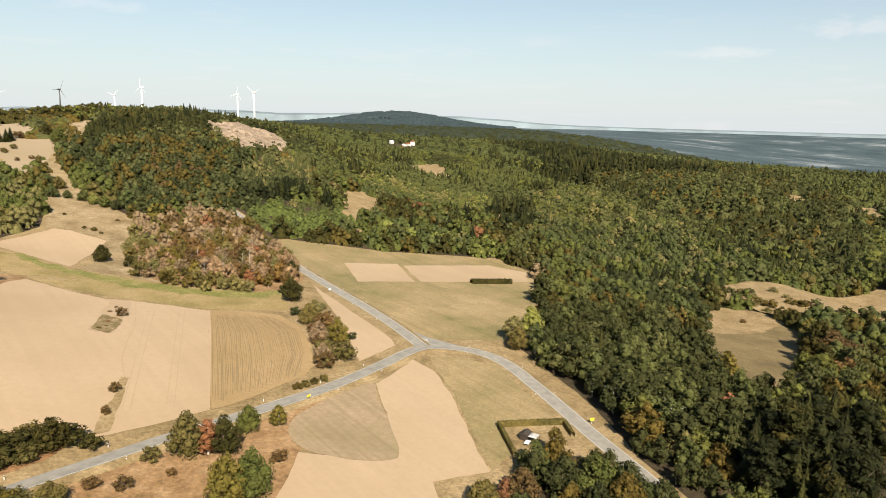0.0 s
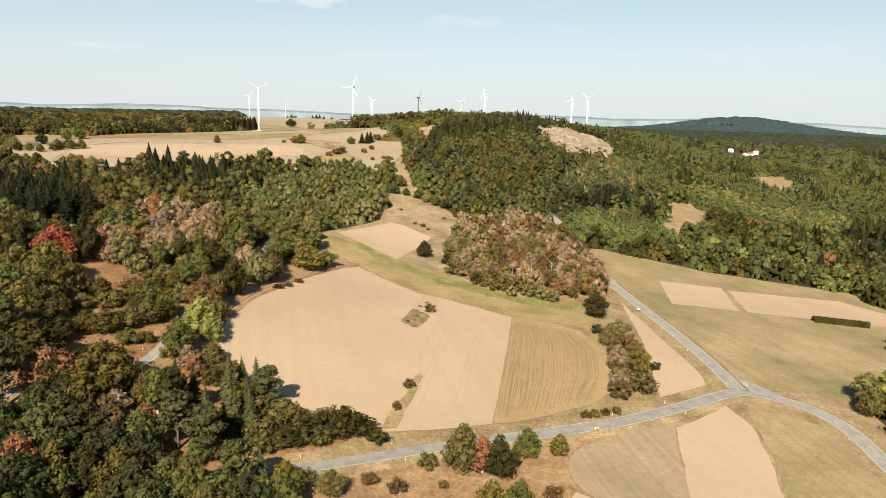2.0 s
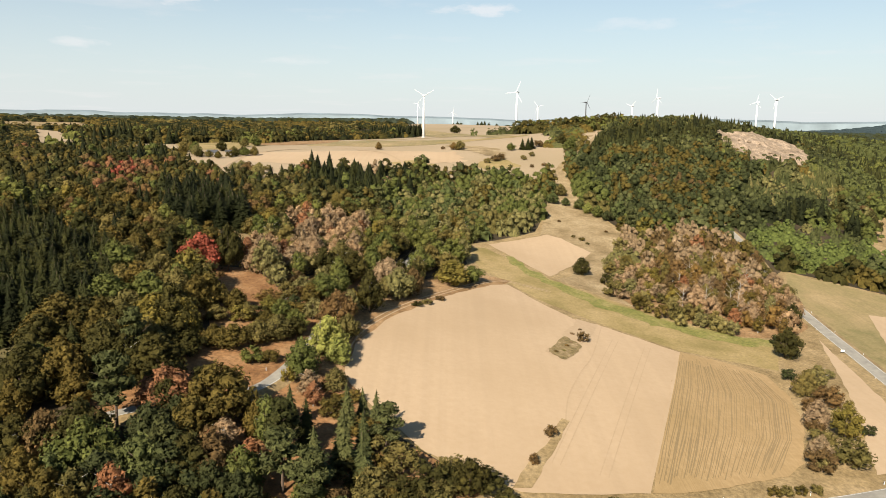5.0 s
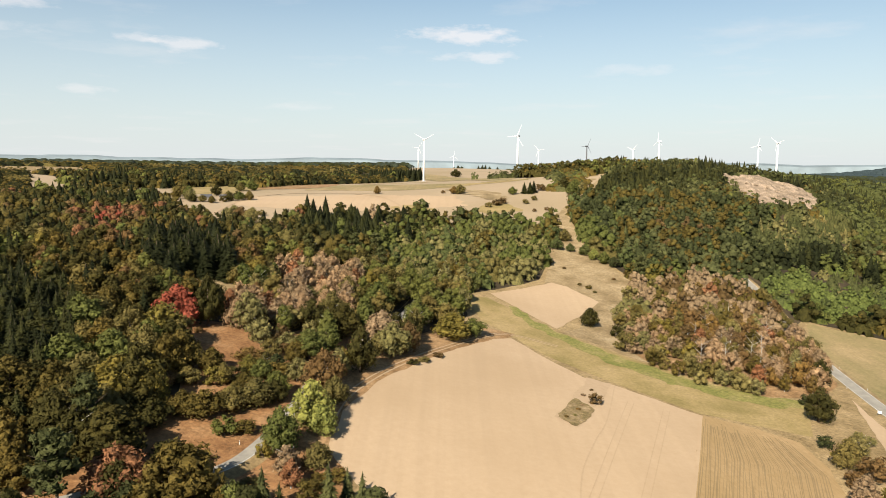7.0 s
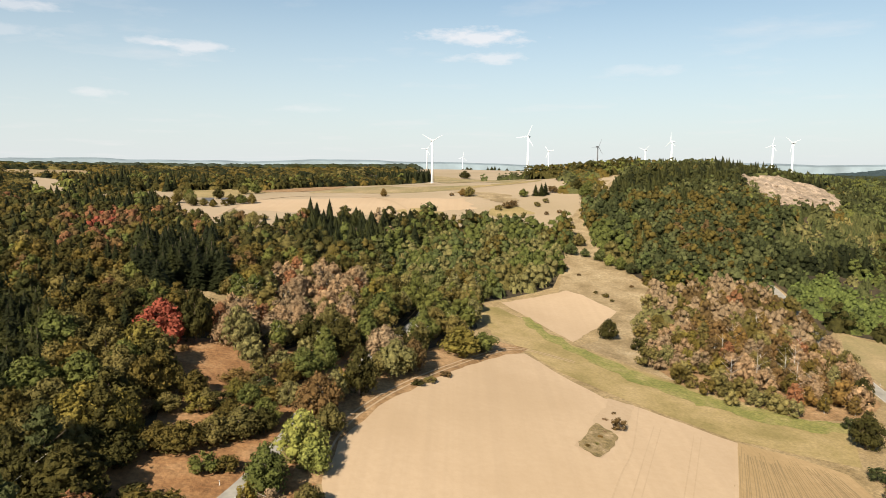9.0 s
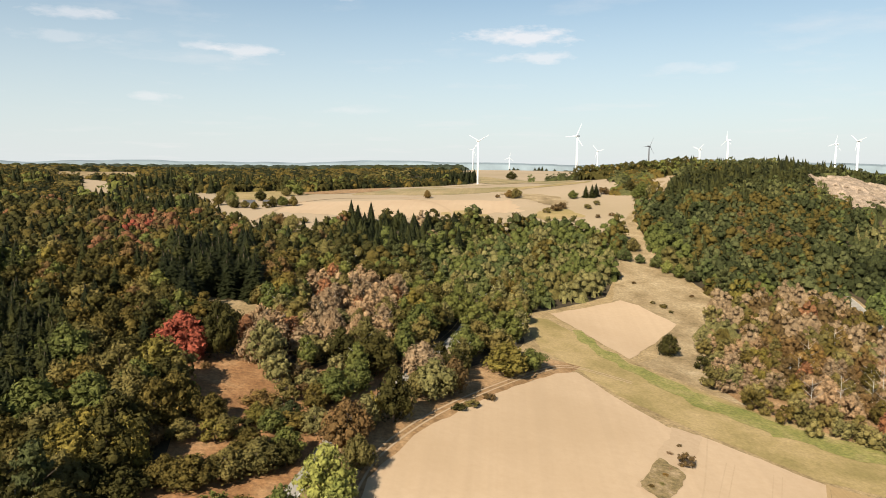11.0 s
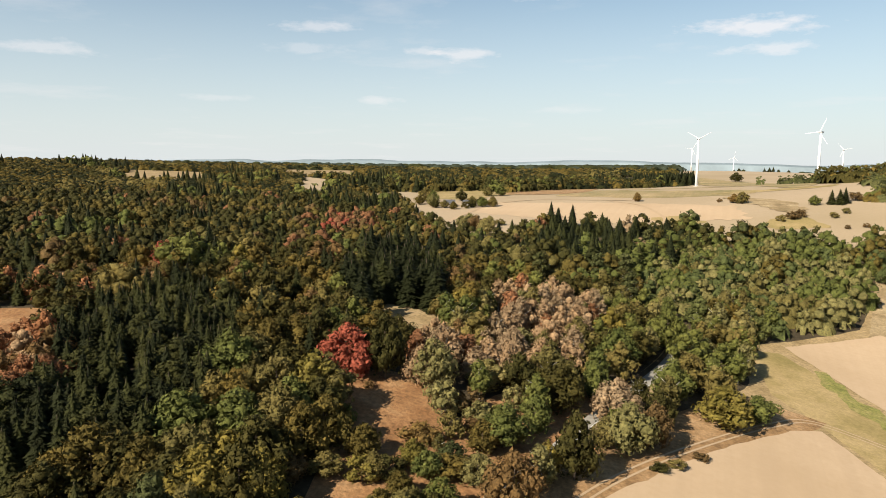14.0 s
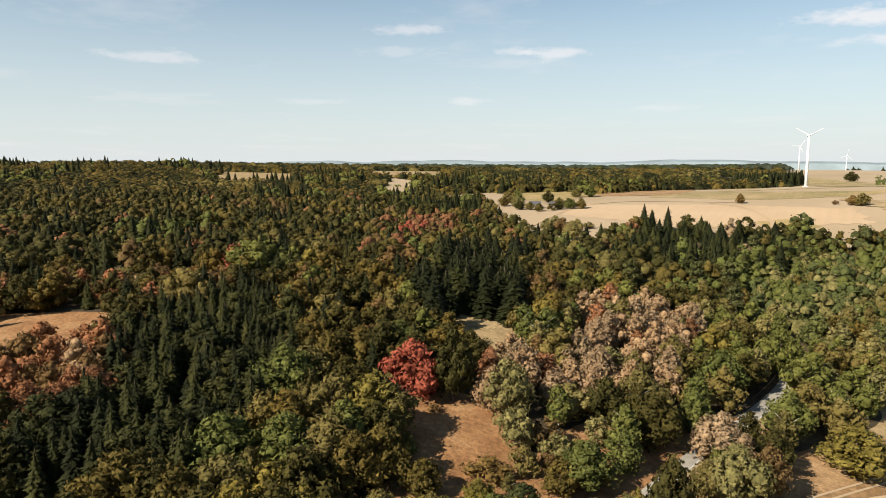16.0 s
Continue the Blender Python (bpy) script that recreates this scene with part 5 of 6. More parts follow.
BY_MAIN_ROAD = [
    (B, "deep", -15, 149, 13, 1.0), (B, "mid", -9, 151, 12, 1.0), (B, "moss", -12, 143, 12, 1.0), (P, "pine", 4, 153, 14, 1.2), (F, "pine", 9, 155, 12, 1.2), (B, "olive", -1, 144, 12, 1.0), (B, "deep", 6, 146, 12, 1.0), (B, "yellow", 14, 157, 8, 1.0), (B, "umber", -19, 155, 12, 1.0), (B, "deep", -16, 163.5, 11, 0.9), (B, "mid", 13, 149, 10, 1.0), (U, "olive", 18, 159, 4, 1.5),
    (B, "mid", 2, 149, 12, 0.95), (B, "olive", -6, 152, 12, 0.95), (B, "yellow", 9, 148, 10, 0.95), (U, "olive", 8, 176, 6, 1.3), (U, "dark", 15, 175, 5, 1.5), (U, "brown", 1, 169, 5, 1.5), (U, "olive", 22, 176.5, 5, 1.5), (U, "olive", 8, 171, 4.5, 1.5), (B, "mid", -4, 168, 8, 1.0),
    (B, "olive", 57, 166, 12.5, 0.85), (S, "russet", 61.5, 164, 11, 1.1), (B, "dark", 65, 162, 11.5, 0.9), (B, "mid", 76, 171.5, 8.5, 1.0), (S, "yellow", 85, 171, 7, 1.3), (B, "yellow", 57, 142, 13, 0.85), (B, "mid", 63, 141, 14, 0.8),
    (U, "brown", 76, 153, 3.6, 1.3), (U, "olive", 48, 166, 4, 1.3), (B, "dark", 29, 179, 9.5, 0.95), (U, "dark", 21, 178, 7.5, 1.3), (U, "dark", 37, 176.5, 4.5, 1.4), (U, "olive", 14, 183, 7, 1.3), (U, "brown", 33, 160, 3, 1.4),
    (U, "brown", 39, 157, 3.2, 1.4), (U, "brown", 50, 158, 2.2, 1.3), (B, "olive", 24, 156, 6.5, 1.2), (U, "dark", 33, 181, 6, 1.4), (U, "olive", 25, 183, 6, 1.4), (U, "olive", 10, 190, 6, 1.3),
]
BY_EASTERN_WOOD = [
    (S, "bright", 222, 199, 17, 1.1), (S, "sage", 212, 200, 13, 1.3), (B, "olive", 205, 190, 11, 1.0), (B, "brown", 120, 108, 10, 1.0), (B, "olive", 110, 111, 8, 1.1), (B, "deep", 131, 104, 12, 1.0), (B, "mid", 138, 99, 13, 1.0),
    (S, "russet", 116, 110, 7, 1.2), (B, "deep", 138, 101, 9, 1.0), (B, "mid", 140, 95, 11, 1.0), (B, "deep", 142, 92, 13, 1.0), (B, "moss", 144, 87, 9, 1.0), (B, "deep", 146, 84, 11, 1.0), (B, "umber", 137, 89, 13, 1.0), (B, "deep", 134, 94, 9, 1.0), (S, "yellow", 262, 128, 14, 1.3), (S, "russet", 215, 103, 14, 1.0), (U, "olive", 262, 100, 6, 1.3), (B, "dark", 345, 124, 20, 1.0), (B, "brown", 338, 116, 18, 1.0),
    (U, "olive", 420, 190, 5, 1.5), (U, "olive", 436, 176, 5, 1.5), (U, "brown", 444, 168, 4, 1.5), (U, "olive", 428, 205, 6, 1.5), (U, "dark", 450, 150, 6, 1.5), (U, "brown", 372, 175, 3, 1.2), (U, "khaki", 431, 214, 4.5, 1.6), (U, "sage", 428, 197, 4.5, 1.6), (U, "umber", 419, 182, 5.5, 1.6), (U, "olive", 414, 167, 5.1, 1.6), (U, "umber", 437, 170, 4.9, 1.6), (U, "sage", 426, 158, 4.6, 1.6), (U, "khaki", 424, 205, 4.2, 1.6), (U, "khaki", 440, 205, 4.1, 1.6), (U, "sage", 446, 184, 3.1, 1.6), (U, "sage", 455, 196, 4.1, 1.6), (U, "sage", 411, 190, 5.1, 1.6), (U, "sage", 408, 178, 3.5, 1.6),
]
IN_SADDLE = [
    (B, "mid", 91, 526, 9.6, 1.15), (B, "moss", 98, 520, 8.9, 1.15), (B, "moss", 106, 517, 6.1, 1.15), (B, "moss", 102, 555, 7.3, 1.15), (B, "sage", 96, 566, 9.1, 1.15), (B, "olive", 106, 541, 9.4, 1.15), (B, "mid", 97, 548, 7.2, 1.15), (B, "sage", 85, 548, 9.6, 1.15), (B, "moss", 114, 511, 7.9, 1.1), (B, "bright", 119, 503, 7.8, 1.1), (B, "mid", 124, 496, 8.8, 1.1), (B, "deep", 129, 490, 7.5, 1.1), (B, "deep", 138, 484, 8.7, 1.1), (B, "khaki", 145, 482, 8.1, 1.1), (U, "umber", 100, 449, 1.6, 1.6), (U, "umber", 104, 444, 2.4, 1.6), (U, "olive", 106, 437, 1.5, 1.6), (U, "brown", 90, 489, 1.8, 1.6), (U, "brown", 96, 479, 1.5, 1.6), (U, "brown", 123, 465, 1.5, 1.6), (U, "brown", 133, 477, 2.0, 1.6),
]
ON_PLATEAU = [
    (B, "ochre", -42, 711, 8.5, 0.9), (B, "ochre", 30, 706, 8, 1.2), (B, "olive", 36, 704, 9.5, 1.2), (U, "brown", 20, 710, 3.5, 1.2), (B, "dark", 38, 1300, 15, 1.6), (F, "firmid", 100, 698, 12, 1.8), (F, "firmid", 95, 700, 11, 1.8), (F, "fir", 104, 703, 12, 1.8),
    (B, "mid", 84, 697, 8, 1.2), (B, "dark", 134, 718, 12, 1.1), (B, "mid", 138, 690, 12, 1.2), (B, "sage", 147, 695, 11, 1.2), (B, "mid", 143, 706, 12, 1.2), (U, "brown", 112, 714, 7, 1.5),
    (U, "olive", 58, 635, 5, 1.2), (U, "brown", 66, 643, 6.5, 1.3), (U, "brown", 71, 650, 6, 1.3), (U, "olive", 91, 652, 4.5, 1.3), (U, "olive", 100, 667, 4.5, 1.3),
]
PLATEAU_EDGE = [
    (U, "brown", 106, 628, 3.5, 1.3), (U, "brown", 95, 622, 3, 1.3), (B, "mid", -155, 655, 9, 1.1), (B, "olive", -148, 660, 9, 1.1), (B, "dark", -162, 650, 8, 1.1), (B, "mid", -176, 768, 11, 1.2), (B, "olive", -186, 762, 10, 1.2),
    (B, "olive", -220, 690, 14, 1.0), (B, "mid", -205, 672, 12, 1.1), (B, "sage", -196, 650, 11, 1.1), (B, "dark", -190, 700, 11, 1.1), (B, "umber", -172, 634, 7, 1.2), (B, "olive", -182, 641, 7, 1.2), (U, "umber", -165, 643, 6, 1.3), (B, "dark", -190, 640, 8, 1.1), (U, "olive", -177, 648, 4, 1.4), (B, "sage", -110, 528, 12, 1.1), (B, "umber", -212, 660, 9, 1.1), (B, "mid", -228, 720, 10, 1.1), (B, "olive", -170, 672, 8, 1.1), (B, "dark", -160, 665, 8, 1.1), (B, "sage", -132, 547, 9, 1.1), (B, "umber", -126, 556, 8, 1.1), (B, "sage", -115, 552, 9, 1.1), (U, "olive", -113, 569, 5, 1.3), (B, "mid", -155, 547, 9, 1.1), (B, "olive", -142, 534, 9, 1.1), (B, "brown", -118, 536, 12, 1.1), (B, "sage", -126, 545, 11, 1.1),
]
BELOW_FOREST_ROAD = [
    (B, "olive", -39, 250, 6.2, 1.1), (B, "umber", -32, 248, 5.8, 1.1), (B, "mid", -30, 256, 6.7, 1.1), (B, "deep", -27, 263, 6.0, 1.1), (B, "yellow", -32, 241, 5.7, 1.1), (B, "olive", -27, 243, 6.7, 1.1), (B, "mid", -23, 247, 8.3, 1.1), (B, "sage", -20, 259, 7.9, 1.1), (B, "umber", -44, 256, 7.8, 1.1), (B, "yellow", -34, 259, 6.2, 1.1), (S, "russet", -27, 177, 9.6, 1.2), (S, "tan", -25, 183, 8.8, 1.2), (S, "russet", -18, 177, 8.5, 1.2), (S, "brown", -32, 177, 8.3, 1.2), (S, "tan", -12, 210, 8.6, 1.2), (B, "deep", -35, 174, 13, 1.0), (B, "deep", -40, 179, 13, 1.0),
    (F, "pine", 7, 197, 12, 1.2), (P, "pine", 10, 191, 12, 1.2), (F, "pine", 3, 203, 9, 1.2), (B, "russet", -26, 177, 9.5, 0.9), (B, "umber", -20, 190, 10, 0.9), (U, "ochre", -16, 198, 5, 1.3), (U, "umber", -5, 203, 5, 1.3), (F, "pine", -13, 194, 12, 1.2), (U, "brown", -24, 197, 4, 1.3), (F, "pine", 0, 197, 13, 1.2), (U, "umber", 5, 195, 6, 1.3), (F, "firmid", -8, 188, 13, 1.2), (U, "umber", -12, 165, 4, 1.3), (U, "olive", -6, 166, 3.5, 1.3), (U, "brown", 1, 170, 3.5, 1.4), (U, "olive", 6, 172.5, 3.5, 1.4), (U, "umber", 12, 174, 3, 1.4), (U, "olive", 18, 176, 3.5, 1.4), (P, "pine", -10, 172, 14, 1.2), (F, "pine", -4, 176, 14, 1.3), (F, "pine", 1, 184, 14, 1.3), (F, "pine", 6, 178, 13, 1.2), (P, "pine", -3, 168, 13, 1.3), (F, "pine", 5, 188, 12, 1.2), (U, "dark", 3, 178, 6, 1.2), (U, "umber", 8, 181, 6, 1.2),
]
IN_HEATH = [(S, "red", -182, 342, 13, 0.95), (S, "russet", -187, 351, 12, 0.9)]
heath_rng = random.Random(21)
for outline, number in ((HEATH_W, 40), (HEATH_S, 34)):
    while number:
        x, y = heath_rng.uniform(min(p[0] for p in outline), max(p[0] for p in outline)), heath_rng.uniform(min(p[1] for p in outline), max(p[1] for p in outline))
        if inside(x, y, outline):
            IN_HEATH.append((U, heath_rng.choice(["brown", "olive", "russet", "umber", "sage", "ochre"]), x, y, heath_rng.uniform(2.0, 5.0), heath_rng.uniform(1.2, 1.8)))
            number -= 1
SINGLE = []
for rows, where in ((BELOW_FOREST_ROAD, "below the forest road"), (BY_FOREST_ROAD, "beside the forest road"), (BY_CLEARING, "by a dry clearing"), (IN_HEATH, "in a scrubby heath"), (BY_FIELDS, "between the harvested fields"), (HEDGE_ROW, "in the hedge between the fields"), (IN_SADDLE, "at the foot of the wooded hill"), (BY_MAIN_ROAD, "beside the country road"),
                    (BY_EASTERN_WOOD, "at the edge of the eastern wood"), (ON_PLATEAU, "standing free on the plateau"), (PLATEAU_EDGE, "at the edge of the plateau fields")):
    SINGLE += [(*row, where) for row in rows]
for n, (kind, tone, x, y, h, w, where) in enumerate(SINGLE):
    plant(kind, tone, x, y, h, w, n, where)


# the closed roof of leaves: reach of a dome, its foot and height as shares of the tree, mesh width
ROOFS = {9.0: (4.5, 0.0, 0.46, 2.2), 12.0: (5.6, 0.0, 0.55, 3.2), 16.0: (8.6, 0.0, 0.6, 5.0), 21.0: (13.5, 0.3, 0.7, 5.0), 40.0: (25.0, 0.3, 0.7, 12.0)}


def canopy(trees, gap, rng):
    """Closed forest roof: a rounded dome for each broadleaf tree and a cone for each spruce, run together."""
    reach, foot, rise, step = ROOFS[gap]
    x0, y0 = min(r[0] for r in trees) - gap * 2, min(r[1] for r in trees) - gap * 2
    nx, ny = int((max(r[0] for r in trees) - x0 + gap * 2) / step) + 1, int((max(r[1] for r in trees) - y0 + gap * 2) / step) + 1
    top, tone = np.zeros((ny, nx)), np.zeros((ny, nx), int)
    k = int(reach * 1.2 / step) + 1
    for x, y, g, kind, colour, h, w, gz in trees:
        ci, cj = int((x - x0) / step), int((y - y0) / step)
        xs, ys = x0 + np.arange(ci - k, ci + k + 1) * step, y0 + np.arange(cj - k, cj + k + 1) * step
        wide = reach * rng.uniform(0.8, 1.15)
        r = np.hypot(xs[None, :] - x, ys[:, None] - y) / wide
        if kind == "spruce_tree":
            dome = np.where(r < 0.75, h * (foot + (rise + 0.25) * (1 - r / 0.75)), 0)
        else:
            dome = np.where(r < 1, h * (foot + rise * np.sqrt(np.maximum(0, 1 - r * r))), 0)
        spot_top, spot_tone = top[cj - k:cj + k + 1, ci - k:ci + k + 1], tone[cj - k:cj + k + 1, ci - k:ci + k + 1]
        spot_tone[dome > spot_top] = TONES.index(colour)
        np.maximum(spot_top, dome, out=spot_top)
    leafed = top > 0
    used = leafed.copy()
    for axis in (0, 1):
        for shift in (-1, 1):
            moved = np.roll(leafed, shift, axis)
            tone[moved & ~used] = np.roll(tone, shift, axis)[moved & ~used]
            used |= moved
    gx, gy = np.meshgrid(x0 + np.arange(nx) * step, y0 + np.arange(ny) * step)
    number = np.full((ny, nx), -1)
    number[used] = np.arange(used.sum())
    ux, uy, uz = gx[used], gy[used], top[used]
    shake = rng.normal(0, 1, (len(ux), 3)) * (step * 0.2, step * 0.2, min(0.75, step * 0.28))
    shake[uz == 0, 2] = -0.6
    verts = np.stack([ux, uy, land(ux, uy) + uz], 1) + shake
    a, b, c, d = number[:-1, :-1], number[:-1, 1:], number[1:, 1:], number[1:, :-1]
    whole = (a >= 0) & (b >= 0) & (c >= 0) & (d >= 0)
    a, b, c, d, m = a[whole], b[whole], c[whole], d[whole], tone[:-1, :-1][whole]
    return verts, np.concatenate([np.stack([a, b, c], 1), np.stack([a, c, d], 1)]), np.concatenate([m, m])


def tuft_crown(seed, number, size):
    """Loose leaf sprays over the dome of a far tree, of unit height."""
    rng = np.random.default_rng(seed)
    d = rng.normal(0, 1, (number, 3))
    d[:, 2] = np.abs(d[:, 2])
    d /= np.linalg.norm(d, axis=1, keepdims=True)
    return cards(rng, d * (0.42, 0.42, 0.72) * rng.uniform(0.9, 1.05, (number, 1)) + (0, 0, 0.2), d, size, 0.5)


def grow_woods():
    rng = random.Random(5)
    rows = []
    taken = np.array([(s[2], s[3], s[4] * s[5] * 0.36) for s in SINGLE])
    spots = np.array(sow())
    sx, sy = spots[:, 0], spots[:, 1]
    clear = np.ones(len(spots), bool)
    for tx, ty, tr in taken:
        clear &= np.hypot(sx - tx, sy - ty) > tr + 1.5
    spots = spots[clear]
    sx, sy = spots[:, 0], spots[:, 1]
    wood, stand = np.full(len(spots), -1), np.full(len(spots), -1)
    for k, (poly, share) in enumerate(WOODS):
        wood[inside(sx, sy, poly)] = k
    for k in reversed(range(len(STANDS))):
        stand[inside(sx, sy, STANDS[k][0])] = k
    ground_z = land(sx, sy)
    for (x, y, gap), wk, sk, gz in zip(spots.tolist(), wood.tolist(), stand.tolist(), ground_z.tolist()):
        kind, tone, h, w = choose(x, y, rng, wk, sk, gap)
        rows.append((math.hypot(x + 10, y - 210), x, y, gap, kind, tone, h, w, gz))
    rows.sort()
    count, rest = {}, []
    for n, (d, x, y, gap, kind, tone, h, w, gz) in enumerate(rows):
        count[kind] = count.get(kind, 0) + 1
        if count[kind] <= {"pine_tree": 60, "slender_tree": 170, "spruce_tree": 296, "broadleaf_tree": 190}.get(kind, 200) and d < 330:
            plant(kind, tone, x, y, h, w * rng.uniform(0.85, 1.15), n)
        else:
            rest.append((x, y, gap, kind, tone, h, w, gz))
    far_broad = {g: [broad_crown(100 + i, lob, nc, sz, core=co, under=un) for i in range(5)] for g, lob, nc, sz, co, un in ((6.8, 11, 360, 0.046, 0.8, -0.6), (9.0, 8, 90, 0.05, 0.93, -0.2), (12.0, 4, 12, 0.08, 0.97, 0.0), (16.0, 2, 6, 0.1, 1.0, 0.0))}
    far_broad.update({g: [tuft_crown(150 + i, nc, sz) for i in range(4)] for g, nc, sz in ((21.0, 4, 0.06), (40.0, 2, 0.06))})
    far_fir = {g: [fir_crown(200 + i, lv, ar, cr) for i in range(3)] for g, lv, ar, cr in ((6.8, 20, 11, True), (9.0, 13, 8, True), (12.0, 5, 8, True), (16.0, 3, 6, True), (21.0, 3, 4, False), (40.0, 2, 4, False))}
    mats = [LEAF[t] for t in TONES]
    for g in (6.8, 9.0, 12.0, 16.0, 21.0, 40.0):
        vs, fs, ix, o = [], [], [], 0
        for x, y, gap, kind, tone, h, w, gz in rest:
            if gap != g:
                continue
            shapes = far_fir[g] if kind == "spruce_tree" else far_broad[g]
            v, f = shapes[rng.randrange(len(shapes))]
            a = rng.uniform(0, 6.28)
            ca, sa = math.cos(a), math.sin(a)
            k = h * w * (1.0 if g < 7 else 1.08 if g < 10 else 1.12 if g < 14 else 1.7 if g < 20 else 2.2 if g < 30 else 4.0) * (0.8 if kind == "slender_tree" else 1.4 if kind == "spruce_tree" and g > 7 else 1.0)
            q = np.stack([(v[:, 0] * ca - v[:, 1] * sa) * k + x, (v[:, 0] * sa + v[:, 1] * ca) * k + y, v[:, 2] * h + gz - 0.3], 1)
            vs.append(q)
            fs.append(f + o)
            ix.append(np.full(len(f), TONES.index(tone)))
            o += len(v)
        if vs and g > 7:
            v, f, m = canopy([r for r in rest if r[2] == g], g, np.random.default_rng(int(g)))
            vs.append(v)
            fs.append(f + o)
            ix.append(m)
        if vs:
            ob = new("forest", mesh_of("forest", np.concatenate(vs), np.concatenate(fs), mats, np.concatenate(ix), True))
            tagged(ob, "dense mixed forest in green and early autumn colours on rolling hills", "forest", kind="stuff")


grow_woods()


# ---- leafless dead stems ----
def dead_tree(x, y, h, seed):
    bm = stem(seed, h, 0.12, 7)
    me = bpy.data.meshes.new("bare_trunk")
    bm.to_mesh(me)
    bm.free()
    me.materials.append(M_BIRCH)
    ob = new("dead_tree", None)
    ob.matrix_world = pose(x, y, float(land(x, y)), 0, 0, seed * 50)
    t = new("bare_trunk", me)
    t.parent = ob
    tagged(ob, "leafless pale dead tree with bare branches", "tree", group="dead trees")


for k, (dx, dy, dh) in enumerate(((126, 330, 13), (139, 338, 12), (148, 326, 13), (152, 343, 12), (160, 352, 13), (135, 362, 12), (170, 370, 13), (146, 380, 12), (165, 400, 12))):
    dead_tree(dx, dy, dh, 400 + k)

# ---- wind turbines ----
def tube_bm(sections, n=14):
    """A round tapered body through (x, y, z, radius) rings."""
    bm = bmesh.new()
    rings = []
    for x, y, z, r in sections:
        rings.append([bm.verts.new((x + r * math.cos(6.2832 * k / n), y + r * math.sin(6.2832 * k / n), z)) for k in range(n)])
    for a, b in zip(rings, rings[1:]):
        for k in range(n):
            bm.faces.new((a[k], a[(k + 1) % n], b[(k + 1) % n], b[k]))
    bm.faces.new(rings[0][::-1])
    bm.faces.new(rings[-1])
    for f in bm.faces:
        f.smooth = True
    return bm


def wind_turbine(x, y, hub, rotor, yaw, spin, coat, label, sink=0.0):
    base = new("wind_turbine", None)
    base.matrix_world = pose(x, y, float(land(x, y)) - sink, 0, 0, yaw)
    s = hub / 65.0
    part("tower", tube_bm([(0, 0, 0, 2.1 * s), (0, 0, hub * 0.5, 1.65 * s), (0, 0, hub - 1.2 * s, 1.15 * s)]), coat, base)
    part("foundation", tube_bm([(0, 0, -1.5, 4.5 * s), (0, 0, 0.3, 4.0 * s), (0, 0, 0.5, 2.4 * s)]), M_PLASTER, base)
    bm = bmesh.new()
    bmesh.ops.create_cube(bm, size=1, matrix=Matrix.Translation((0, 1.6 * s, hub)) @ Matrix.Diagonal((3.0 * s, 7.5 * s, 3.0 * s, 1)))
    bmesh.ops.bevel(bm, geom=bm.edges[:], offset=0.7 * s, segments=3, affect="EDGES")
    part("nacelle", bm, coat, base)
    bm = tube_bm([(0, 0, 0, 1.3 * s), (0, 0, 1.2 * s, 1.25 * s), (0, 0, 2.3 * s, 0.4 * s)])
    bmesh.ops.transform(bm, matrix=Matrix.Translation((0, -2.1 * s, hub)) @ Matrix.Rotation(radians(90), 4, "X"), verts=bm.verts[:])
    part("hub", bm, coat, base)
    for k in range(3):
        bm = bmesh.new()
        rings = []
        for u in (0.0, 0.06, 0.2, 0.5, 0.8, 0.97, 1.0):
            chord = s * (1.0 if u < 0.05 else 1.35 - 1.0 * u if u < 0.98 else 0.25)
            thick = s * (0.55 if u < 0.05 else 0.42 - 0.34 * u)
            tw = radians(14 * (1 - u))
            ring = []
            for c, t in ((-0.35, 0), (0.0, 0.5), (0.4, 0.2), (0.65, 0), (0.4, -0.2), (0.0, -0.5)):
                px, py = c * chord, t * thick * 2
                ring.append(bm.verts.new((px * math.cos(tw) - py * math.sin(tw), px * math.sin(tw) + py * math.cos(tw), u * rotor)))
            rings.append(ring)
        for a, b in zip(rings, rings[1:]):
            for j in range(6):
                bm.faces.new((a[j], a[(j + 1) % 6], b[(j + 1) % 6], b[j]))
        bm.faces.new(rings[-1])
        m = Matrix.Translation((0, -3.0 * s, hub)) @ Matrix.Rotation(radians(spin + 120 * k), 4, "Y")
        bmesh.ops.transform(bm, matrix=m, verts=bm.verts[:])
        part("blade", bm, coat, base)
    return tagged(base, label, "wind turbine", group="wind turbines")


def at_bearing(az, dist):
    return 24.0 + dist * math.sin(radians(az)), 66.0 + dist * math.cos(radians(az))


WT = "white wind turbine with three blades on the plateau"
wind_turbine(-13, 1138, 64, 18, 15, 60, M_WHITE, WT)
wind_turbine(121, 1030, 58, 17, -35, 25, M_WHITE, WT)
for az, dist, hub, rotor, yaw, spin, coat in ((0.49, 2600, 62, 26, 20, 10, M_WHITE), (-2.44, 1900, 66, 22, 20, 35, M_WHITE), (7.44, 1900, 66, 22, -20, 80, M_WHITE), (11.3, 1750, 76, 26, 30, 25, M_GREYCOAT),
                                              (14.94, 1500, 62, 20, -60, 50, M_WHITE), (16.88, 1480, 78, 22, -70, 0, M_WHITE), (24.03, 1900, 88, 24, -60, 15, M_WHITE), (25.34, 1750, 92, 24, -60, 70, M_WHITE)):
    x, y = at_bearing(az, dist)
    hub = hub - float(land(x, y)) + float(land(x, y, RISES[:-1]))
    wind_turbine(x, y, hub, rotor * 0.85, yaw, spin, coat, WT if coat is M_WHITE else "dark grey wind turbine on the skyline")


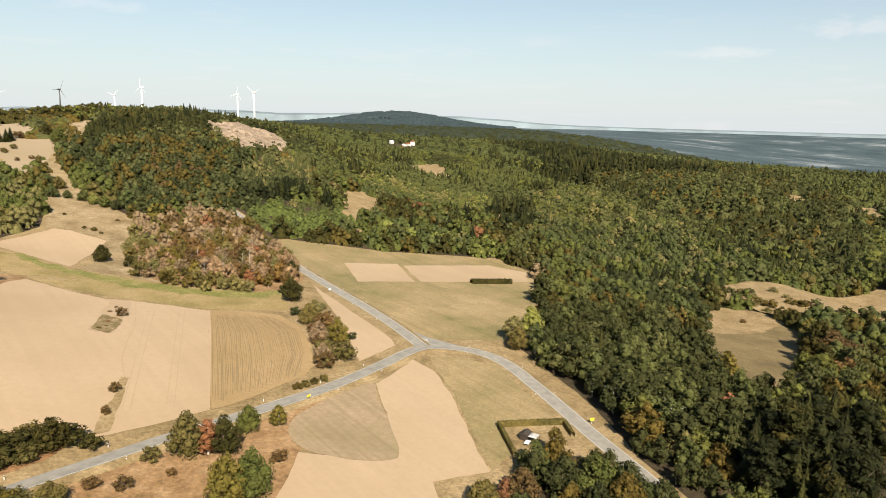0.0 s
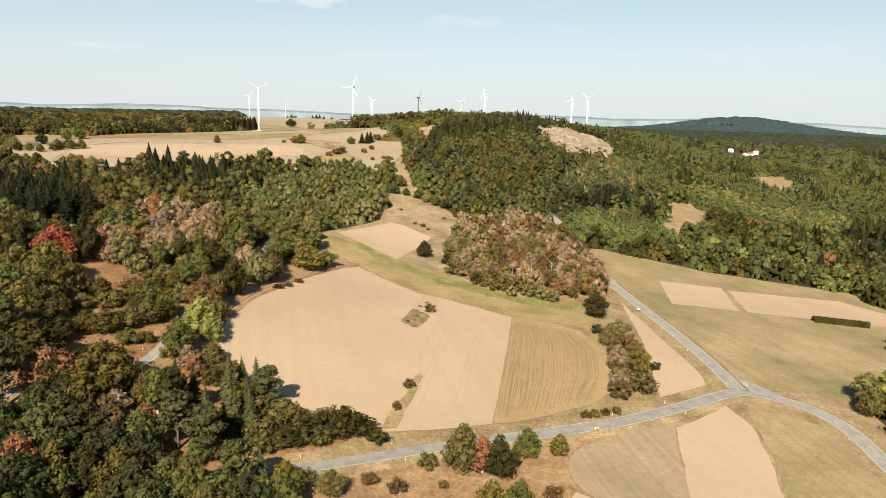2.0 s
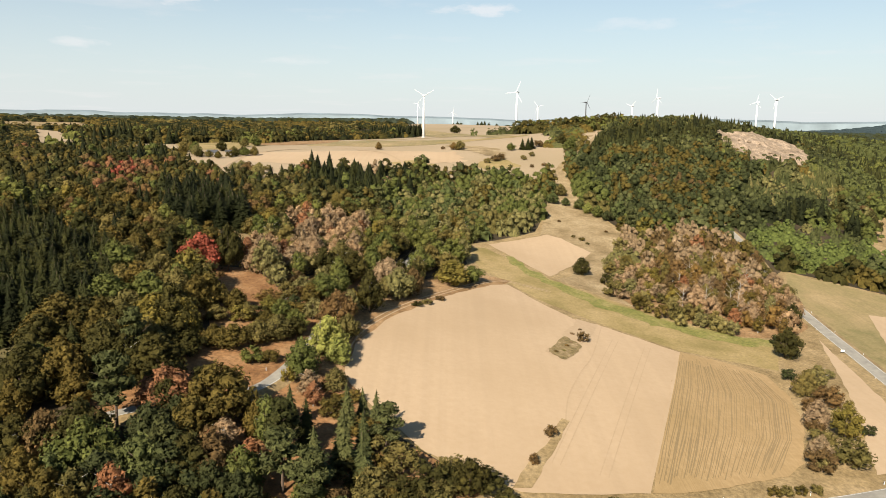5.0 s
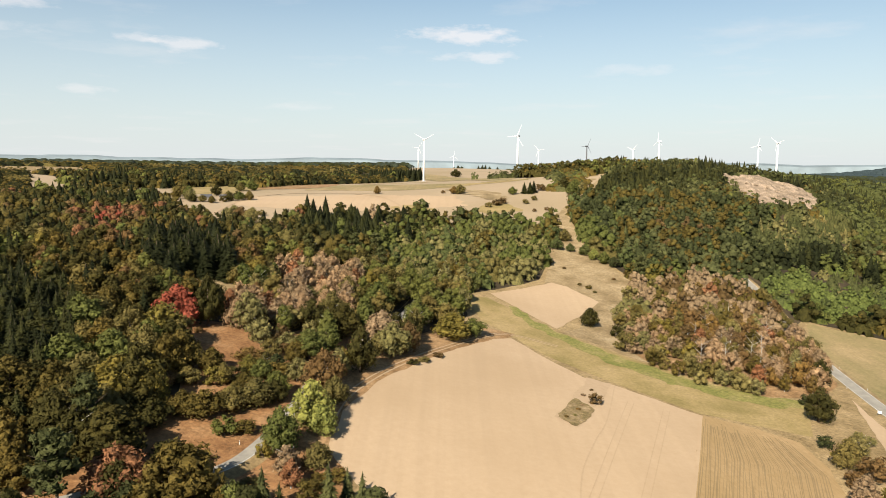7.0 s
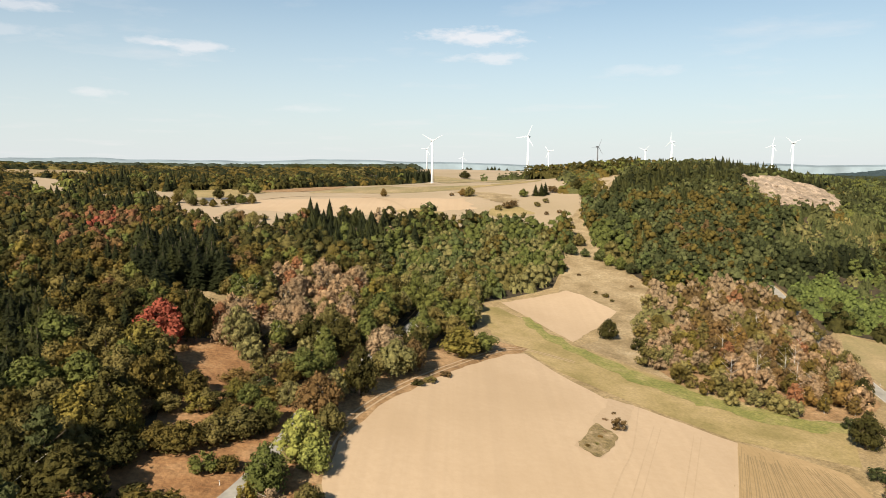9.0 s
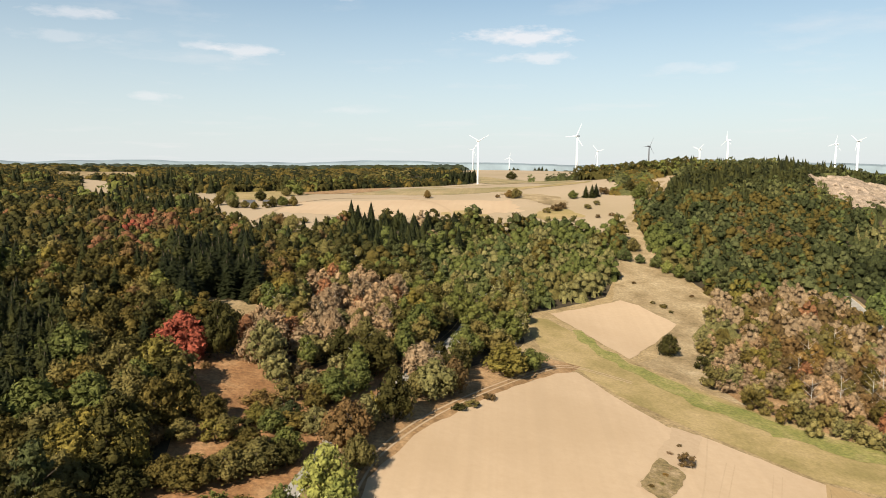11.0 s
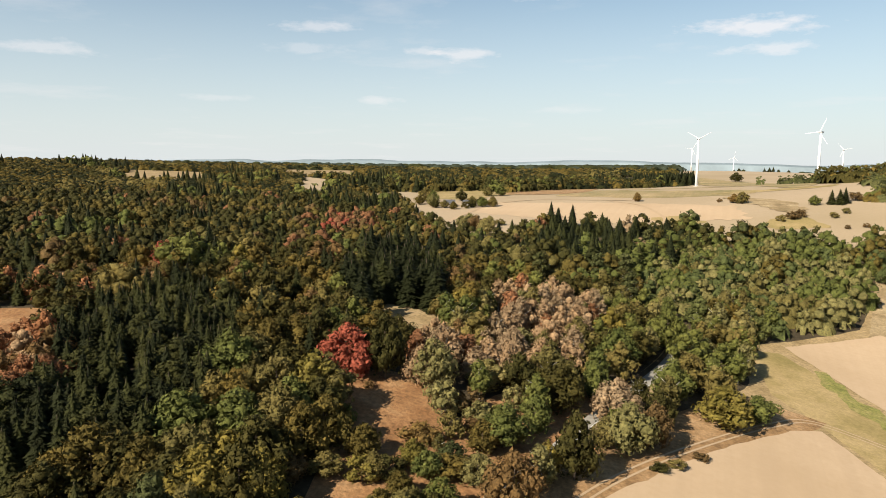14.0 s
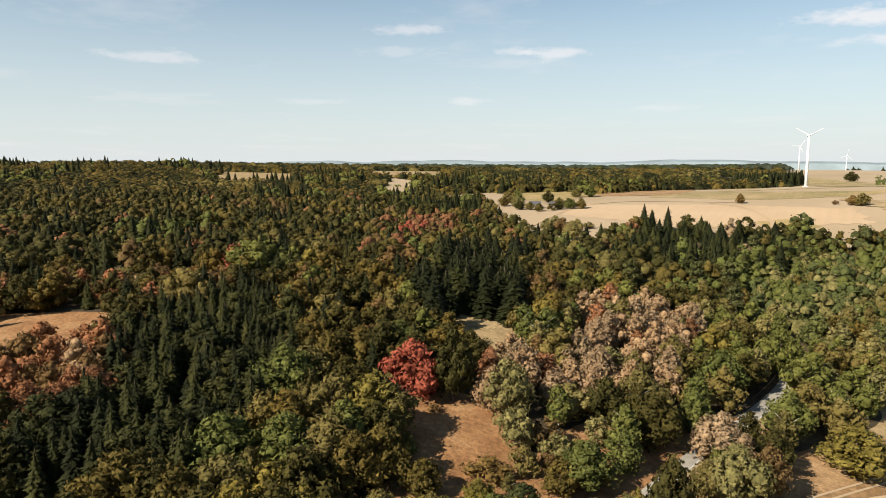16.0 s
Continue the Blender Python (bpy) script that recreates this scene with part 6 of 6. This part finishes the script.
# ---- quarry on the wooded hill ----
def build_quarry():
    ob = drape("quarry_face", QUARRY, M_ROCK, 0.4, "bare brown quarry face on the wooded hill", step=3.5, ragged=3)
    for v in ob.data.vertices:
        p = v.co
        coarse = noise.fractal((p.x * 0.035, p.y * 0.035, 2.0), 0.9, 2.1, 5)
        up = (p.y - 690) / 75 + 0.5 * coarse
        bench = math.floor(up * 3) / 3 + max(0.0, (up * 3) % 1 - 0.7) * 1.1
        p.z += 1.0 + 2.2 * coarse + 4.5 * bench + 1.2 * noise.noise((p.x * 0.22, p.y * 0.3, 5.0))
    ob.data.update()
    rng = random.Random(12)
    for k in range(26):
        x, y = rng.uniform(298, 384), rng.uniform(672, 745)
        if not inside(x, y, QUARRY):
            continue
        bm = bmesh.new()
        bmesh.ops.create_icosphere(bm, subdivisions=2, radius=rng.uniform(0.9, 2.4))
        for v in bm.verts:
            v.co *= 1 + 0.45 * noise.noise(v.co * 0.8 + Vector((k * 7.0, 0, 0)))
            v.co.z *= 0.7
        me = bpy.data.meshes.new("boulder")
        bm.to_mesh(me)
        bm.free()
        me.materials.append(M_ROCK)
        rock = new("boulder", me)
        tops = [v.co.z for v in ob.data.vertices if abs(v.co.x - x) < 4 and abs(v.co.y - y) < 4]
        rock.matrix_world = pose(x, y, sum(tops) / max(1, len(tops)) + 0.2, 0, 0, k * 50)
        tagged(rock, "rough brown boulder on the quarry floor", "boulder", group="quarry boulders")


build_quarry()


# ---- distant ridges closing the view ----
def far_ridge(dist, low, high, seed, material, label):
    verts, faces = [], []
    n = 240
    for i in range(n):
        az = radians(-85 + 180 * i / (n - 1))
        drop = 1.0 / (1 + math.exp(-(math.degrees(az) - 46) / 3.0))
        rise = 0.5 + 0.5 * noise.fractal((i * 0.045, seed, 0.0), 0.9, 2.0, 5)
        top = (low + (high - low) * rise) * (1 - drop) + drop * 62
        x, y = 20 + dist * math.sin(az), 80 + dist * math.cos(az)
        for k, (d, z) in enumerate(((0, 0.0), (60, top * 0.9), (160, top), (320, 0.0))):
            s = (dist + d) / dist
            verts.append((20 + (x - 20) * s, 80 + (y - 80) * s, z))
        if i:
            a, b = 4 * (i - 1), 4 * i
            faces += [(a + k, b + k, b + k + 1, a + k + 1) for k in range(3)]
    tagged(new("backdrop", mesh_of("backdrop", verts, faces, material)), label, "hills", kind="structure")


# backdrop ridge whose colour carries the haze
far_ridge(4050, 84, 140, 3.0, M_HAZEHILL, "low blue-grey hills on the horizon")


# ---- hedges ----
def hedge(pts, height, width, tone, seed, label):
    """A clipped hedge: an uneven body along a line, covered with leaf sprays."""
    rng = np.random.default_rng(seed)
    thing = new("hedge", None)
    thing.matrix_world = pose(pts[0][0], pts[0][1], float(land(*pts[0])))
    ox, oy, oz = thing.matrix_world.translation
    for (x0, y0), (x1, y1) in zip(pts, pts[1:]):
        length = math.hypot(x1 - x0, y1 - y0)
        n = max(3, int(length / 0.9))
        ux, uy = (x1 - x0) / length, (y1 - y0) / length
        verts, faces = [], []
        for i in range(n + 1):
            s = length * i / n
            h = height * rng.uniform(0.9, 1.08)
            w = width * 0.5 * rng.uniform(0.85, 1.1)
            for off, z in ((-w, -0.2), (-w, h * 0.85), (-w * 0.5, h), (w * 0.5, h), (w, h * 0.85), (w, -0.2)):
                px, py = x0 + ux * s - uy * off, y0 + uy * s + ux * off
                verts.append((px - ox, py - oy, float(land(px, py)) + z - oz))
            if i:
                a, b = 6 * (i - 1), 6 * i
                faces += [(a + k, b + k, b + k + 1, a + k + 1) for k in range(5)]
        tri = np.array(faces)
        tri = np.concatenate([tri[:, [0, 1, 2]], tri[:, [0, 2, 3]]])
        verts = np.array(verts)
        m = int(length * 14)
        s, z, side = rng.uniform(0, length, m), rng.uniform(0, height * 1.05, m), rng.choice([-1.0, 1.0], m)
        top = rng.random(m) < 0.4
        off = np.where(top, rng.uniform(-0.5, 0.5, m), side * 0.52) * width
        z = np.where(top, height * 1.0, z)
        px, py = x0 + ux * s - uy * off, y0 + uy * s + ux * off
        c = np.stack([px - ox, py - oy, land(px, py) + z - oz], 1)
        nn = np.stack([np.where(top, 0, -uy * side), np.where(top, 0, ux * side), np.where(top, 1.0, 0.2)], 1)
        v, f = joined([(verts, tri), cards(rng, c, nn, 0.22, 0.5)])
        ob = new("hedge_run", mesh_of("hedge_run", v, f, LEAF[tone]))
        ob.parent = thing
    return tagged(thing, label, "hedge")


hedge([(135, 124.5), (145, 141.5), (157, 136.5), (166, 132.5), (161, 125)], 1.9, 1.3, "olive", 1, "clipped green hedge round a small garden plot")
hedge([(273, 294), (288, 291.5), (302, 289)], 3.0, 3.2, "dark", 3, "long dark green hedge in the pale field strip")


# ---- small roadside and garden things ----
def box(bm, cx, cy, cz, sx, sy, sz, bevel=0.0, turn=0.0):
    got = bmesh.ops.create_cube(bm, size=1, matrix=pose(cx, cy, cz, 0, 0, turn) @ Matrix.Diagonal((sx, sy, sz, 1)))
    if bevel:
        edges = {e for v in got["verts"] for e in v.link_edges}
        bmesh.ops.bevel(bm, geom=list(edges), offset=bevel, segments=1, affect="EDGES")
    return bm


def guide_post(x, y, turn):
    thing = new("guide_post", None)
    thing.matrix_world = pose(x, y, float(land(x, y)) + 0.2, 0, 0, turn)
    bm = box(bmesh.new(), 0, 0, 0.5, 0.16, 0.14, 1.04, 0.03)
    part("post_body", bm, M_POST, thing)
    part("black_band", box(bmesh.new(), 0, 0, 0.82, 0.18, 0.16, 0.2), M_DARKWOOD, thing, "black reflector band")
    tagged(thing, "white plastic guide post with a black band at the road edge", "guide post", group="guide posts")


def line_up(pts, off, gap, start):
    line = rounded(pts, False, 8)
    run = 0.0
    nxt = start
    for a, b in zip(line, line[1:]):
        d = (b - a).length
        while nxt < run + d:
            p = a.lerp(b, (nxt - run) / d)
            n = Vector(((b - a).y, -(b - a).x)).normalized()
            for side in (-1, 1):
                q = p + n * off * side
                guide_post(q.x, q.y, math.degrees(math.atan2(b.y - a.y, b.x - a.x)))
            nxt += gap
        run += d


line_up(ROAD_MAIN[:9], 4.0, 24, 10)
line_up(ROAD_MAIN[11:17], 4.0, 24, 6)
line_up(ROAD_NORTH[1:6], 3.8, 26, 10)
line_up(ROAD_WEST[3:8], 3.4, 24, 6)


def road_sign(x, y, turn, w, h, up):
    thing = new("road_sign", None)
    thing.matrix_world = pose(x, y, float(land(x, y)) + 0.1, 0, 0, turn)
    part("board", box(bmesh.new(), 0, 0, up + h / 2, w, 0.06, h, 0.02), M_YELLOW, thing, "yellow sign board")
    for s in (-0.35, 0.35):
        part("post", box(bmesh.new(), s * w, 0.06, up / 2, 0.08, 0.08, up + h * 0.8), M_GREYCOAT, thing)
    for k in (0.3, 0.65):
        part("lettering_bar", box(bmesh.new(), -0.05 * w, -0.035, up + h * k, w * 0.7, 0.01, h * 0.14), M_DARKWOOD, thing, "black line of writing")
    tagged(thing, "yellow direction sign on two grey posts beside the road", "road sign", group="road signs")


road_sign(101, 182.2, 12, 1.5, 0.7, 1.2)
road_sign(173.8, 127.5, -20, 1.5, 0.95, 1.5)


def white_board(x, y):
    thing = new("roadside_board", None)
    thing.matrix_world = pose(x, y, float(land(x, y)) + 0.1, 0, 0, -15)
    part("board", box(bmesh.new(), 0, 0, 1.1, 1.3, 0.08, 0.8, 0.02), M_POST, thing)
    for s in (-0.6, 0.6):
        part("post", box(bmesh.new(), s, 0.05, 0.7, 0.09, 0.09, 1.5), M_GREYCOAT, thing)
    tagged(thing, "small white board on posts beside the side road", "board")


white_board(177.0, 296)


def small_house(x, y, turn, w, d, h, roof, wall, tiles, name, label, lift=0.0):
    thing = new(name, None)
    thing.matrix_world = pose(x, y, float(land(x, y)) + lift, 0, 0, turn)
    bm = bmesh.new()
    box(bm, 0, 0, h / 2 - 0.3, w, d, h + 0.6)
    part("wall", bm, wall, thing)
    bm = bmesh.new()
    e = 0.35
    pts = [(-w / 2 - e, -d / 2 - e, h - 0.1), (w / 2 + e, -d / 2 - e, h - 0.1), (w / 2 + e, d / 2 + e, h - 0.1), (-w / 2 - e, d / 2 + e, h - 0.1), (-w / 2 - e, 0, h + roof), (w / 2 + e, 0, h + roof)]
    vs = [bm.verts.new(p) for p in pts]
    for q in ((0, 1, 5, 4), (2, 3, 4, 5), (1, 2, 5), (3, 0, 4), (3, 2, 1, 0)):
        bm.faces.new([vs[k] for k in q])
    part("roof", bm, tiles, thing)
    n = max(1, int(w / 3))
    for i in range(n):
        part("window", box(bmesh.new(), (i + 0.5) / n * w - w / 2, -d / 2 - 0.02, h * 0.55, 0.9, 0.08, h * 0.3), M_DARKWOOD, thing)
    part("door", box(bmesh.new(), -w / 2 - 0.02, 0, 1.0, 0.08, 0.95, 2.0), M_DARKWOOD, thing)
    if w > 6:
        part("chimney", box(bmesh.new(), w * 0.2, 0.3, h + roof * 0.9, 0.6, 0.6, 1.4), M_PANTILE, thing)
    tagged(thing, label, "house" if w > 5 else "shed")


small_house(146.5, 131.5, 20, 3.0, 2.6, 2.0, 0.8, M_DARKWOOD, M_DARKWOOD, "garden_shed", "small dark wooden shed in the hedged garden")
small_house(-184, 656, 25, 9, 6.5, 2.8, 2.6, M_STONE, M_GREYCOAT, "farmhouse", "grey-roofed farmhouse among trees on the plateau edge")
small_house(-171, 664, 10, 7, 5, 2.6, 2.0, M_STONE, M_GREYCOAT, "farmhouse", "pale farm building among trees on the plateau edge")
for k, (vx, vy, vt, vw) in enumerate(((720, 960, 10, 22), (742, 985, 40, 14), (762, 1000, -15, 26), (790, 1020, 20, 16), (812, 1050, 5, 20), (748, 1030, 60, 15))):
    small_house(vx, vy, vt + 30, vw * 0.45, 6, 3.4, 2.4, M_PLASTER, M_PLASTER if k % 2 else M_PANTILE, "village_house", "white village house on the far wooded slope", 2.0)


def garden_table(x, y):
    thing = new("garden_table", None)
    thing.matrix_world = pose(x, y, float(land(x, y)) + 0.14, 0, 0, 25)
    part("tabletop", box(bmesh.new(), 0, 0, 0.74, 2.6, 1.6, 0.06, 0.02), M_POST, thing)
    for sx in (-1.1, 1.1):
        for sy in (-0.6, 0.6):
            part("leg", box(bmesh.new(), sx, sy, 0.36, 0.08, 0.08, 0.72), M_DARKWOOD, thing)
    tagged(thing, "white garden table standing on dry grass", "table")


garden_table(144.2, 128.6)


def garden_awning(x, y):
    thing = new("garden_awning", None)
    thing.matrix_world = pose(x, y, float(land(x, y)) + 0.14, 0, 0, 20)
    bm = bmesh.new()
    vs = [bm.verts.new(p) for p in ((-1.6, -1.4, 2.0), (1.6, -1.4, 2.0), (1.6, 1.4, 2.0), (-1.6, 1.4, 2.0), (0, 0, 2.7))]
    for q in ((0, 1, 4), (1, 2, 4), (2, 3, 4), (3, 0, 4)):
        bm.faces.new([vs[k] for k in q])
    bmesh.ops.solidify(bm, geom=bm.faces[:], thickness=0.05)
    part("canopy", bm, M_POST, thing, "off-white cloth canopy")
    for sx in (-1.5, 1.5):
        for sy in (-1.3, 1.3):
            part("pole", box(bmesh.new(), sx, sy, 1.0, 0.07, 0.07, 2.0), M_DARKWOOD, thing)
    tagged(thing, "off-white garden canopy on four poles beside the shed", "canopy")


garden_awning(147.2, 128.8)

# ---- junction: flared asphalt and painted bars ----
drape("junction", [(157, 203.5), (164, 209), (168.6, 217), (170.6, 228), (175.6, 228), (177, 217), (183, 203), (176, 203), (168, 204)], M_ASPHALT, 0.345, "asphalt of the road junction", step=4, ragged=0.0)
for k in range(4):
    x, y = 171.0 + k * 1.1, 214.5 - k * 0.2
    bm = box(bmesh.new(), x, y, float(land(x, y)) + 0.37, 0.5, 2.2, 0.02, 0, -20)
    me = bpy.data.meshes.new("road_marking")
    bm.to_mesh(me)
    bm.free()
    me.materials.append(M_LINE)
    tagged(new("road_marking", me), "white painted bar at the mouth of the side road", "road marking", kind="structure")

# wheel ruts of the field track
for off in (-0.9, 0.9):
    ob = new("track", ribbon("track", [(-7, 233), (-5, 252), (1, 270), (10, 289), (24, 313), (38, 334), (50, 345), (70, 338)], off - 0.28, off + 0.28, 0.2, M_LINES, hug=True))
    tagged(ob, "pale wheel rut of a cart track along the field", "track", kind="structure")
ob = new("field_balk", ribbon("field_balk", [(56.5, 217), (60, 232), (67, 250), (74, 266), (84, 298)], -0.22, 0.22, 0.24, M_LINES, hug=True))
tagged(ob, "thin brown balk across the harvested field", "balk", kind="structure")
ob = new("field_balk", ribbon("field_balk", [(71.2, 188), (84, 219), (97, 251), (107.8, 279)], -0.5, 0.4, 0.28, M_STUBBLE_S, hug=True))
tagged(ob, "pale unploughed edge between two fields", "balk", kind="structure")

# furrows of the tilled field, bending round with its eastern edge
def build_furrows():
    rng = random.Random(8)
    west = [Vector(p) for p in ((72.5, 188.5), (84.5, 218.5), (97, 249.5), (108, 277.5))]
    east = [Vector(p) for p in ((106, 199), (120, 219), (130, 243), (129, 266))]
    verts, faces = [], []

    def along(line, t):
        k = min(int(t * 3), 2)
        return line[k].lerp(line[k + 1], t * 3 - k)

    for row in range(46):
        u = (row + rng.uniform(0.2, 0.8)) / 46
        low, high = rng.uniform(0.01, 0.08), rng.uniform(0.9, 0.99)
        half = rng.uniform(0.1, 0.28)
        for n in range(25):
            t = low + (high - low) * n / 24
            a = along(west, t).lerp(along(east, t), u)
            b = along(west, min(1, t + 0.01)).lerp(along(east, min(1, t + 0.01)), u)
            d = (b - a).normalized() if (b - a).length > 1e-6 else Vector((0.37, 0.93))
            w = half * (0.35 + 1.1 * abs(noise.noise((a.x * 0.11, a.y * 0.05, row))))
            sway = 0.5 * noise.noise((row * 3.1, t * 4, 5.0))
            for side in (-1, 1):
                p = Vector((a.x + d.y * (side * w + sway), a.y - d.x * (side * w + sway)))
                verts.append((p.x, p.y, float(land(p.x, p.y)) + 0.3))
            if n:
                q = len(verts)
                faces.append((q - 4, q - 3, q - 1, q - 2))
    ob = new("furrows", mesh_of("furrows", verts, faces, M_FURROW))
    tagged(ob, "darker furrows curving through the brown tilled field", "furrows", kind="stuff")


build_furrows()

# faint tractor lines in the large field, parallel to its eastern edge
for shift in (9.0, 11.0, 20.0, 22.0):
    a, e = Vector((71.5 - shift, 189.0 + shift * 0.28)), Vector((107.0 - shift, 277.5 + shift * 0.3))
    ob = new("tractor_line", ribbon("tractor_line", [tuple(a), tuple(a.lerp(e, 0.35)), tuple(a.lerp(e, 0.7)), tuple(e)], -0.16, 0.16, 0.23, M_LINES, hug=True))
    tagged(ob, "faint darker wheel line in the harvested field", "track", kind="structure")

# tracks across the plateau
for pts in ([(-63, 710), (-39, 690), (-22, 654), (-13, 621), (-20, 590)], [(-147, 555), (-153, 615), (-152, 678), (-130, 717), (-92, 720), (-40, 716)]):
    ob = new("track", ribbon("track", pts, -1.3, 1.3, 0.46, M_LINES, hug=True))
    tagged(ob, "pale farm track across the plateau", "track", kind="structure")
